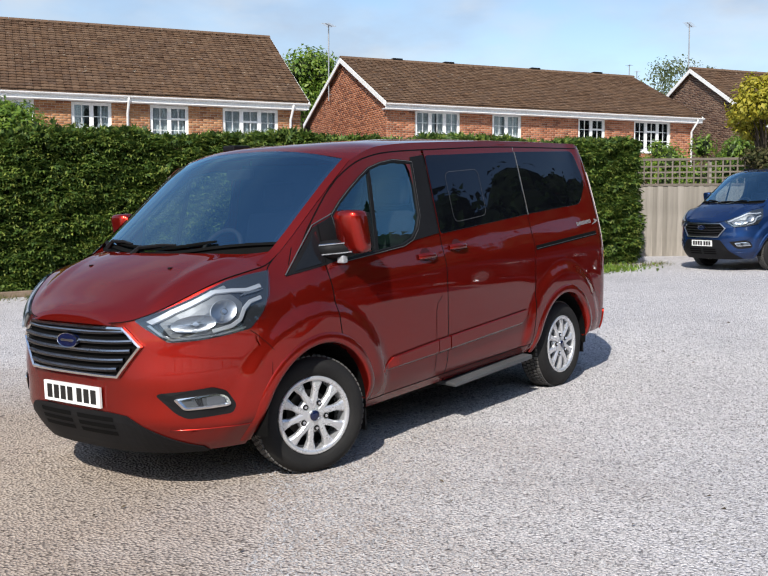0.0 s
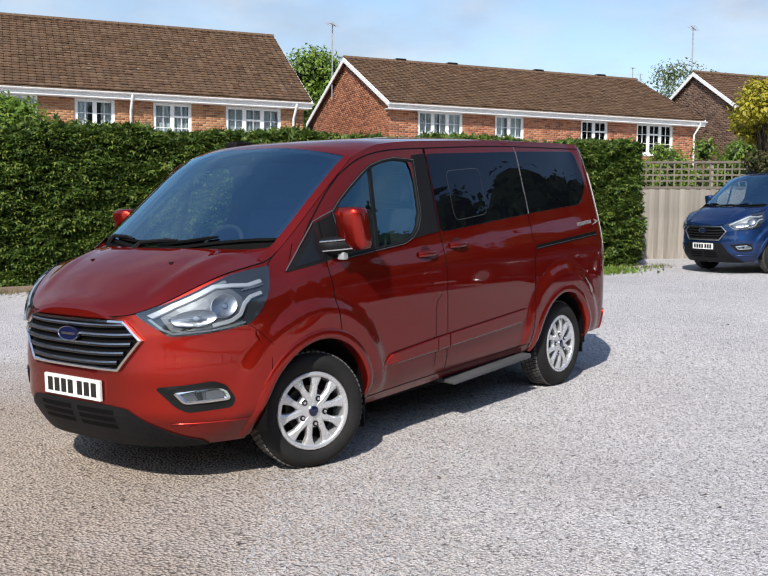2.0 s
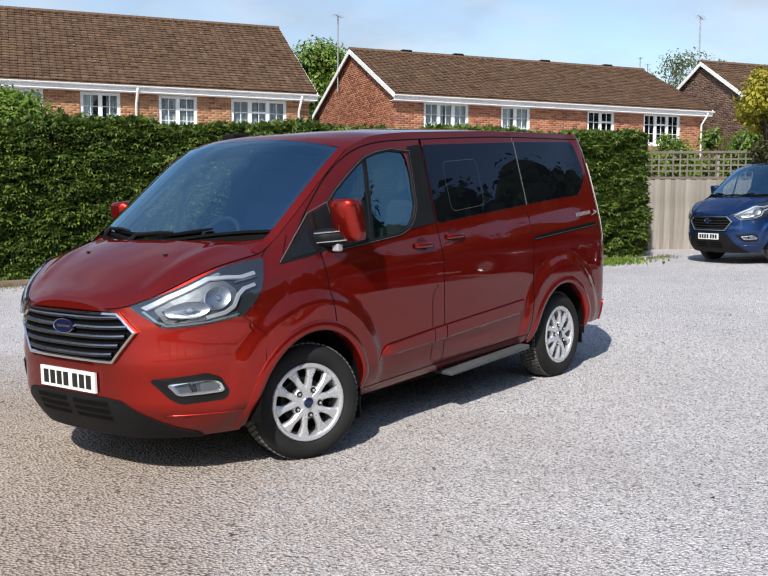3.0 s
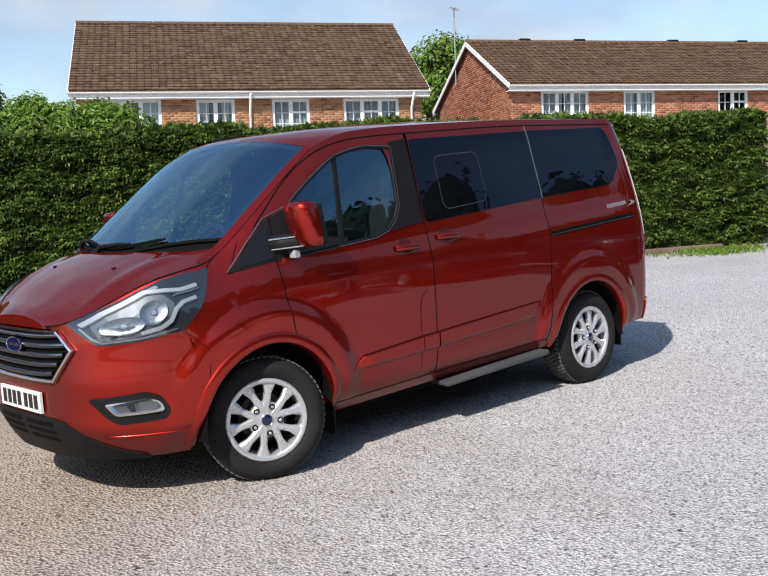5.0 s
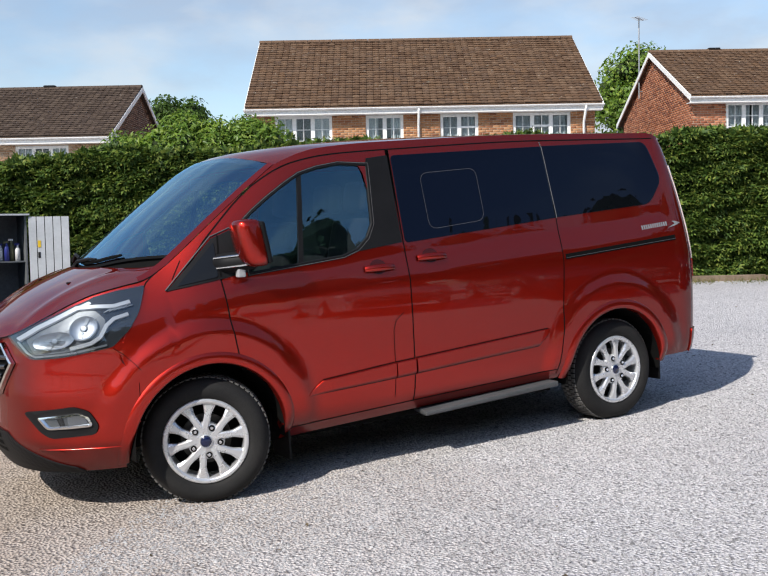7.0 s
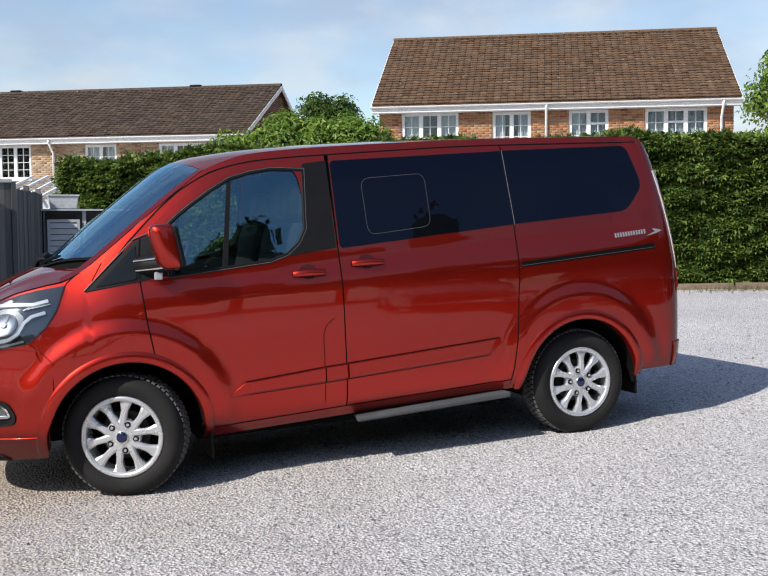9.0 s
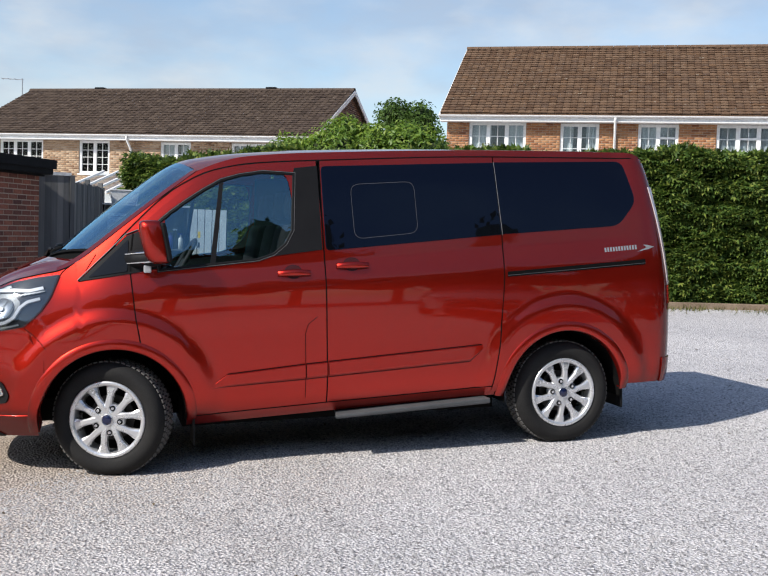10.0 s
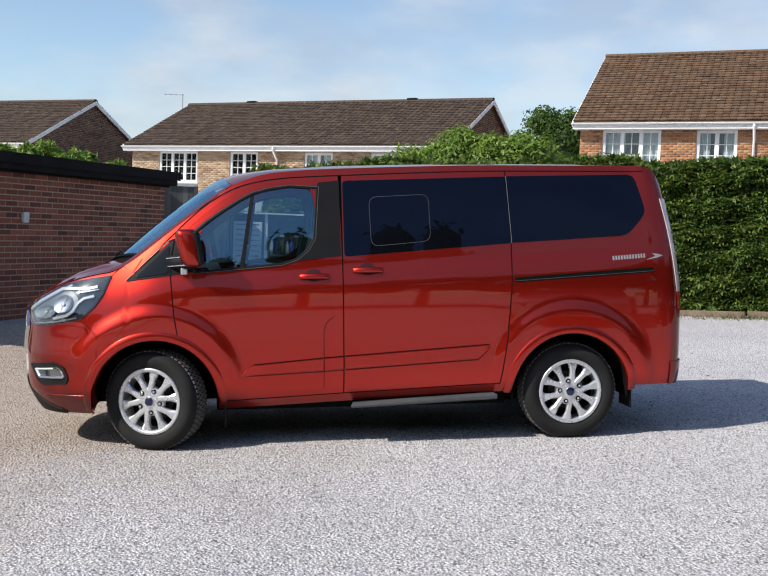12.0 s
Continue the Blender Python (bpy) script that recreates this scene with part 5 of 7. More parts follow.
def make_wheel(van, cx, side, seed, steer=0.0):
    """Tyre, ten-spoke alloy rim with five lug nuts, hub cap and brake disc. Its outer face is at y = side * 0.955."""
    c = (0, 0, 0)
    w = empty("wheel", None)
    w.parent = van
    w.matrix_basis = Matrix.Translation((cx, side * 0.85, WHEEL_Z)) @ Matrix.Rotation(radians(steer), 4, "Z") @ Matrix.Translation((0, side * 0.105, 0)) @ Matrix.Rotation(0 if side < 0 else math.pi, 4, "Z") @ Matrix.Rotation(seed, 4, "Y")
    # outward is -y
    R = 0.338
    prof = [(0.02, 0.222), (-0.004, 0.232), (-0.014, 0.255), (-0.018, 0.280), (-0.012, 0.305), (0.004, 0.322), (0.022, 0.332), (0.05, R), (0.16, R), (0.19, 0.330), (0.205, 0.31), (0.21, 0.26), (0.19, 0.222)]
    part("tyre", lathe(prof, c, 64), RUBBER, w, smooth=True)
    tr = Soup()
    for k in range(64):
        a = k * math.tau / 64
        for row in range(4):
            y0 = 0.030 + row * 0.038
            aa = a + (row % 2) * 0.045
            m = Matrix.Rotation(aa, 4, "Y")
            tr.box((-0.011, y0, R - 0.003), (0.011, y0 + 0.03, R + 0.005), m)
    t_ = part("tread", tr, TREAD, w)
    t_["kind"] = "stuff"
    barrel = [(0.0, 0.229), (-0.007, 0.227), (-0.010, 0.221), (-0.008, 0.205), (0.006, 0.199), (0.02, 0.197), (0.05, 0.196), (0.17, 0.196), (0.19, 0.215)]
    rim = part("rim", lathe(barrel, c, 64), ALLOY, w, "silver ten-spoke alloy rim", smooth=True)
    # spokes in five pairs
    for k in range(10):
        pair, left = k // 2, k % 2
        a = pair * math.tau / 5 + (0.305 if left else -0.305) + math.pi / 2
        s = Soup()
        m = Matrix.Rotation(-a, 4, "Y")
        rows = []
        for t in np.linspace(0, 1, 9):
            r = 0.040 + t * 0.172
            wd = 0.0155 + 0.009 * (1 - t) ** 2 + 0.020 * smoothstep(0.55, 1.0, t)
            lean = (0.012 if left else -0.012) * (1 - t)
            face = 0.004 - 0.010 * math.sin(t * math.pi) * 0.6 + 0.004 * t
            rows.append([m @ Vector((r, face + 0.030, -wd + lean)), m @ Vector((r, face + 0.004, -wd + lean)), m @ Vector((r, face - 0.004, -wd * 0.55 + lean)),
                         m @ Vector((r, face - 0.004, wd * 0.55 + lean)), m @ Vector((r, face + 0.004, wd + lean)), m @ Vector((r, face + 0.030, wd + lean))])
        s.grid(rows, True)
        part("spoke", s, ALLOY, rim, smooth=False)
    hubp = [(-0.002, 0.0), (-0.002, 0.028), (0.0, 0.034), (0.001, 0.086), (0.010, 0.098), (0.04, 0.102)]
    part("hub", lathe(hubp, c, 40), ALLOY, rim, smooth=True)
    capp = [(-0.010, 0.0), (-0.010, 0.024), (-0.006, 0.029), (0.0, 0.029)]
    part("centre_cap", lathe(capp, c, 28), BADGE, w, "dark blue centre cap", smooth=True)
    cr = [(-0.007, 0.029), (-0.010, 0.031), (-0.006, 0.033), (0.002, 0.033)]
    part("cap_ring", lathe(cr, c, 28), CHROME, w, smooth=True)
    for k in range(5):
        a = k * math.tau / 5 + math.pi / 2
        x, z = 0.076 * math.cos(a), 0.076 * math.sin(a)
        # Flat dark disc round the nut: the shade of its hole, painted.
        part("lug_shade", lathe([(-0.0035, 0.0), (-0.0035, 0.016), (0.004, 0.017)], (x, 0, z), 14), GAP, w)
        part("lug_nut", lathe([(-0.010, 0.0), (-0.010, 0.008), (-0.006, 0.0105), (0.004, 0.0105)], (x, 0, z), 6), CHROME, w)
    disc = [(0.085, 0.0), (0.085, 0.135), (0.10, 0.135), (0.10, 0.0)]
    part("brake_disc", lathe(disc, c, 40), DISC_GREY, w)
    # Black disc added behind the spokes; it paints the dark inside the wheel.
    back = [(0.12, 0.0), (0.12, 0.205)]
    part("wheel_shade_disc", lathe(back, c, 32), GAP, w)
    return w


def make_seat(van, y, width):
    c = Soup()
    c.box((-0.95, y - width / 2, 0.72), (-0.42, y + width / 2, 0.90))
    part("seat_cushion", c, CLOTH, van, bevel=0.05, smooth=True)
    b = Soup()
    m = Matrix.Translation((-0.44, y, 0.86)) @ Matrix.Rotation(radians(14), 4, "Y")
    b.box((-0.07, -width / 2, 0.0), (0.07, width / 2, 0.62), m)
    part("seat_back", b, CLOTH, van, bevel=0.05, smooth=True)
    r = Soup()
    m2 = Matrix.Translation((-0.28, y, 1.50)) @ Matrix.Rotation(radians(8), 4, "Y")
    r.box((-0.05, -0.13, 0.0), (0.05, 0.13, 0.19), m2)
    part("headrest", r, CLOTH, van, bevel=0.04, smooth=True)


def seam(surf, pts, van, width=0.009, off=0.0012):
    """A dark line along points of a surface: shut lines, and the moulding's groove shade."""
    steps = [max(1, int((Vector(q) - Vector(p)).length / 0.03)) for p, q in zip(pts, pts[1:])]
    pts = [tuple(Vector(p).lerp(Vector(q), k / n)) for p, q, n in zip(pts, pts[1:], steps) for k in range(n)] + [tuple(pts[-1])]
    s = Soup()
    rows = []
    for i, p in enumerate(pts):
        a, b = Vector(pts[max(0, i - 1)]), Vector(pts[min(len(pts) - 1, i + 1)])
        d = (b - a).normalized()
        n = Vector((-d.y, d.x)) * width / 2
        rows.append([surf(p[0] + n.x, p[1] + n.y, off), surf(p[0] - n.x, p[1] - n.y, off)])
    s.grid(rows)
    part("shut_or_shade_line", s, GAP, van)


def arch_low(x, sill):
    """The lower edge of a side panel, cut by the wheel arches."""
    z = sill
    for cx in (WHEEL_F, WHEEL_R):
        d = abs(x - cx)
        if d < ARCH:
            z = max(z, ARCH_Z + math.sqrt(ARCH * ARCH - d * d))
    return z


SILL = lines((-1.9, 0.27), (-0.99, 0.285), (-0.15, 0.325), (0.96, 0.372), (1.95, 0.355), (2.3, 0.39))


def make_van(M, paint, label, bars, plate_h, steer=0.0, bright=True):
    v = empty("van", M, label=label, category="van")
    for sd in (-1, 1):
        S = on_side(sd)
        # front wing
        wing_r = lines((0.3, -1.24), (0.67, -1.246), (0.93, -1.287), (1.19, -1.309), (1.5, -1.33))
        wing_l = lines((0.2, -1.80), (0.7, -1.80), (0.86, -1.90), (1.0, -1.95), (1.3, -1.95))
        s = Soup()
        rows = []
        for i in range(31):
            u = i / 30
            row = []
            for j in range(33):
                t = j / 32
                xm = -1.82 + u * (-1.28 + 1.82)
                for _ in range(3):
                    lo_, hi_ = arch_low(xm, 0.28), min(EDGE_Z(xm), 1.145 + (xm + 1.6) * 0.16 if xm > -1.6 else EDGE_Z(xm))
                    z = lo_ + (hi_ - lo_) * t
                    xm = wing_l(z) + u * (wing_r(z) - 0.004 - wing_l(z))
                row.append(S(xm, z))
            rows.append(row)
        s.grid(rows)
        part("front_wing", s, paint, v, smooth=True)
        # front door, below the glass
        belt = lines((-1.6, 1.145), (-1.3, 1.186), (-0.845, 1.228), (-0.546, 1.252), (-0.155, 1.297))
        s = Soup()
        rows = []
        for i in range(41):
            u = i / 40
            row = []
            for j in range(49):
                t = j / 48
                xm = -1.27 + u * 1.12
                for _ in range(3):
                    lo_, hi_ = arch_low(xm, SILL(xm) + 0.035), belt(xm)
                    z = lo_ + (hi_ - lo_) * t
                    a = wing_r(z) + 0.004
                    xm = a + u * (-0.149 - a)
                row.append(S(xm, z))
            rows.append(row)
        s.grid(rows)
        door = part("front_door", s, paint, v, smooth=True)
        inner = [(-1.14, 1.207), (-0.56, 1.258), (-0.46, 1.290), (-0.385, 1.350), (-0.338, 1.43), (-0.312, 1.775), (-0.50, 1.787), (-0.64, 1.767), (-0.757, 1.735), (-0.86, 1.678), (-0.974, 1.605), (-1.065, 1.54), (-1.155, 1.465)]
        outer = [(-1.30, 1.184), (-0.50, 1.257), (-0.150, 1.297), (-0.152, 1.5)] + [(x, GUTTER(x) - 0.002) for x in (-0.166, -0.50, -0.67, -0.80, -0.91, -1.03, -1.18, -1.325)]
        lo_i, lo_o = loop_points(inner, 6), loop_points(outer, 6)
        part("door_frame", ring(S, lo_o, lo_i, [(0, 0), (0.33, 0), (0.66, 0), (1, 0)]), paint, door, smooth=False)
        sh1, sh2 = loop_points(shrink(inner, -0.016), 6), loop_points(shrink(inner, 0.006), 6)
        part("window_seal", ring(S, sh1, sh2, [(0, 0.0), (0.05, 0.005), (0.8, 0.005), (1, 0.0), (1, -0.02)]), BLACK_TRIM, door)
        part("side_window", plate(S, loop_points(shrink(inner, -0.004), 5), -0.008, 0.0, 5), SIDE_GLASS, door, "clear glass, slightly tinted", smooth=True)
        bead = loop_points(shrink(inner, -0.012), 6)
        part("window_bead", ring(S, bead, loop_points(shrink(inner, -0.0098), 6), [(0, 0.0065), (1, 0.0065)]), SEAL_LIGHT, door)
        post = [(-0.845, 1.231), (-0.815, 1.233), (-0.742, 1.74), (-0.768, 1.735)]
        part("window_post", plate(S, loop_points(post, 5), 0.0, 0.02, 2), BLACK_TRIM, door)
        # black pillar trim behind the door glass
        pil = [(-0.53, 1.267), (-0.156, 1.309), (-0.160, 1.830), (-0.305, 1.815), (-0.316, 1.78), (-0.334, 1.425), (-0.382, 1.338), (-0.455, 1.279)]
        part("pillar_trim", plate(S, loop_points(pil, 4), 0.0045, 0.006, 5, (-0.26, 1.335)), BLACK_TRIM, door, "matt black pillar trim")
        # black quarter trim ahead of the door
        tri = [(-1.60, 1.146), (-1.30, 1.188), (-1.145, 1.215), (-1.16, 1.465), (-1.32, 1.405)]
        part("quarter_trim", plate(S, loop_points(tri, 5), 0.005, 0.03, 5), BLACK_TRIM, v, "black triangular quarter trim")
        edge = [(-1.605, 1.150), (-1.325, 1.415), (-1.165, 1.475)]
        tb = Soup()
        tb.tube([S(x, z, 0.006) for x, z in edge], 0.004, 6)
        part("quarter_bead", tb, SEAL_GREY, v)
        part("quarter_glass", plate(S, loop_points(rounded([(-1.545, 1.166), (-1.325, 1.200), (-1.312, 1.385)], 0.012, 3), 3), 0.0085, 0.003, 4), QUARTER_GLASS, v, "small fixed quarter glass", smooth=True)
        seam(S, [(-1.309, 1.20), (-1.303, 1.30), (-1.285, 1.42)], v, 0.008, 0.007)
        part("pillar_panel", sheet(S, -1.70, -1.10, lambda x: GUTTER(x) - 0.16, lambda x: GUTTER(x) + 0.003, 20, 6, -0.004), paint, v, smooth=True)
        # pillar and roof rail
        rail_lo = lambda x: GUTTER(x) - 0.002
        part("roof_rail", sheet(S, -1.72, 2.12, rail_lo, EDGE_Z, 70, 4), paint, v, smooth=True)
        seam(S, [(x, GUTTER(x) + 0.001) for x in np.linspace(-1.6, 2.05, 60)], v, 0.0075, 0.0015)
        # sliding door
        sl_r = lines((0.36, 0.945), (0.4, 0.95), (0.76, 1.008), (1.1, 1.037), (1.41, 1.048), (1.9, 1.026))
        s = Soup()
        rows = []
        for i in range(41):
            u = i / 40
            row = []
            for j in range(73):
                t = j / 72
                xm = -0.14 + u * 1.17
                for _ in range(3):
                    lo_, hi_ = SILL(xm) + 0.035, GUTTER(xm)
                    z = lo_ + (hi_ - lo_) * t
                    xm = -0.141 + u * (sl_r(z) - 0.004 + 0.141)
                row.append(S(xm, z))
            rows.append(row)
        s.grid(rows)
        slide = part("sliding_door", s, paint, v, smooth=True)
        w1 = rounded([(-0.133, 1.303), (1.045, 1.388), (1.025, 1.860), (-0.137, 1.828)], [0.03, 0.008, 0.008, 0.03])
        win = part("privacy_window", plate(S, loop_points(w1, 9), 0.003, 0.0028, 10), PRIVACY, slide, "dark privacy glass with a sliding inner pane", smooth=True)
        o1 = rounded([(0.055, 1.37), (0.475, 1.405), (0.468, 1.735), (0.045, 1.715)], 0.06)
        part("pane_outline", ring(S, loop_points(o1, 6), loop_points(shrink(o1, 0.0028), 6), [(0, 0.0042), (1, 0.0042)]), SEAL_GREY, win)
        # rear quarter, round the corner to the tail
        s = Soup()
        rows = []
        for i in range(64):
            u = i / 63
            uu = u if u < 0.72 else 0.72 + 0.28 * math.sin((u - 0.72) / 0.28 * math.pi / 2)
            row = []
            for j in range(73):
                t = j / 72
                xm = 1.05 + uu * 1.3
                for _ in range(4):
                    lo_, hi_ = arch_low(xm, 0.37), GUTTER(xm)
                    z = lo_ + (hi_ - lo_) * t
                    a = sl_r(z) + 0.004
                    xm = a + uu * (TAIL(z) - a)
                row.append(S(xm, z))
            rows.append(row)
        s.grid(rows)
        quarter = part("rear_quarter", s, paint, v, smooth=True)
        w2 = rounded([(1.051, 1.390), (1.90, 1.438), (2.045, 1.60), (1.975, 1.876), (1.031, 1.862)], [0.008, 0.06, 0.06, 0.05, 0.008])
        part("privacy_window", plate(S, loop_points(w2, 9), 0.003, 0.0028, 10), PRIVACY, quarter, "dark privacy glass", smooth=True)
        seam(S, [(sl_r(z), z) for z in np.linspace(0.40, 1.86, 40)], v, 0.005)
        tb = Soup()
        tb.tube([S(sl_r(z) + 0.002, z, 0.005) for z in np.linspace(1.385, 1.862, 16)], 0.0019, 6)
        part("window_edge", tb, SEAL_LIGHT, quarter)
        seam(S, [(-0.145, z) for z in np.linspace(0.36, 1.832, 40)], v, 0.004)
        seam(S, [(wing_r(z), z) for z in np.linspace(0.70, 1.18, 20)], v, 0.0055)
        seam(S, [(x, SILL(x) + 0.035) for x in np.linspace(-0.97, 0.95, 40)], v, 0.006)
        seam(S, [(-1.905, 0.885), (-1.86, 0.85), (-1.815, 0.80), (-1.79, 0.765)], v, 0.003, 0.004)
        seam(S, [(-1.705, 1.178), (-1.69, 1.20), (-1.665, 1.222), (-1.635, 1.243)], v, 0.006)
        seam(S, [(-1.56, 1.205), (-1.535, 1.245), (-1.50, 1.30)], v, 0.005)
        # crease under the fog lamp, run out to the arch
        cl_ = Soup()
        cl_.tube([S(x, 0.372 + 0.012 * (x + 2.2), 0.0) for x in np.linspace(-2.25, -1.86, 12)], 0.006, 6)
        part("bumper_crease", cl_, paint, v, smooth=True)
        # sill under the doors
        part("sill", sheet(S, -1.00, 0.98, lambda x: SILL(x) - 0.03, lambda x: SILL(x) + 0.032, 40, 3, -0.004), paint, v, smooth=True)
        # raised side moulding
        mt = lines((-0.86, 0.50), (-0.765, 0.572), (-0.28, 0.612), (0.885, 0.684))
        mb = lines((-0.86, 0.488), (-0.28, 0.512), (0.80, 0.572), (0.885, 0.66))
        for a, b in ((-0.855, -0.286), (-0.278, -0.150), (-0.137, 0.875)):
            mo = Soup()
            rws = []
            for x in np.linspace(a, b, 26):
                h_ = mt(x) - mb(x)
                tp = 0.12 + 0.88 * smoothstep(-0.86, -0.70, x)
                rws.append([S(x, mb(x) + h_ * q, o_) for q, o_ in ((0.0, -0.002), (0.03, 0.007 * tp), (0.14, 0.019 * tp), (0.24, 0.0245 * tp), (0.30, 0.0255 * tp), (0.95, 0.0225 * tp), (0.985, 0.017 * tp), (1.0, -0.002))])
            mo.grid(rws)
            n_ = len(mo.v)
            mo.f += [tuple(range(8)), tuple(range(n_ - 1, n_ - 9, -1))]
            part("side_moulding", mo, paint, v, smooth=False)
            # Dark strip painting the shade in the groove above the moulding.
            seam(S, [(x, mt(x) + 0.002) for x in np.linspace(max(a, -0.76), b, 20)], v, 0.0045)
        # fuel flap and lower door seams
        if sd < 0:
            seam(S, [(-0.205, 0.90), (-0.262, 0.855), (-0.28, 0.80), (-0.282, 0.40)], v, 0.004)
        # sliding rail slot
        rl = lines((1.06, 1.115), (2.07, 1.176))
        rh = lines((1.06, 1.149), (2.07, 1.212))
        part("door_rail", sheet(S, 1.06, 2.07, rl, rh, 30, 3, 0.002, 0.002), GAP, quarter)
        part("door_rail_line", sheet(S, 1.06, 2.07, lambda x: rl(x) + 0.008, lambda x: rl(x) + 0.011, 30, 1, 0.005), SEAL_GREY, quarter)
        # arch lips
        for cx in (WHEEL_F, WHEEL_R):
            lip = Soup()
            rows = []
            a0, a1 = (-0.06, math.pi + 0.14) if cx < 0 else (0.02, math.pi - 0.02)
            for a in np.linspace(a0, a1, 40):
                row = []
                for r, h in ((ARCH + 0.058, 0.0005), (ARCH + 0.046, 0.009), (ARCH + 0.022, 0.011), (ARCH + 0.004, 0.011), (ARCH - 0.004, 0.004), (ARCH - 0.006, -0.06)):
                    row.append(S(cx + r * math.cos(a), ARCH_Z + r * math.sin(a), h))
                rows.append(row)
            lip.grid(rows)
            part("wheel_arch", lip, paint, v, smooth=True)
            well = Soup()
            rows = []
            for a in np.linspace(-0.1, math.pi + 0.1, 24):
                row = []
                for y in (0.955, 0.60, 0.45):
                    row.append((cx + (ARCH - 0.004) * math.cos(a), sd * y, ARCH_Z + (ARCH - 0.004) * math.sin(a)))
                rows.append(row)
            well.grid(rows)
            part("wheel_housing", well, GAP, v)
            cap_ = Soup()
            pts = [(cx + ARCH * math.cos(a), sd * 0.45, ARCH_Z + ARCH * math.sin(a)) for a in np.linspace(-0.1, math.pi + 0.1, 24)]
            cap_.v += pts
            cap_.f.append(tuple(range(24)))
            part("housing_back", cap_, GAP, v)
            make_wheel(v, cx, sd, 0.47 if cx < 0 else -0.21, steer if cx < 0 else 0.0)
            fl = Soup()
            fx = cx + 0.46 if cx < 0 else cx + 0.455
            fl.box((fx, sd * 0.80 - 0.11, 0.14 if cx < 0 else 0.20), (fx + 0.012, sd * 0.80 + 0.11, 0.40))
            part("mudflap", fl, BLACK_TRIM, v)
        # handles
        for hx, hz, ln in ((-0.34, 1.168, 0.20), (0.03, 1.207, 0.205)):
            # Flat disc on the door, painted as the shaded cup behind the handle.
            cup = [(hx + 0.056 * math.cos(a) - 0.005, hz + 0.010 + 0.043 * math.sin(a)) for a in np.linspace(0, math.tau, 20, endpoint=False)]
            part("handle_shade", plate(S, cup, 0.0015, 0.0, 2), HANDLE_SHADE, door if hx < 0 else slide)
            bar = Soup()
            rows = []
            for t in np.linspace(0, 1, 13):
                x = hx - ln / 2 + ln * t
                hgt = 0.012 + 0.022 * math.sin(t * math.pi) ** 0.6
                w = 0.016 + 0.004 * math.sin(t * math.pi)
                rows.append([S(x, hz - w, 0.003), S(x, hz - w, hgt * 0.7), S(x, hz - w * 0.5, hgt), S(x, hz + w * 0.5, hgt), S(x, hz + w, hgt * 0.7), S(x, hz + w, 0.003)])
            bar.grid(rows)
            part("door_handle", bar, paint, door if hx < 0 else slide, smooth=True)
        # mirror
        mr = empty("mirror")
        mr.parent = v
        rows = []
        head = Soup()
        for k, (t, kx, kz) in enumerate(((0.0, 0.55, 0.80), (0.06, 0.9, 0.95), (0.35, 1.0, 1.0), (0.75, 1.0, 0.98), (0.92, 0.86, 0.93), (1.0, 0.5, 0.75))):
            y = sd * (0.962 + 0.175 * t)
            ring_ = []
            for a in np.linspace(0, math.tau, 24, endpoint=False):
                ca, sa = math.cos(a), math.sin(a)
                px = math.copysign(abs(ca) ** 0.4, ca) * ((0.084 - 0.022 * max(0.0, -sa)) if ca < 0 else 0.056) * kx
                pz = math.copysign(abs(sa) ** 0.38, sa) * 0.128 * kz
                ring_.append((-1.165 + px - 0.022 * pz / 0.128, y, 1.372 + pz))
            rows.append(ring_)
        head.grid(rows, True)
        head.f.append(tuple(range(24)))
        head.f.append(tuple(len(head.v) - 24 + j for j in range(24)))
        part("mirror_housing", head, paint, mr, "body-coloured mirror housing", smooth=True)
        gl = Soup()
        gl.box((-0.028, min(sd * 0.969, sd * 1.131), -0.115), (0.008, max(sd * 0.969, sd * 1.131), 0.115), Matrix.Translation((-1.102, 0, 1.372)) @ Matrix.Rotation(radians(-9.5), 4, "Y"))
        part("mirror_rim", gl, BLACK_TRIM, mr, bevel=0.02)
        arm = Soup()
        way = [(-1.30, 0.885, 1.268), (-1.245, 0.945, 1.273), (-1.19, 0.995, 1.278), (-1.145, 1.035, 1.283)]
        arm.tube([(x, sd * y, z) for x, y, z in way], [0.056, 0.055, 0.053, 0.046], 14)
        part("mirror_arm", arm, BLACK_TRIM, mr, smooth=True)
        for rise in (0.033, -0.022):
            st = Soup()
            st.tube([(x - 0.034, sd * (y + 0.034), z + rise) for x, y, z in way], 0.0055, 6)
            part("mirror_strip", st, CHROME, mr)
        lamp = Soup()
        lamp.box((-1.235, sd * 0.990 - 0.024, 1.192), (-1.192, sd * 0.990 + 0.024, 1.238))
        part("puddle_lamp", lamp, LAMP_WHITE, mr, bevel=0.008)
        # headlamp
        lo_c = lines((-2.315, 0.955), (-2.29, 0.90), (-2.25, 0.845), (-2.135, 0.853), (-1.995, 0.876), (-1.905, 0.893), (-1.815, 0.972), (-1.755, 1.055), (-1.705, 1.174))
        hi_c = lines((-2.315, 0.962), (-2.2, 1.026), (-2.05, 1.102), (-1.945, 1.146), (-1.84, 1.168), (-1.705, 1.184))
        hl = part("headlamp", sheet(S, -2.315, -1.705, lo_c, hi_c, 40, 10, 0.006, 0.012), LAMP_DARK, v, "headlamp with bright reflectors behind a clear cover", smooth=True)

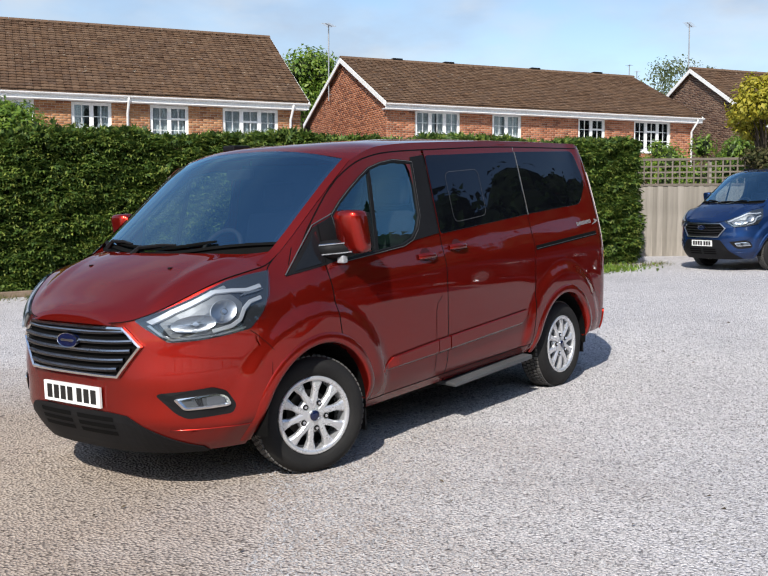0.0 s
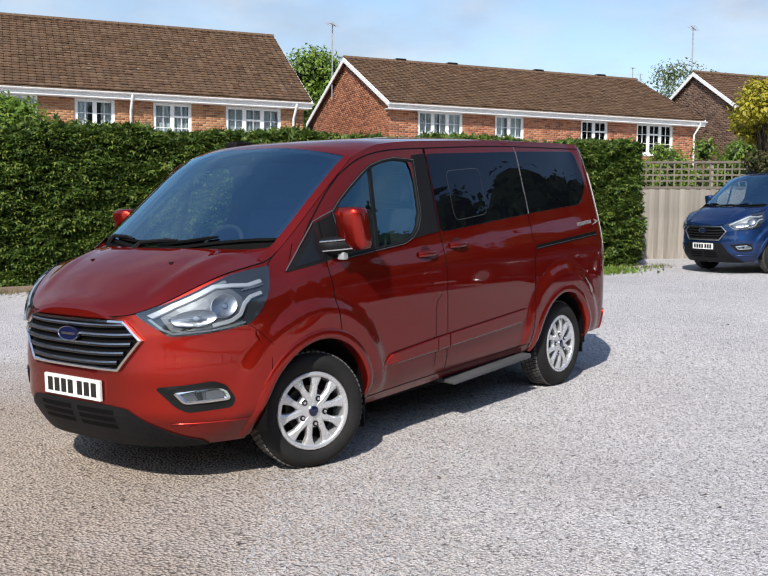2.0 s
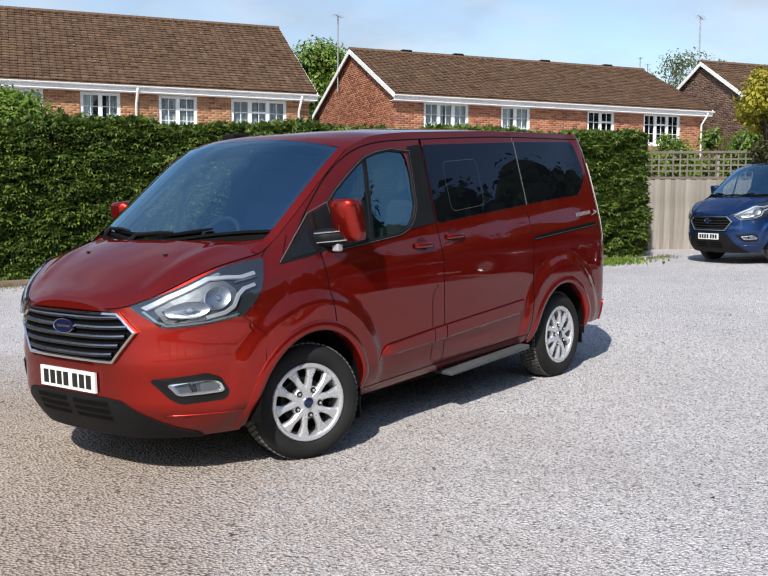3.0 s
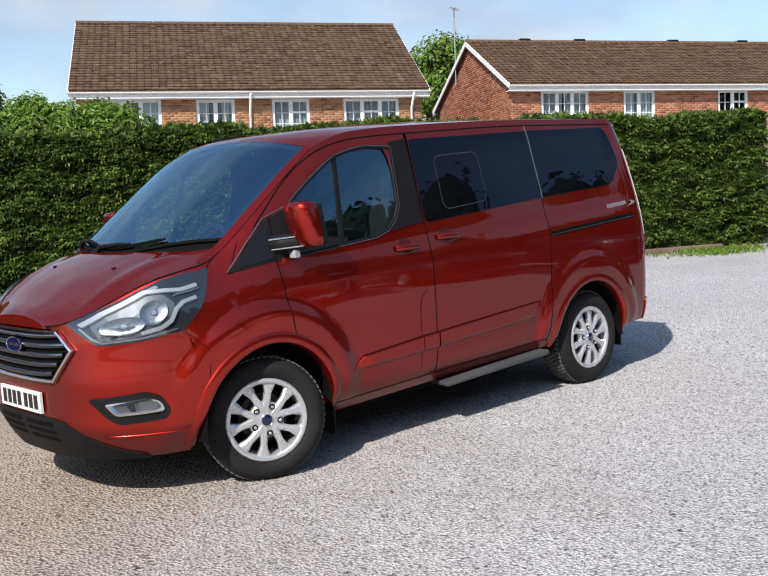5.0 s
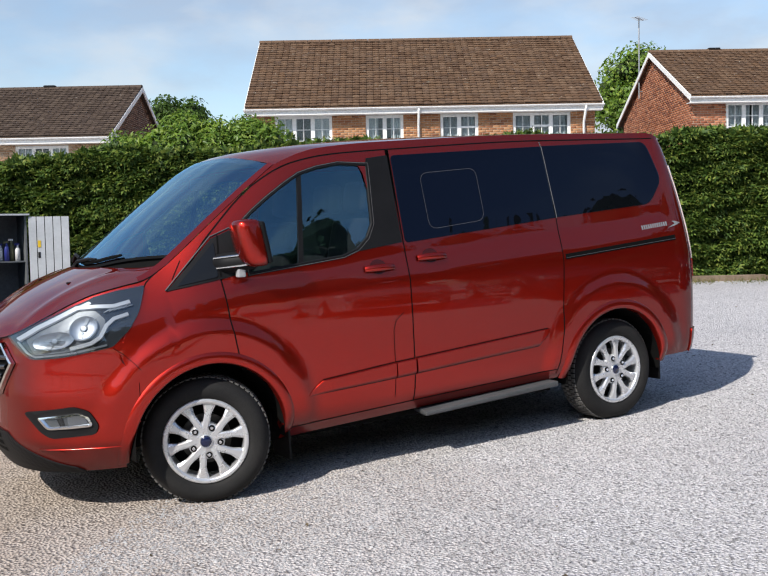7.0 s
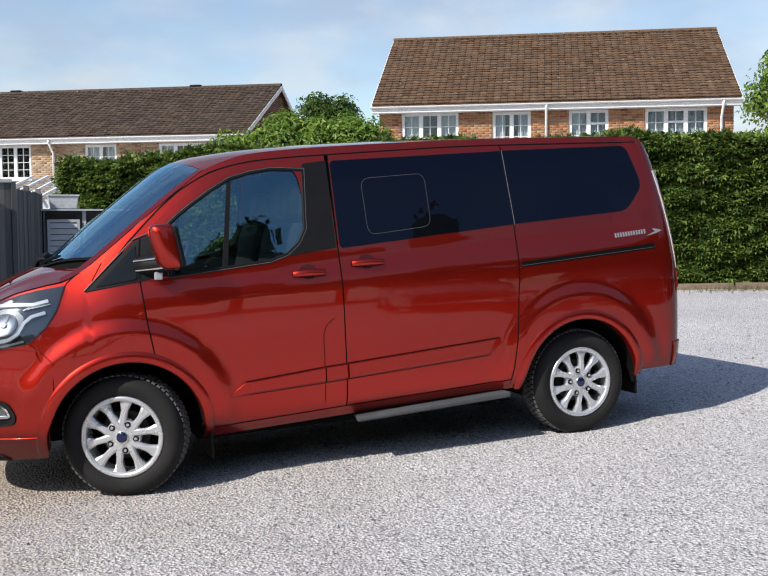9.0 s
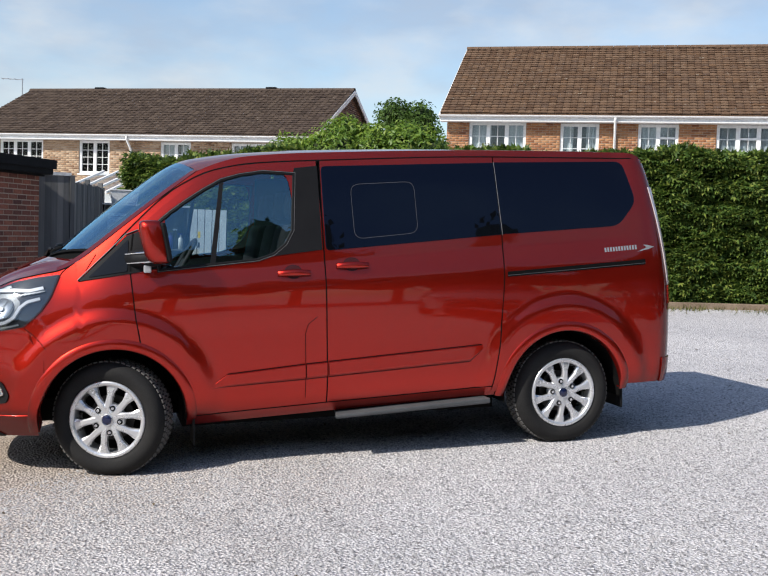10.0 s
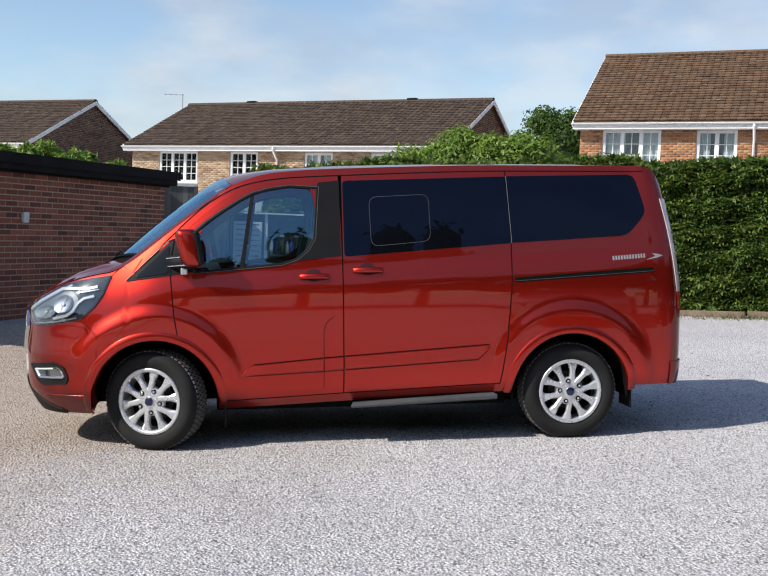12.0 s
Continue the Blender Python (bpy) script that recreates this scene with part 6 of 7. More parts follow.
        def lamp_sheet(name, pts, off, mat, skirt=0.010, rings=3, r=0.012):
            part(name, plate(S, loop_points(rounded(pts, r, 3), 2), off, skirt, rings), mat, hl)

        def lamp_strip(name, pts, off, width, mat):
            so = Soup()
            rws = []
            for i, p in enumerate(pts):
                a_, b_ = Vector(pts[max(0, i - 1)]), Vector(pts[min(len(pts) - 1, i + 1)])
                d_ = (b_ - a_).normalized()
                n_ = Vector((-d_.y, d_.x)) * width / 2
                rws.append([S(p[0] - n_.x, p[1] - n_.y, off - 0.006), S(p[0] - n_.x * 0.7, p[1] - n_.y * 0.7, off + 0.002), S(p[0] + n_.x * 0.7, p[1] + n_.y * 0.7, off + 0.002), S(p[0] + n_.x, p[1] + n_.y, off - 0.006)])
            so.grid(rws)
            part(name, so, mat, hl)

        def fine(pts, k=5):
            return [(a_[0] + (b_[0] - a_[0]) * q / k, a_[1] + (b_[1] - a_[1]) * q / k) for a_, b_ in zip(pts, pts[1:]) for q in range(k)] + [pts[-1]]

        lamp_sheet("lamp_bowl", [(-2.262, 0.945), (-2.24, 0.868), (-2.09, 0.884), (-2.0, 0.903), (-1.945, 0.955), (-1.92, 1.03), (-1.96, 1.078), (-2.03, 1.075), (-2.15, 1.02)], 0.008, LAMP_GREY)
        # two hollow reflectors, each a smooth bowl with a dark collar and a bulb
        for bx, bz, half, high, lean in ((-2.150, 0.936, 0.078, 0.042, 0.60), (-2.022, 0.992, 0.058, 0.056, 0.35)):
            def bowl(radii, deep):
                so = Soup()
                so.grid([[S(bx + r_ * (half * math.cos(a_) + lean * high * math.sin(a_)), bz + r_ * high * math.sin(a_), deep(r_)) for r_ in radii] for a_ in np.linspace(0, math.tau, 33)])
                return so

            part("reflector", bowl((0.3, 0.45, 0.6, 0.75, 0.88, 1.0), lambda r_: 0.008 + 0.014 * r_ ** 3), LAMP_CHROME, hl, "bright hollow reflector", smooth=True)
            if lean < 0.5:
                part("reflector_rim", bowl((0.92, 0.96, 1.02, 1.07), lambda r_: 0.023 - 0.6 * abs(r_ - 0.99) ** 1.5), LAMP_WHITE, hl, smooth=True)
            for a0 in (1.15, 4.35):
                fin = Soup()
                fin.grid([[S(bx + r_ * (half * math.cos(a_) + lean * high * math.sin(a_)), bz + r_ * high * math.sin(a_), 0.013 + 0.010 * r_ ** 3) for r_ in (0.30, 0.5, 0.7, 0.86)] for a_ in np.linspace(a0, a0 + 0.42, 4)])
                part("reflector_fin", fin, LAMP_SILVER, hl, smooth=True)
            part("bulb", plate(S, [(bx + 0.011 * math.cos(a_), bz + 0.011 * math.sin(a_)) for a_ in np.linspace(0, math.tau, 14, endpoint=False)], 0.018, 0.009, 2), SATIN, hl)
        for q in range(6):
            zz = 0.895 + q * 0.0035
            lamp_strip("lamp_rib", fine([(-2.235 + q * 0.004, zz + q * 0.004), (-2.11, zz + 0.012 + q * 0.003)], 4), 0.013, 0.003, SATIN)
        lamp_strip("running_light", fine([(-2.283, 0.945), (-2.205, 0.998), (-2.03, 1.088), (-1.95, 1.092), (-1.87, 1.089), (-1.79, 1.106)]), 0.019, 0.023, LAMP_WHITE)
        lamp_strip("running_light", fine([(-1.81, 1.047), (-1.88, 1.030), (-1.92, 1.0), (-1.955, 0.945), (-2.0, 0.918), (-2.09, 0.897)]), 0.019, 0.021, LAMP_WHITE)
        lamp_strip("lamp_trim", fine([(-2.288, 0.935), (-2.262, 0.880), (-2.235, 0.860), (-2.09, 0.874), (-1.99, 0.893), (-1.93, 0.905)]), 0.012, 0.012, SATIN)
        # ribbed inner panel and upper reflector by the wing
        lamp_sheet("lamp_panel", [(-2.25, 0.972), (-2.19, 1.018), (-2.06, 1.086), (-1.97, 1.122), (-1.965, 1.106), (-2.03, 1.096), (-2.16, 1.024)], 0.013, LAMP_SILVER)
        for q in range(5):
            lamp_strip("lamp_rib", fine([(-1.92 + q * 0.022, 1.062 + q * 0.004), (-1.885 + q * 0.026, 1.078 + q * 0.003)], 2), 0.016, 0.006, LAMP_SILVER)
        part("lamp_cover", sheet(S, -2.312, -1.708, lambda x: lo_c(x) + 0.003, lambda x: hi_c(x) - 0.003, 40, 10, 0.026, 0.018), LENS, hl, smooth=True)
        # fog lamp
        fo = rounded([(-2.305, 0.575), (-2.245, 0.47), (-2.205, 0.437), (-2.015, 0.452), (-1.998, 0.5), (-2.035, 0.572), (-2.105, 0.602)], 0.02)
        fog = part("fog_surround", plate(S, loop_points(fo, 2), 0.008, 0.014, 5), BLACK_TRIM, v, "black fog lamp surround")
        fi = rounded([(-2.255, 0.552), (-2.215, 0.483), (-2.025, 0.493), (-2.018, 0.51), (-2.035, 0.55), (-2.08, 0.572)], 0.02)
        part("fog_bezel", ring(S, loop_points(fi, 2), loop_points(shrink(fi, 0.019), 2), [(0, 0.008), (0.1, 0.018), (0.6, 0.021), (1, 0.012)]), CHROME, fog)
        part("fog_reflector", plate(S, loop_points(shrink(fi, 0.014), 2), 0.0105, 0.0, 4), LAMP_GREY, fog)
        part("fog_mirror", plate(S, loop_points(rounded([(-2.130, 0.553), (-2.128, 0.507), (-2.045, 0.512), (-2.055, 0.545), (-2.085, 0.560)], 0.012, 3), 2), 0.013, 0.003, 3), LAMP_CHROME, fog)
        part("fog_divider", plate(S, loop_points(rounded([(-2.18, 0.553), (-2.16, 0.500), (-2.14, 0.500), (-2.15, 0.557)], 0.004, 2), 2), 0.0125, 0.004, 2), BLACK_GLOSS, fog)
        part("fog_lens", plate(S, loop_points(shrink(fi, 0.014), 2), 0.0155, 0.0, 4), LENS, fog)
        # parking sensor
        part("parking_sensor", plate(S, [(-2.16 + 0.013 * math.cos(a), 0.35 + 0.013 * math.sin(a)) for a in np.linspace(0, math.tau, 14, endpoint=False)], 0.003, 0.003, 1), paint, v)
        # tail lamp
        tl = lambda a, b: sheet(S, 0.0, 1.0, lambda u: a, lambda u: b, 10, 14, 0.006, 0.008, xs=lambda u, z: TAIL(z) - 0.112 + 0.107 * u)
        part("tail_lamp", tl(1.034, 1.70), TAIL_CLEAR, v, "smoky clear tail lamp")
        part("tail_lamp", tl(0.905, 1.030), RED_LENS, v, "red tail lamp")
        # rear bumper bulge
        part("rear_bumper", sheet(S, 0.0, 1.0, lambda u: 0.37, lambda u: 0.535, 14, 6, 0.010, 0.012, xs=lambda u, z: 2.20 + (TAIL(z) - 2.20) * math.sin(u * math.pi / 2)), paint, v, smooth=True)
        # inner door card
        part("door_card", sheet(S, -0.98, 0.2, lambda x: 0.6, lambda x: 1.19 + 0.1 * (x + 1.14), 12, 6, -0.07), DASH, door)
        part("pillar_lining", sheet(S, -0.30, 0.6, lambda x: 1.2, lambda x: 1.84, 12, 8, -0.06), DASH, v)
    # bumper and nose, both sides in one
    s = Soup()
    rows = []
    for i in range(141):
        ph = -1 + 2 * i / 140
        th = abs(ph) * 1.30
        row = []
        for j in range(41):
            t = j / 40
            xg = -2.38
            for _ in range(5):
                z = 0.235 + (EDGE_Z(min(xg, -1.8)) - 0.235) * t
                xg = -1.25 + (NOSE(min(z, 0.90)) + 1.25) * max(0.0, math.cos(th)) ** (2 / PLAN)
            y = WIDTH(z) * math.sin(th) ** (2 / PLAN)
            y += (side_y(xg, z) - y) * smoothstep(0.2, 0.42, y)
            row.append((xg, math.copysign(y, ph), z))
        rows.append(row)
    s.grid(rows)
    # a cut behind x = -1.80 keeps the arch open
    inside = lambda p: math.hypot(p[0] - WHEEL_F, max(0.0, p[2] - ARCH_Z)) < ARCH + 0.012
    s.f = [f for f in s.f if max(s.v[i][0] for i in f) < -1.795 and not all(inside(s.v[i]) for i in f)]
    part("front_bumper", s, paint, v, smooth=True)
    # bonnet
    cowl = lambda y: -1.79 + 0.27 * (abs(y) / 0.78) ** 2.2
    T = on_top(HOOD_C, 2.4)
    s = Soup()
    rows = []
    rows.append([(-2.385, sh * EDGE_Y(-2.375), EDGE_Z(-2.375) - 0.012) for sh in np.linspace(-1, 1, 41)])
    for i in range(41):
        u = i / 40
        row = []
        for j in range(41):
            sh = -1 + 2 * j / 40
            xe = cowl(sh * 0.8) - 0.035
            x = -2.375 + (xe + 2.375) * u
            p = T(x, sh)
            ridge_ = 0.012 * math.exp(-((abs(p[1]) - 0.50 - 0.12 * u) / 0.05) ** 2) * smoothstep(0.0, 0.3, u) * (1 - smoothstep(0.8, 1.0, u))
            row.append((p[0], p[1], p[2] + 0.002 + ridge_))
        rows.append(row)
    s.grid(rows)
    part("bonnet", s, paint, v, smooth=True)
    # cowl and windscreen
    W = on_top(SCREEN_C, 2.6)
    s = Soup()
    rows = []
    for sh in np.linspace(-0.97, 0.97, 49):
        a = Vector(T(cowl(sh * 0.8) - 0.050, sh)) + Vector((0, 0, -0.012))
        b = Vector(W(cowl(sh * 0.8) + 0.012, sh, -0.005))
        rows.append([a + Vector((0, 0, -0.05)), a, a.lerp(b, 0.5) + Vector((0, 0, -0.012)), b])
    s.grid(rows)
    part("cowl", s, GAP, v, smooth=False)

    def screen(s0, s1, inset, off):
        so = Soup()
        rws = []
        for i in range(25):
            u = inset + (1 - 2 * inset) * i / 24
            r = []
            for j in range(33):
                sh = s0 + (s1 - s0) * j / 32
                xa, xb = cowl(sh * 0.8) - 0.01, -0.985 + 0.085 * abs(sh) ** 2
                r.append(W(xa + (xb - xa) * u, sh, off))
            rws.append(r)
        so.grid(rws)
        return so

    part("windscreen", screen(-0.94, 0.94, 0.0, 0.0), GLASS, v, "large raked clear windscreen", smooth=True)
    for s0, s1 in ((-0.945, -0.905), (0.905, 0.945)):
        so = screen(s0, s1, 0.0, -0.004)
        part("screen_border", so, BLACK_GLOSS, v, smooth=True)
    so = Soup()
    rws = []
    for u in np.linspace(0.945, 1.0, 4):
        rws.append([W(cowl(sh * 0.8) - 0.01 + (-0.985 + 0.085 * sh * sh - cowl(sh * 0.8) + 0.01) * u, sh, -0.004) for sh in np.linspace(-0.94, 0.94, 33)])
    so.grid(rws)
    part("screen_border", so, BLACK_GLOSS, v, smooth=True)
    so = Soup()
    rws = []
    for u in np.linspace(-0.01, 0.02, 4):
        rws.append([W(cowl(sh * 0.8) - 0.01 + (-0.985 + 0.085 * sh * sh - cowl(sh * 0.8) + 0.01) * u, sh, 0.0025) for sh in np.linspace(-0.95, 0.95, 41)])
    so.grid(rws)
    part("screen_seal", so, GAP, v, smooth=True)
    for sg in (-1, 1):
        so = Soup()
        rws = []
        for i in range(31):
            u = i / 30
            r = []
            for j in range(7):
                sh = sg * (0.94 + 0.06 * j / 6)
                xa = -1.72
                xb = -0.90
                r.append(W(xa + (xb - xa) * u, sh, 0.004))
            rws.append(r)
        so.grid(rws)
        part("windscreen_pillar", so, paint, v, smooth=True)
    # roof
    Rf = on_top(SCREEN_C, 4.0)
    so = Soup()
    rws = []
    for i in range(61):
        u = i / 60
        r = []
        for j in range(41):
            sh = -1 + 2 * j / 40
            xa = -0.99 + 0.095 * abs(sh) ** 2
            x = xa + (2.245 - xa) * u
            p = Vector(W(x, sh)).lerp(Vector(Rf(x, sh)), smoothstep(-0.97, -0.55, x))
            rib = 0.006 * max(0.0, math.cos(p[1] * 26)) * smoothstep(-0.6, -0.2, x) * smoothstep(2.0, 1.6, x) * smoothstep(0.62, 0.5, abs(p[1]))
            r.append((p[0], p[1], p[2] + rib))
        rws.append(r)
    so.grid(rws)
    part("roof", so, paint, v, smooth=True)
    fin = Soup()
    fin.box((-0.64, 0.48, 1.915), (-0.48, 0.60, 1.958))
    part("roof_aerial_base", fin, BLACK_TRIM, v, bevel=0.012)
    # interior
    dash = Soup()
    rws = []
    for y in np.linspace(-0.80, 0.80, 13):
        k = 0.10 * (abs(y) / 0.8) ** 2
        rws.append([(-1.70 + 2.2 * k, y, 1.20), (-1.35 + k, y, 1.235), (-1.12 + 0.5 * k, y, 1.23), (-1.02, y, 1.15), (-1.04, y, 0.75), (-1.2, y, 0.6)])
    dash.grid(rws)
    part("dashboard", dash, DASH, v, smooth=True)
    wheel_y = 0.40
    sw = Soup()
    m = Matrix.Translation((-0.90, wheel_y, 1.20)) @ Matrix.Rotation(radians(-58), 4, "Y")
    pts = [m @ Vector((0.19 * math.cos(a), 0.19 * math.sin(a), 0)) for a in np.linspace(0, math.tau, 33)]
    sw.tube(pts, 0.017, 8, False)
    part("steering_wheel", sw, DASH, v, smooth=True)
    sp = Soup()
    sp.box((-0.18, -0.03, -0.02), (0.05, 0.03, 0.02), m)
    sp.box((-0.06, -0.18, -0.015), (0.03, 0.18, 0.015), m)
    part("steering_spokes", sp, DASH, v)
    make_seat(v, 0.42, 0.50)
    make_seat(v, -0.22, 0.42)
    make_seat(v, -0.64, 0.42)
    fl = Soup()
    fl.box((-0.98, -0.80, 0.42), (0.98, 0.80, 0.5))
    part("cabin_floor", fl, DASH, v)
    bk = Soup()
    bk.box((0.55, -0.76, 0.5), (0.6, 0.76, 1.83))
    part("cabin_divider", bk, CLOTH, v)
    so = Soup()
    rws = [[(x, s_ * (EDGE_Y(x) - 0.08), Rf(x, s_ * 0.9)[2] - 0.05) for s_ in np.linspace(-1, 1, 13)] for x in np.linspace(-0.86, 0.6, 10)]
    so.grid(rws)
    part("headliner", so, LINER, v, smooth=True)
    rv = Soup()
    rv.box((-1.06, -0.10, 1.70), (-1.02, 0.12, 1.77))
    part("rear_view_mirror", rv, BLACK_TRIM, v, bevel=0.01)
    # underbody
    un = Soup()
    un.box((-1.02, -0.80, 0.24), (1.02, 0.80, 0.40))
    un.box((-1.95, -0.55, 0.28), (-1.02, 0.55, 0.42))
    un.box((-2.1, -0.42, 0.30), (2.25, 0.42, 0.45))
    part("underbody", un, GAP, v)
    # grille
    F = on_front
    hexo = [(-0.42, 0.930), (0.42, 0.930), (0.535, 0.825), (0.39, 0.652), (-0.39, 0.652), (-0.535, 0.825)]
    ho = loop_points(hexo, 8)
    gr = part("grille", plate(F, ho, 0.004, 0.004, 6), GAP, v, "black grille with satin metal slats")
    part("grille_frame", ring(F, ho, loop_points(shrink(hexo, 0.022), 8), [(0, 0.002), (0.1, 0.024), (0.6, 0.028), (0.95, 0.020), (1, 0.004)]), CHROME if bright else SATIN, gr, "chrome grille frame")
    for k in range(5):
        z = 0.690 + k * 0.050
        hw = (0.39 + (z - 0.652) / (0.825 - 0.652) * 0.145 if z < 0.825 else 0.535 - (z - 0.825) / 0.105 * 0.115) - 0.035
        sl = Soup()
        rws = []
        for y in np.linspace(-hw, hw, 25):
            dz = 0.012 * (abs(y) / hw) ** 3
            rws.append([F(y, z - 0.013 + dz, 0.006), F(y, z - 0.010 + dz, 0.024), F(y, z + 0.004 + dz, 0.030), F(y, z + 0.013 + dz, 0.022), F(y, z + 0.016 + dz, 0.006)])
        sl.grid(rws)
        part("slat", sl, BLACK_GLOSS, gr)
        sl = Soup()
        sl.grid([[F(y, z + 0.001 + 0.012 * (abs(y) / hw) ** 3, 0.0312), F(y, z + 0.009 + 0.012 * (abs(y) / hw) ** 3, 0.0282)] for y in np.linspace(-hw, hw, 25)])
        part("slat_trim", sl, SATIN if bright else BLACK_TRIM, gr)
    bo = [(0.088 * math.cos(a), 0.836 + 0.036 * math.sin(a)) for a in np.linspace(0, math.tau, 32, endpoint=False)]
    part("badge", plate(F, bo, 0.040, 0.03, 3), BADGE, gr, "plain blue oval badge", smooth=False)
    script = [(0.060 * math.cos(a), 0.836 + (0.006 + 0.008 * math.cos(a) ** 2) * math.sin(a)) for a in np.linspace(0, math.tau, 24, endpoint=False)]
    part("badge_mark", plate(F, script, 0.0425, 0.002, 2), SATIN, gr, "thin plain silver mark")
    part("badge_rim", ring(F, [(p[0] * 1.05, 0.836 + (p[1] - 0.836) * 1.10) for p in bo], bo, [(0, 0.03), (0.4, 0.043), (1, 0.041)]), CHROME, gr)
    # number plate with its characters as plain bars
    np_ = Soup()
    np_.box((-2.412, -0.26, plate_h), (-2.398, 0.26, plate_h + 0.113))
    pl = part("number_plate", np_, WHITE_PLATE, v, "white front number plate")
    w_ = 0.052
    for k in range(7):
        b = Soup()
        y = 0.232 - k * 0.064 - (0.022 if k > 3 else 0.0)
        b.box((-2.4145, y - w_, plate_h + 0.018), (-2.4122, y - 0.006, plate_h + 0.095))
        part("plate_bar", b, INK, pl)
    # lower grille
    up = 0.0 if bright else 0.15
    lhi = lines((-0.70, 0.262), (-0.43, 0.450 + up), (-0.30, 0.462 + up), (0.30, 0.462 + up), (0.43, 0.450 + up), (0.70, 0.262))
    part("lower_grille", sheet(F, -0.70, 0.70, lambda y: 0.236, lhi, 40, 5, 0.010, 0.012), BLACK_TRIM, v, "black lower bumper grille")
    for z in (0.345, 0.385, 0.425):
        for a, b in ((-0.33, -0.03), (0.03, 0.33)):
            part("lower_slot", sheet(F, a, b, lambda y, z=z: z - 0.012, lambda y, z=z: z + 0.012, 14, 1, 0.0115), GAP, v)
    # wipers and washer nozzles
    lie = lambda sh, up, off: Vector(W(cowl(sh * 0.8) + up, sh, off))
    for s0, s1, pivot in ((0.58, -0.02, 0.62), (0.10, -0.54, 0.20)):
        wb = Soup()
        wb.tube([lie(s0 + (s1 - s0) * q, 0.012 + 0.016 * q, 0.012) for q in np.linspace(0, 1, 9)], [0.006] + [0.010] * 7 + [0.006], 6)
        part("wiper_blade", wb, GAP, v)
        wp = Soup()
        wp.tube([lie(pivot, -0.03, 0.01), lie(pivot - 0.06, 0.0, 0.030), lie((s0 + s1) * 0.5 + 0.1, 0.016, 0.034), lie((s0 + s1) * 0.5, 0.022, 0.022)], [0.020, 0.013, 0.010, 0.008], 6)
        part("wiper_arm", wp, BLACK_TRIM, v)
    # dark gap round the bonnet
    for sg in (-1, 1):
        gp = Soup()
        gp.tube([(x, sg * (EDGE_Y(x) + 0.001), EDGE_Z(x) + 0.001) for x in np.linspace(-2.38, -1.62, 40)], 0.003, 6)
        part("shut_or_shade_line", gp, GAP, v)
    for y in (-0.37, 0.36):
        nz = Soup()
        nz.box((-1.984, y - 0.010, T(-1.975, y / EDGE_Y(-1.975))[2] - 0.004), (-1.962, y + 0.010, T(-1.975, y / EDGE_Y(-1.975))[2] + 0.008))
        part("washer_nozzle", nz, BLACK_TRIM, v)
    # side step
    stp = Soup()
    stp.add([(-0.10, -1.0, 0.262), (0.93, -1.0, 0.30), (0.90, -0.80, 0.30), (-0.06, -0.80, 0.262), (-0.10, -1.0, 0.285), (0.93, -1.0, 0.335), (0.90, -0.80, 0.345), (-0.06, -0.80, 0.295)],
            [(3, 2, 1, 0), (4, 5, 6, 7), (0, 1, 5, 4), (1, 2, 6, 5), (2, 3, 7, 6), (3, 0, 4, 7)])
    part("side_step", stp, STEP_GREY, v, "black ribbed side step", bevel=0.01)
    # a model name in silver letters, as plain bars, with its swoosh
    if bars:
        Sl = on_side(-1)
        for k in range(12):
            x = 1.775 + k * 0.0205
            z = 1.262 + 0.0175 * k / 12
            part("lettering_bar", plate(Sl, [(x, z), (x + 0.013, z + 0.001), (x + 0.013, z + 0.030), (x, z + 0.029)], 0.002, 0.0, 1), LETTER_SILVER, v)
        sw = [(2.015, 1.262), (2.10, 1.278), (2.148, 1.294), (2.10, 1.306), (2.065, 1.309), (2.11, 1.294), (2.09, 1.284)]
        part("swoosh", plate(Sl, sw, 0.0025, 0.0, 1), LETTER_SILVER, v)
    return v


VAN_M = Euler((radians(-0.4965), 0, 0)).to_matrix().to_4x4() @ Euler((0, radians(-2.527), 0)).to_matrix().to_4x4()
make_van(VAN_M, RED, "metallic dark red passenger van with silver alloy wheels parked on gravel", True, 0.482, -21.0)

BLUE_G = Vector((15.65, 1.45, ground_z(15.65, 1.45)))
make_van(Matrix.Translation(BLUE_G) @ VAN_M @ Matrix.Rotation(radians(-24.5), 4, "Z"), BLUE, "metallic mid blue van with chrome grille frame parked by the fence", False, 0.482, 0.0, False)

# ---------- cars parked across the yard, mirrored in the van's doors ----------
CAR_BELT = curve((-2.12, 0.66), (-2.0, 0.78), (-1.5, 0.90), (-0.95, 0.98), (0.5, 1.02), (1.7, 1.02), (2.0, 0.95), (2.1, 0.75))
CAR_ROOF = curve((-1.05, 0.98), (-0.7, 1.19), (-0.25, 1.42), (0.3, 1.49), (1.0, 1.46), (1.5, 1.36), (1.78, 1.20), (1.95, 1.0))
CAR_HALF = curve((-2.12, 0.60), (-1.95, 0.76), (-1.6, 0.85), (0.0, 0.88), (1.6, 0.86), (1.95, 0.78), (2.1, 0.66))


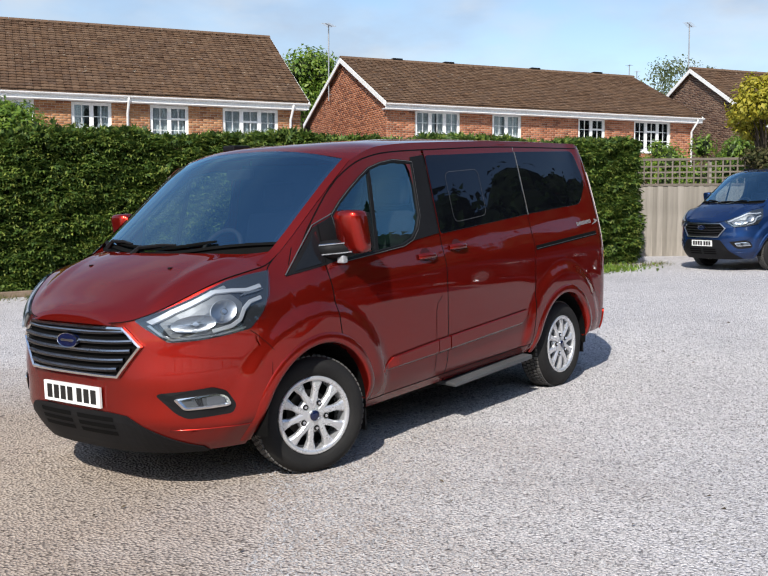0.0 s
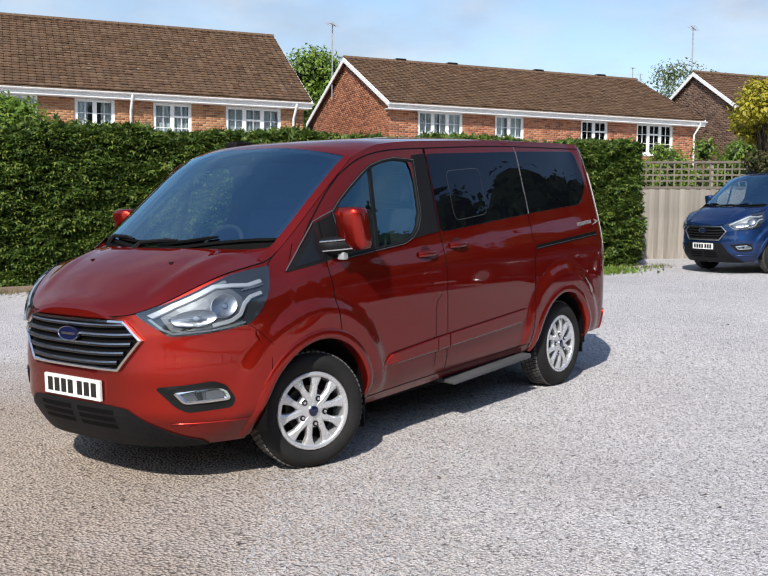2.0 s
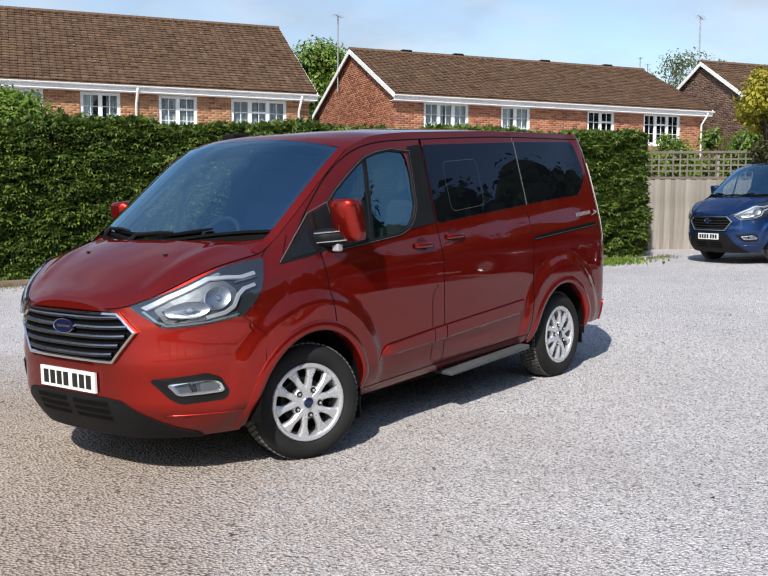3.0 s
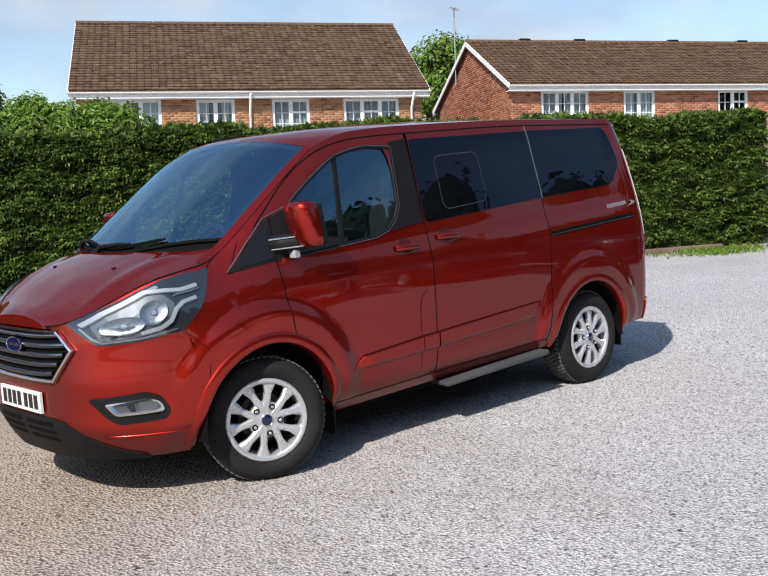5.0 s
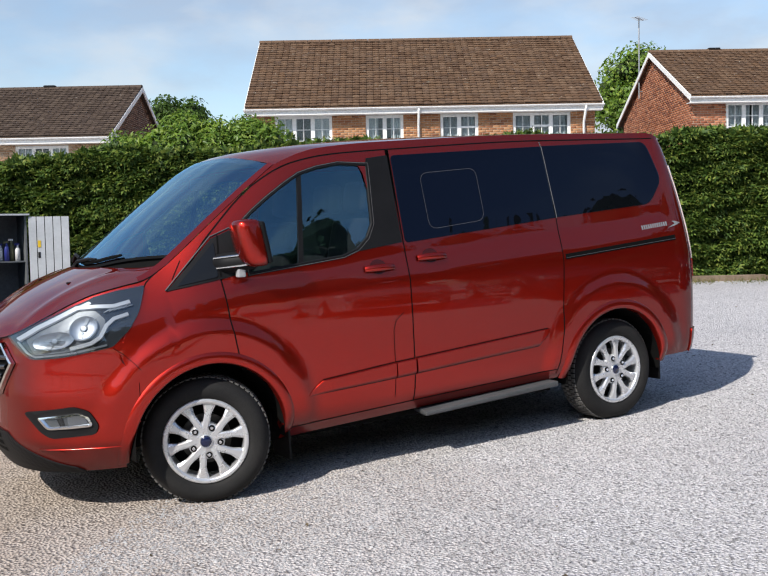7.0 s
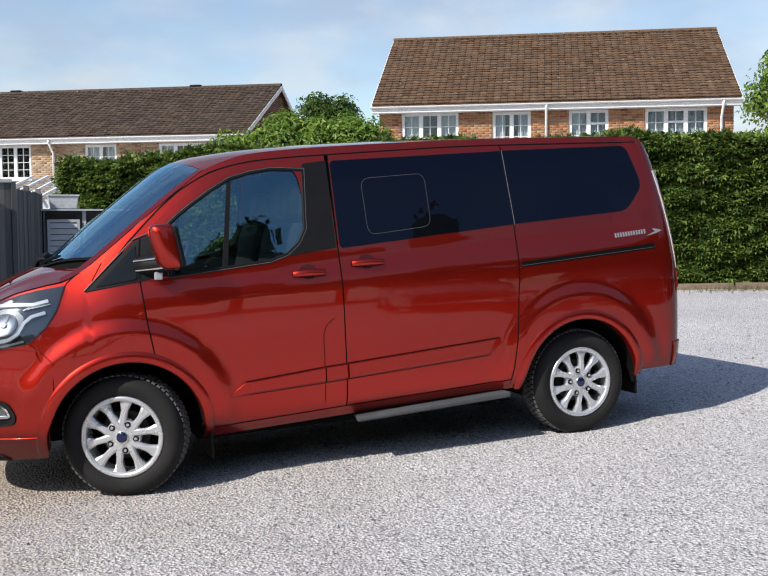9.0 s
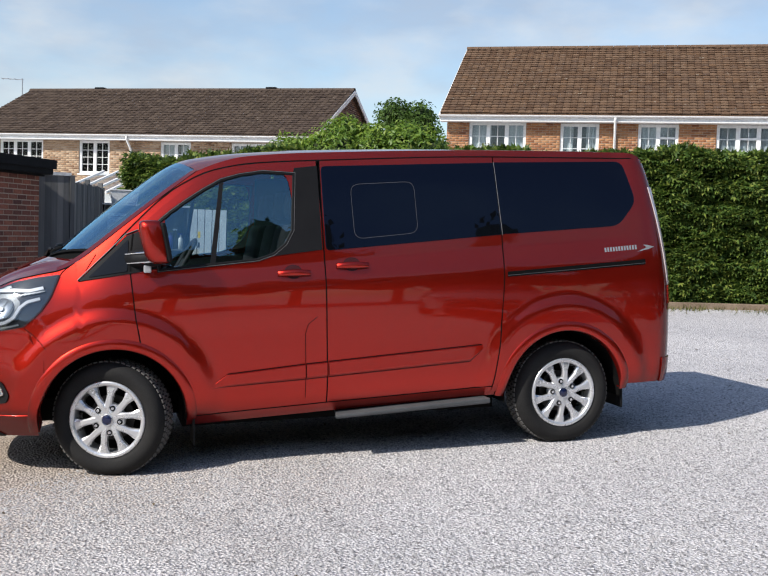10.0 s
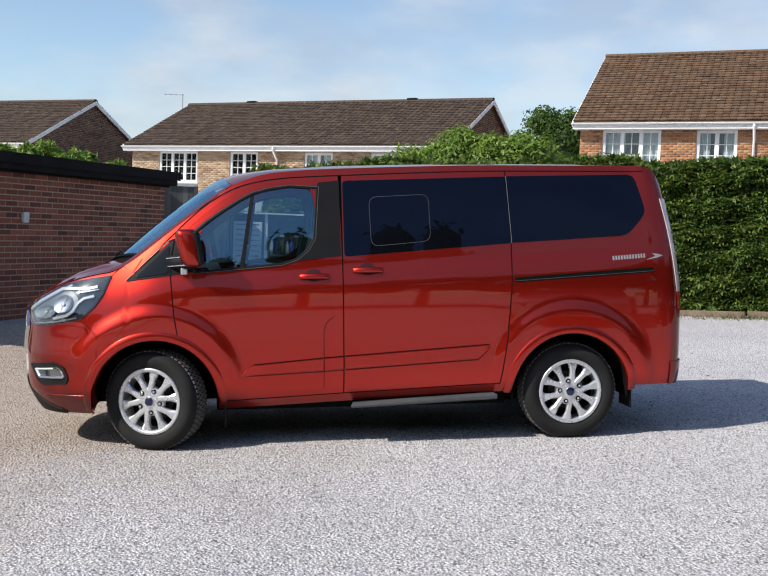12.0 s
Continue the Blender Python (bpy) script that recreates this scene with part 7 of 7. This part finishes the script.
def make_car(x, y, heading, paint, label):
    """A small hatchback: body, glasshouse, roof, lamps, wheels."""
    car = empty("car", Matrix.Translation((x, y, ground_z(x, y))) @ Matrix.Rotation(radians(heading), 4, "Z"), label=label, category="car")
    body = Soup()
    rows = []
    for u in np.linspace(-2.12, 2.1, 43):
        h, top = CAR_HALF(u), CAR_BELT(u)
        low = 0.26
        for cx in (-1.3, 1.28):
            if abs(u - cx) < 0.34:
                low = max(low, 0.30 + math.sqrt(0.34 ** 2 - (u - cx) ** 2))
        ring_ = [(low, 0.94), (low + (top - low) * 0.35, 1.0), (low + (top - low) * 0.7, 0.99), (top - 0.03, 0.94), (top, 0.86)]
        rows.append([(u, -h * k, z) for z, k in ring_] + [(u, 0, top + 0.05)] + [(u, h * k, z) for z, k in reversed(ring_)])
    body.grid(rows)
    n = len(rows[0])
    body.f += [tuple(range(n)), tuple(len(body.v) - n + j for j in reversed(range(n)))]
    part("body", body, paint, car, smooth=True)
    glass = Soup()
    rows = []
    for u in np.linspace(-1.03, 1.93, 25):
        h, z0, z1 = CAR_HALF(u) * 0.87, CAR_BELT(u) - 0.03, CAR_ROOF(u)
        rows.append([(u, -h, z0), (u, -h + 0.22 * (z1 - z0), z0 + (z1 - z0) * 0.9), (u, 0, z1), (u, h - 0.22 * (z1 - z0), z0 + (z1 - z0) * 0.9), (u, h, z0)])
    glass.grid(rows)
    part("glasshouse", glass, BLACK_GLOSS, car, "dark car windows", smooth=True)
    top = Soup()
    rows = []
    for u in np.linspace(-0.30, 1.62, 17):
        h, z0, z1 = CAR_HALF(u) * 0.87, CAR_BELT(u) - 0.03, CAR_ROOF(u)
        w = h - 0.22 * (z1 - z0)
        rows.append([(u, -w - 0.01, z0 + (z1 - z0) * 0.88), (u, -w * 0.9, z1 - 0.02), (u, 0, z1 + 0.015), (u, w * 0.9, z1 - 0.02), (u, w + 0.01, z0 + (z1 - z0) * 0.88)])
    top.grid(rows)
    part("roof", top, paint, car, smooth=True)
    for sd in (-1, 1):
        for cx in (-1.3, 1.28):
            w = part("tyre", lathe([(-0.10, 0.20), (-0.10, 0.29), (-0.08, 0.31), (0.08, 0.31), (0.10, 0.29), (0.10, 0.20)], (cx, sd * 0.77, 0.31), 28), RUBBER, car, smooth=True)
            part("rim", lathe([(-0.085, 0.0), (-0.10, 0.06), (-0.08, 0.18), (-0.10, 0.205), (0.10, 0.205), (0.08, 0.18), (0.10, 0.06), (0.085, 0.0)], (cx, sd * 0.77, 0.31), 20), ALLOY, w)
            well = Soup()
            well.grid([[(cx + 0.335 * math.cos(a), sd * yy, 0.30 + 0.335 * math.sin(a)) for yy in (0.84, 0.5)] for a in np.linspace(0, math.pi, 12)])
            part("wheel_housing", well, GAP, car)
        lamp = Soup()
        lamp.box((-2.09, sd * 0.62 - 0.13, 0.66), (-1.94, sd * 0.62 + 0.13, 0.76))
        part("headlamp", lamp, LAMP_WHITE, car, bevel=0.03)
        mi = Soup()
        mi.box((-0.78, sd * 0.95 - 0.09, 0.98), (-0.66, sd * 0.95 + 0.09, 1.10))
        part("mirror", mi, paint, car, bevel=0.03)
    gr = Soup()
    gr.box((-2.14, -0.42, 0.34), (-2.05, 0.42, 0.52))
    part("grille", gr, GAP, car, bevel=0.02)
    un = Soup()
    un.box((-1.9, -0.6, 0.2), (1.9, 0.6, 0.45))
    part("underbody", un, GAP, car)


CAR_SILVER = plain("silver_car_paint", (0.55, 0.56, 0.57), 0.3, 0.6, 1.0)
CAR_BLACK = plain("black_car_paint", (0.012, 0.012, 0.014), 0.3, 0.0, 1.0)
CAR_GREY = plain("grey_car_paint", (0.05, 0.053, 0.058), 0.3, 0.5, 1.0)
PARKED = ((4.0, -9.0, 288, CAR_SILVER, "silver"), (6.7, -8.1, 291, CAR_GREY, "dark grey"), (9.3, -7.0, 289, CAR_BLACK, "black"), (12.0, -6.1, 292, CAR_GREY, "dark grey"), (14.7, -5.2, 290, CAR_BLACK, "black"))
for x, y, heading, paint, shade in PARKED:
    make_car(x, y, heading, paint, shade + " hatchback car parked across the gravel yard")

# ---------- trees and far greenery ----------
WISP_LEAF = island_mat("wisp_leaf", [(0.10, 0.14, 0.06), (0.15, 0.19, 0.08), (0.20, 0.23, 0.11)], 0.6, 0.0, 3.0, translucent=0.35)
TREES = (
    ("tree", "leafy green tree rising between the houses", (35.5, 33.3, 8.3), (2.3, 2.3, 2.3), 9000, 0.24, LAUREL_LEAF, 60),
    ("tree", "leafy green tree behind the terrace roofs", (16.9, 52.3, 7.4), (1.9, 1.9, 2.0), 7000, 0.24, TREE_LEAF, 62),
    ("tree", "wispy pale green tree behind the far terrace", (63.0, 23.6, 10.4), (2.0, 2.0, 2.4), 2600, 0.20, WISP_LEAF, 63),
    ("tree", "wispy pale green tree behind the far terrace", (65.0, 22.3, 10.2), (1.5, 1.5, 2.6), 2000, 0.20, WISP_LEAF, 64),
)
for name, label, c, r, n, leaf, mat, seed in TREES:
    make_shrub(name, label, c, r, n, leaf_blade(leaf, leaf * 0.55), mat, seed, clumps=34, cat="tree", core=0.5 if c[0] < 50 else 0.0)
CLIMBER_LEAF = island_mat("climber_leaf", [(0.05, 0.06, 0.02), (0.11, 0.09, 0.035), (0.08, 0.10, 0.03)], 0.7, 0.0, 3.0, translucent=0.2)
make_shrub("golden_tree", "small tree with bright yellow-green leaves by the fence", (17.8, 2.6, 3.9), (0.85, 0.75, 0.78), 3600, leaf_blade(0.12, 0.07), YELLOW_LEAF, 70, clumps=22, cat="tree")
make_shrub("climber", "brownish climbing shrub hanging over the trellis", (17.9, 2.45, 2.70), (0.95, 0.6, 0.50), 4200, leaf_blade(0.10, 0.035), CLIMBER_LEAF, 71, clumps=20, core=0.5)
for k, (x, y, z) in enumerate(((19.6, 6.0, 2.55), (20.1, 4.9, 2.6), (20.3, 4.0, 2.65), (21.1, 3.1, 2.65))):
    make_shrub("garden_shrub", "green garden shrub growing behind the trellis", (x, y, z), (0.95, 0.8, 0.85), 4200, leaf_blade(0.11, 0.05), LAUREL_LEAF, 80 + k, clumps=18, core=0.6)
ROSE_LEAF = island_mat("rose_leaf", [(0.16, 0.15, 0.03), (0.12, 0.15, 0.03), (0.22, 0.18, 0.05)], 0.6, 0.0, 3.0, translucent=0.3)
make_shrub("wall_creeper", "olive and yellowish rose beside the laurel", (6.2, 12.2, 2.75), (0.85, 0.45, 0.42), 2600, leaf_blade(0.09, 0.045), ROSE_LEAF, 85, clumps=20)
for k, (x, y, z) in enumerate(((-4.5, 9.6, 2.45), (-3.7, 9.9, 2.35), (-5.4, 9.0, 2.5), (-3.3, 13.6, 2.3))):
    make_shrub("garden_shrub", "light green garden shrub seen over the garage roof", (x, y, z), (0.7, 0.5, 0.28), 1800, leaf_blade(0.10, 0.045), LAUREL_LEAF, 90 + k, clumps=14)


# Tree leaf tones darkened, so the mirrored trees read as shaded.
SHADY_LEAF = island_mat("shady_leaf", [(0.016, 0.034, 0.008), (0.030, 0.058, 0.012), (0.048, 0.080, 0.018)], 0.7, 0.0, 3.0, spec=0.2)


def make_back_trees():
    """The wooded edge across the lane, mirrored in the van's paint and windows."""
    rng = np.random.default_rng(33)
    top = lines((-170, 5.6), (-130, 6.4), (-112, 10.2), (-80, 11.3), (-58, 10.2), (-44, 8.6), (-30, 7.3), (-8, 7.0))
    for k in range(19):
        deg = -170 + k * 9.0
        a = radians(deg + rng.uniform(-1.5, 1.5))
        d = 26.0 if deg < -120 else rng.uniform(19.5, 22.0)
        tall = top(deg) * rng.uniform(0.96, 1.03)
        hgt = tall * 0.52
        make_shrub("tree", "broadleaf tree across the lane, leaves coloured as if shaded", (d * math.cos(a), d * math.sin(a) - 1.0, hgt), (rng.uniform(2.2, 2.8), rng.uniform(2.2, 2.8), hgt * 0.92), 3600, leaf_blade(0.26, 0.17), SHADY_LEAF, 100 + k, clumps=30, core=0.9, cat="tree")


make_back_trees()


# ---------- aerials ----------
def make_aerial(base, height, arm, n, label, heading, shift=0.0):
    h = empty("aerial", Matrix.Translation(base) @ Matrix.Rotation(heading, 4, "Z"), label=label, category="aerial")
    s = Soup()
    s.tube([(0, 0, 0), (0, 0, height)], 0.025, 6)
    part("mast", s, METAL_GREY, h)
    s = Soup()
    s.tube([(shift - arm * 0.5, 0, height - 0.05), (shift + arm * 0.5, 0, height - 0.02)], 0.018, 5)
    part("boom", s, METAL_GREY, h)
    if height > 2.5:
        for z in (0.25, 1.0):
            s = Soup()
            s.tube([(0, 0, z), (0.15, -0.75, z + 0.02)], 0.015, 5)
            part("wall_bracket", s, METAL_GREY, h)
    for k in range(n):
        s = Soup()
        x = shift - arm * 0.5 + arm * k / max(1, n - 1)
        s.tube([(x, -0.18, height - 0.04), (x, 0.18, height - 0.04)], 0.010, 4)
        part("element", s, METAL_GREY, h)


make_aerial((23.85, 21.3, 6.0), 2.95, 0.75, 6, "tall thin roof aerial on a gable wall", 0.4)
make_aerial((36.2, 11.8, 7.6), 2.1, 1.1, 6, "thin roof aerial on the far house", 0.2)
make_aerial((-4.55, 39.5, 6.6), 0.85, 0.85, 4, "thin roof aerial on the buff terrace", 2.9, 0.42)


make_aerial((48.8, 20.3, 6.8), 3.5, 0.25, 2, "plain thin mast behind the far terrace", 0.0)
make_aerial((49.4, 20.1, 6.8), 3.2, 0.25, 2, "plain thin mast behind the far terrace", 0.5)


def make_dish(base, heading):
    h = empty("satellite_dish", Matrix.Translation(base) @ Matrix.Rotation(heading, 4, "Z"), label="small grey satellite dish on the gable of the buff terrace", category="dish")
    s = Soup()
    rows = []
    tilt = Matrix.Rotation(radians(68), 4, "X")
    for r in (0.02, 0.12, 0.21, 0.28):
        rows.append([tilt @ Vector((r * math.cos(a), r * 1.1 * math.sin(a), 0.9 * r * r)) for a in np.linspace(0, math.tau, 20, endpoint=False)])
    s.grid(rows, True)
    part("dish", s, CABINET_GREY, h, smooth=True)
    s = Soup()
    s.tube([(0, 0.02, 0), (0, 0.22, -0.05), (0.0, 0.22, -0.25)], 0.02, 6)
    part("bracket", s, METAL_GREY, h)
    s = Soup()
    s.tube([(0, 0.0, -0.27), (0, -0.34, -0.12)], 0.014, 6)
    part("feed_arm", s, METAL_GREY, h)


make_dish((5.75, 26.55, 4.35), -0.54)


def make_bin():
    """A small black box by the garage wall, with a white and a red handle sticking out."""
    m = Matrix.Translation(GAR_O) @ Matrix.Rotation(GAR_A, 4, "Z") @ Matrix.Translation((2.48, 0.13, 0.12))
    h = empty("tool_box", m, label="small black tub with white and red handles by the garage", category="tub")
    s = Soup()
    s.add([(-0.15, -0.08, 0), (0.15, -0.08, 0), (0.15, 0.08, 0), (-0.15, 0.08, 0), (-0.18, -0.1, 0.42), (0.18, -0.1, 0.42), (0.18, 0.1, 0.42), (-0.18, 0.1, 0.42)],
          [(3, 2, 1, 0), (0, 1, 5, 4), (1, 2, 6, 5), (2, 3, 7, 6), (3, 0, 4, 7), (4, 5, 6, 7)])
    part("tub", s, BLACK_TRIM, h, bevel=0.015)
    for x, hz, mat, name in ((0.02, 0.36, CABINET_WHITE, "white_handle"), (-0.12, 0.5, RED_LENS, "red_handle")):
        s = Soup()
        s.tube([(x, 0.115, 0.05), (x - 0.01, 0.115, hz)], 0.018, 8)
        part(name, s, mat, h)


make_bin()


# ---------- storage unit by the hedge ----------
def make_storage():
    y0, gz0 = 12.0, -0.12
    h = empty("storage_unit", Matrix.Translation((0, y0, 0)), label="low garden storage unit with open doors, half full", category="cabinet")
    x0, x1, top = -1.36, 0.16, 1.73
    s = Soup()
    t = 0.03
    s.box((x0, 0, gz0), (x0 + t, 0.75, top))
    s.box((x1 - t, 0, gz0), (x1, 0.75, top))
    s.box((x0, 0.72, gz0), (x1, 0.75, top))
    s.box((x0, 0, gz0), (x1, 0.75, gz0 + 0.05))
    part("carcass", s, CABINET_GREY, h)
    s = Soup()
    s.box((x0 - 0.04, -0.06, top), (x1 + 0.04, 0.80, top + 0.035))
    part("lid", s, CABINET_GREY, h, "dark flat lid with a pale front edge")
    s = Soup()
    s.box((x0 - 0.04, -0.075, top + 0.004), (x1 + 0.04, -0.0605, top + 0.031))
    part("lid_edge", s, CABINET_WHITE, h)
    s = Soup()
    s.box((-0.62, 0.05, 0.93), (x1 - t, 0.70, 0.95))
    part("shelf", s, CABINET_GREY, h)
    s = Soup()
    s.box((-0.70, 0.0, gz0), (-0.64, 0.06, top))
    part("post", s, CABINET_WHITE, h)
    # louvred door, standing closed
    m = Matrix.Translation((x0 + 0.06, -0.03, 0))
    s = Soup()
    for a, b, c, d in ((0.0, 0.55, gz0 + 0.05, gz0 + 0.10), (0.0, 0.55, 1.53, 1.58), (0.0, 0.05, gz0 + 0.10, 1.53), (0.50, 0.55, gz0 + 0.10, 1.53)):
        s.box((a, 0, c), (b, 0.025, d), m)
    dr = part("louvred_door", s, CABINET_WHITE, h, "white louvred door")
    for k in range(15):
        s = Soup()
        z = gz0 + 0.12 + k * 0.102
        if z > 1.45:
            break
        s.box((0.05, -0.012, -0.035), (0.50, 0.006, 0.055), m @ Matrix.Translation((0, 0.012, z + 0.03)) @ Matrix.Rotation(radians(-16), 4, "X"))
        part("louvre", s, CABINET_WHITE, dr)
    # boarded door, swung wide open
    m = Matrix.Translation((x1 + 0.02, -0.04, 0)) @ Matrix.Rotation(radians(-10), 4, "Z")
    s = Soup()
    s.box((0.0, 0.012, gz0 + 0.05), (0.68, 0.02, top - 0.02), m)
    bd = part("boarded_door", s, GAP, h, "white boarded door, open")
    for k in range(5):
        s = Soup()
        s.box((0.004 + k * 0.135, -0.008, gz0 + 0.05), (0.004 + k * 0.135 + 0.122, 0.012, top - 0.02), m)
        part("board", s, CABINET_WHITE, bd)
    s = Soup()
    s.box((0.145, -0.014, 1.18), (0.195, -0.008, 1.30), m)
    part("sticker", s, YELLOW_PLATE, bd, "small yellow warning sticker")
    s = Soup()
    s.box((0.145, -0.014, 1.0), (0.185, -0.008, 1.10), m)
    part("latch", s, INK, bd)
    rng = random.Random(6)
    cols = [plain("bottle_white", (0.7, 0.7, 0.7), 0.35), plain("bottle_blue", (0.03, 0.04, 0.22), 0.3), plain("bottle_olive", (0.12, 0.12, 0.06), 0.4)]
    for k, x in enumerate((-0.56, -0.45, -0.34, -0.24, -0.15, -0.06, 0.03)):
        b = empty("bottle", Matrix.Translation((x, y0 + 0.18 + 0.06 * (k % 2), 0.951)), label="plastic spray bottle standing on the shelf", category="bottle", group="bottles on the shelf")
        s = Soup()
        hgt = 0.20 + 0.04 * (k % 3)
        s.tube([(0, 0, 0), (0, 0, hgt), (0, 0, hgt + 0.04), (0, 0, hgt + 0.09)], [0.042, 0.042, 0.018, 0.015], 12)
        part("bottle_body", s, cols[k % 3], b, smooth=True)
        s = Soup()
        s.box((-0.05, -0.015, hgt + 0.07), (0.03, 0.015, hgt + 0.105))
        part("trigger", s, cols[(k + 1) % 3], b)
    tub = empty("storage_tub", Matrix.Translation((-1.0, y0 + 0.35, top + 0.036)), label="translucent white plastic tub standing on the storage unit", category="tub")
    s = Soup()
    s.add([(-0.23, -0.18, 0), (0.23, -0.18, 0), (0.23, 0.18, 0), (-0.23, 0.18, 0), (-0.26, -0.2, 0.24), (0.26, -0.2, 0.24), (0.26, 0.2, 0.24), (-0.26, 0.2, 0.24)],
          [(3, 2, 1, 0), (0, 1, 5, 4), (1, 2, 6, 5), (2, 3, 7, 6), (3, 0, 4, 7)])
    part("tub_body", s, TUB, tub, bevel=0.02)
    s = Soup()
    s.box((-0.275, -0.215, 0.23), (0.275, 0.215, 0.255))
    part("tub_lid", s, TUB, tub, bevel=0.01)


make_storage()


def make_leanto():
    """Glazed lean-to roof behind the side fence."""
    h = empty("lean_to", Matrix.Translation((-2.2, 17.2, 0)) @ Matrix.Rotation(radians(-28), 4, "Z"), label="low lean-to with a glazed white-ribbed roof", category="lean-to")
    s = Soup()
    s.box((0, 0, -0.6), (2.6, 2.0, 2.05))
    part("lean_to_wall", s, TUB, h)
    s = Soup()
    s.add([(-0.1, -0.15, 2.05), (2.7, -0.15, 2.05), (2.7, 2.0, 2.62), (-0.1, 2.0, 2.62)], [(0, 1, 2, 3)])
    part("glazing", s, PANE, h)
    for k in range(8):
        s = Soup()
        x = -0.08 + k * 0.39
        s.add([(x, -0.16, 2.05), (x + 0.05, -0.16, 2.05), (x + 0.05, 2.0, 2.64), (x, 2.0, 2.64), (x, -0.16, 2.10), (x + 0.05, -0.16, 2.10), (x + 0.05, 2.0, 2.69), (x, 2.0, 2.69)],
              [(0, 1, 5, 4), (4, 5, 6, 7), (1, 2, 6, 5), (3, 0, 4, 7)])
        part("glazing_bar", s, WHITE_PAINT, h)


make_leanto()


# ---------- bricks of the garage wall, last ----------
def make_bricks():
    L, H = 0.215, 0.065
    rng = random.Random(3)

    def brick_mesh(length):
        s = Soup()
        e = 0.004
        a, b = e, length - e
        s.add([(0, 0.0, 0), (length, 0.0, 0), (length, 0.0, H), (0, 0.0, H), (a, 0.012, e), (b, 0.012, e), (b, 0.012, H - e), (a, 0.012, H - e)],
              [(4, 5, 6, 7), (0, 1, 5, 4), (1, 2, 6, 5), (2, 3, 7, 6), (3, 0, 4, 7)])
        m = s.mesh("brick")
        m.materials.append(GARAGE_BRICK)
        return m

    full, half = brick_mesh(L), brick_mesh(0.1025)
    rest = Soup()
    rows = int((GAR_TOP + 0.225) / 0.075)
    for r in range(rows):
        z = GAR_TOP - 0.010 - (rows - r) * 0.075
        x = 0.014 if r % 2 == 0 else 0.014 + 0.1125
        if r % 2:
            b = part("brick", half, None, GARAGE_WALL)
            b.matrix_basis = pose(0.012, -0.012, z, 0, 0, 0)
        while x < GARAGE_L - 0.2:
            if 0.0 < x < 3.1 and z > 0.35:
                b = part("brick", full, None, GARAGE_WALL)
                b.matrix_basis = pose(x, -0.012 + rng.uniform(-0.0015, 0.002), z, 0, 0, rng.uniform(-0.3, 0.3))
            else:
                y = -0.012 + rng.uniform(-0.001, 0.002)
                e = 0.004
                rest.add([(x, y, z), (x + L, y, z), (x + L, y, z + H), (x, y, z + H), (x + e, y + 0.012, z + e), (x + L - e, y + 0.012, z + e), (x + L - e, y + 0.012, z + H - e), (x + e, y + 0.012, z + H - e)],
                         [(4, 5, 6, 7), (0, 1, 5, 4), (1, 2, 6, 5), (2, 3, 7, 6), (3, 0, 4, 7)])
            x += 0.225
    ob = part("bricks", rest, GARAGE_BRICK_REST, GARAGE_WALL)
    ob["kind"] = "stuff"


make_bricks()
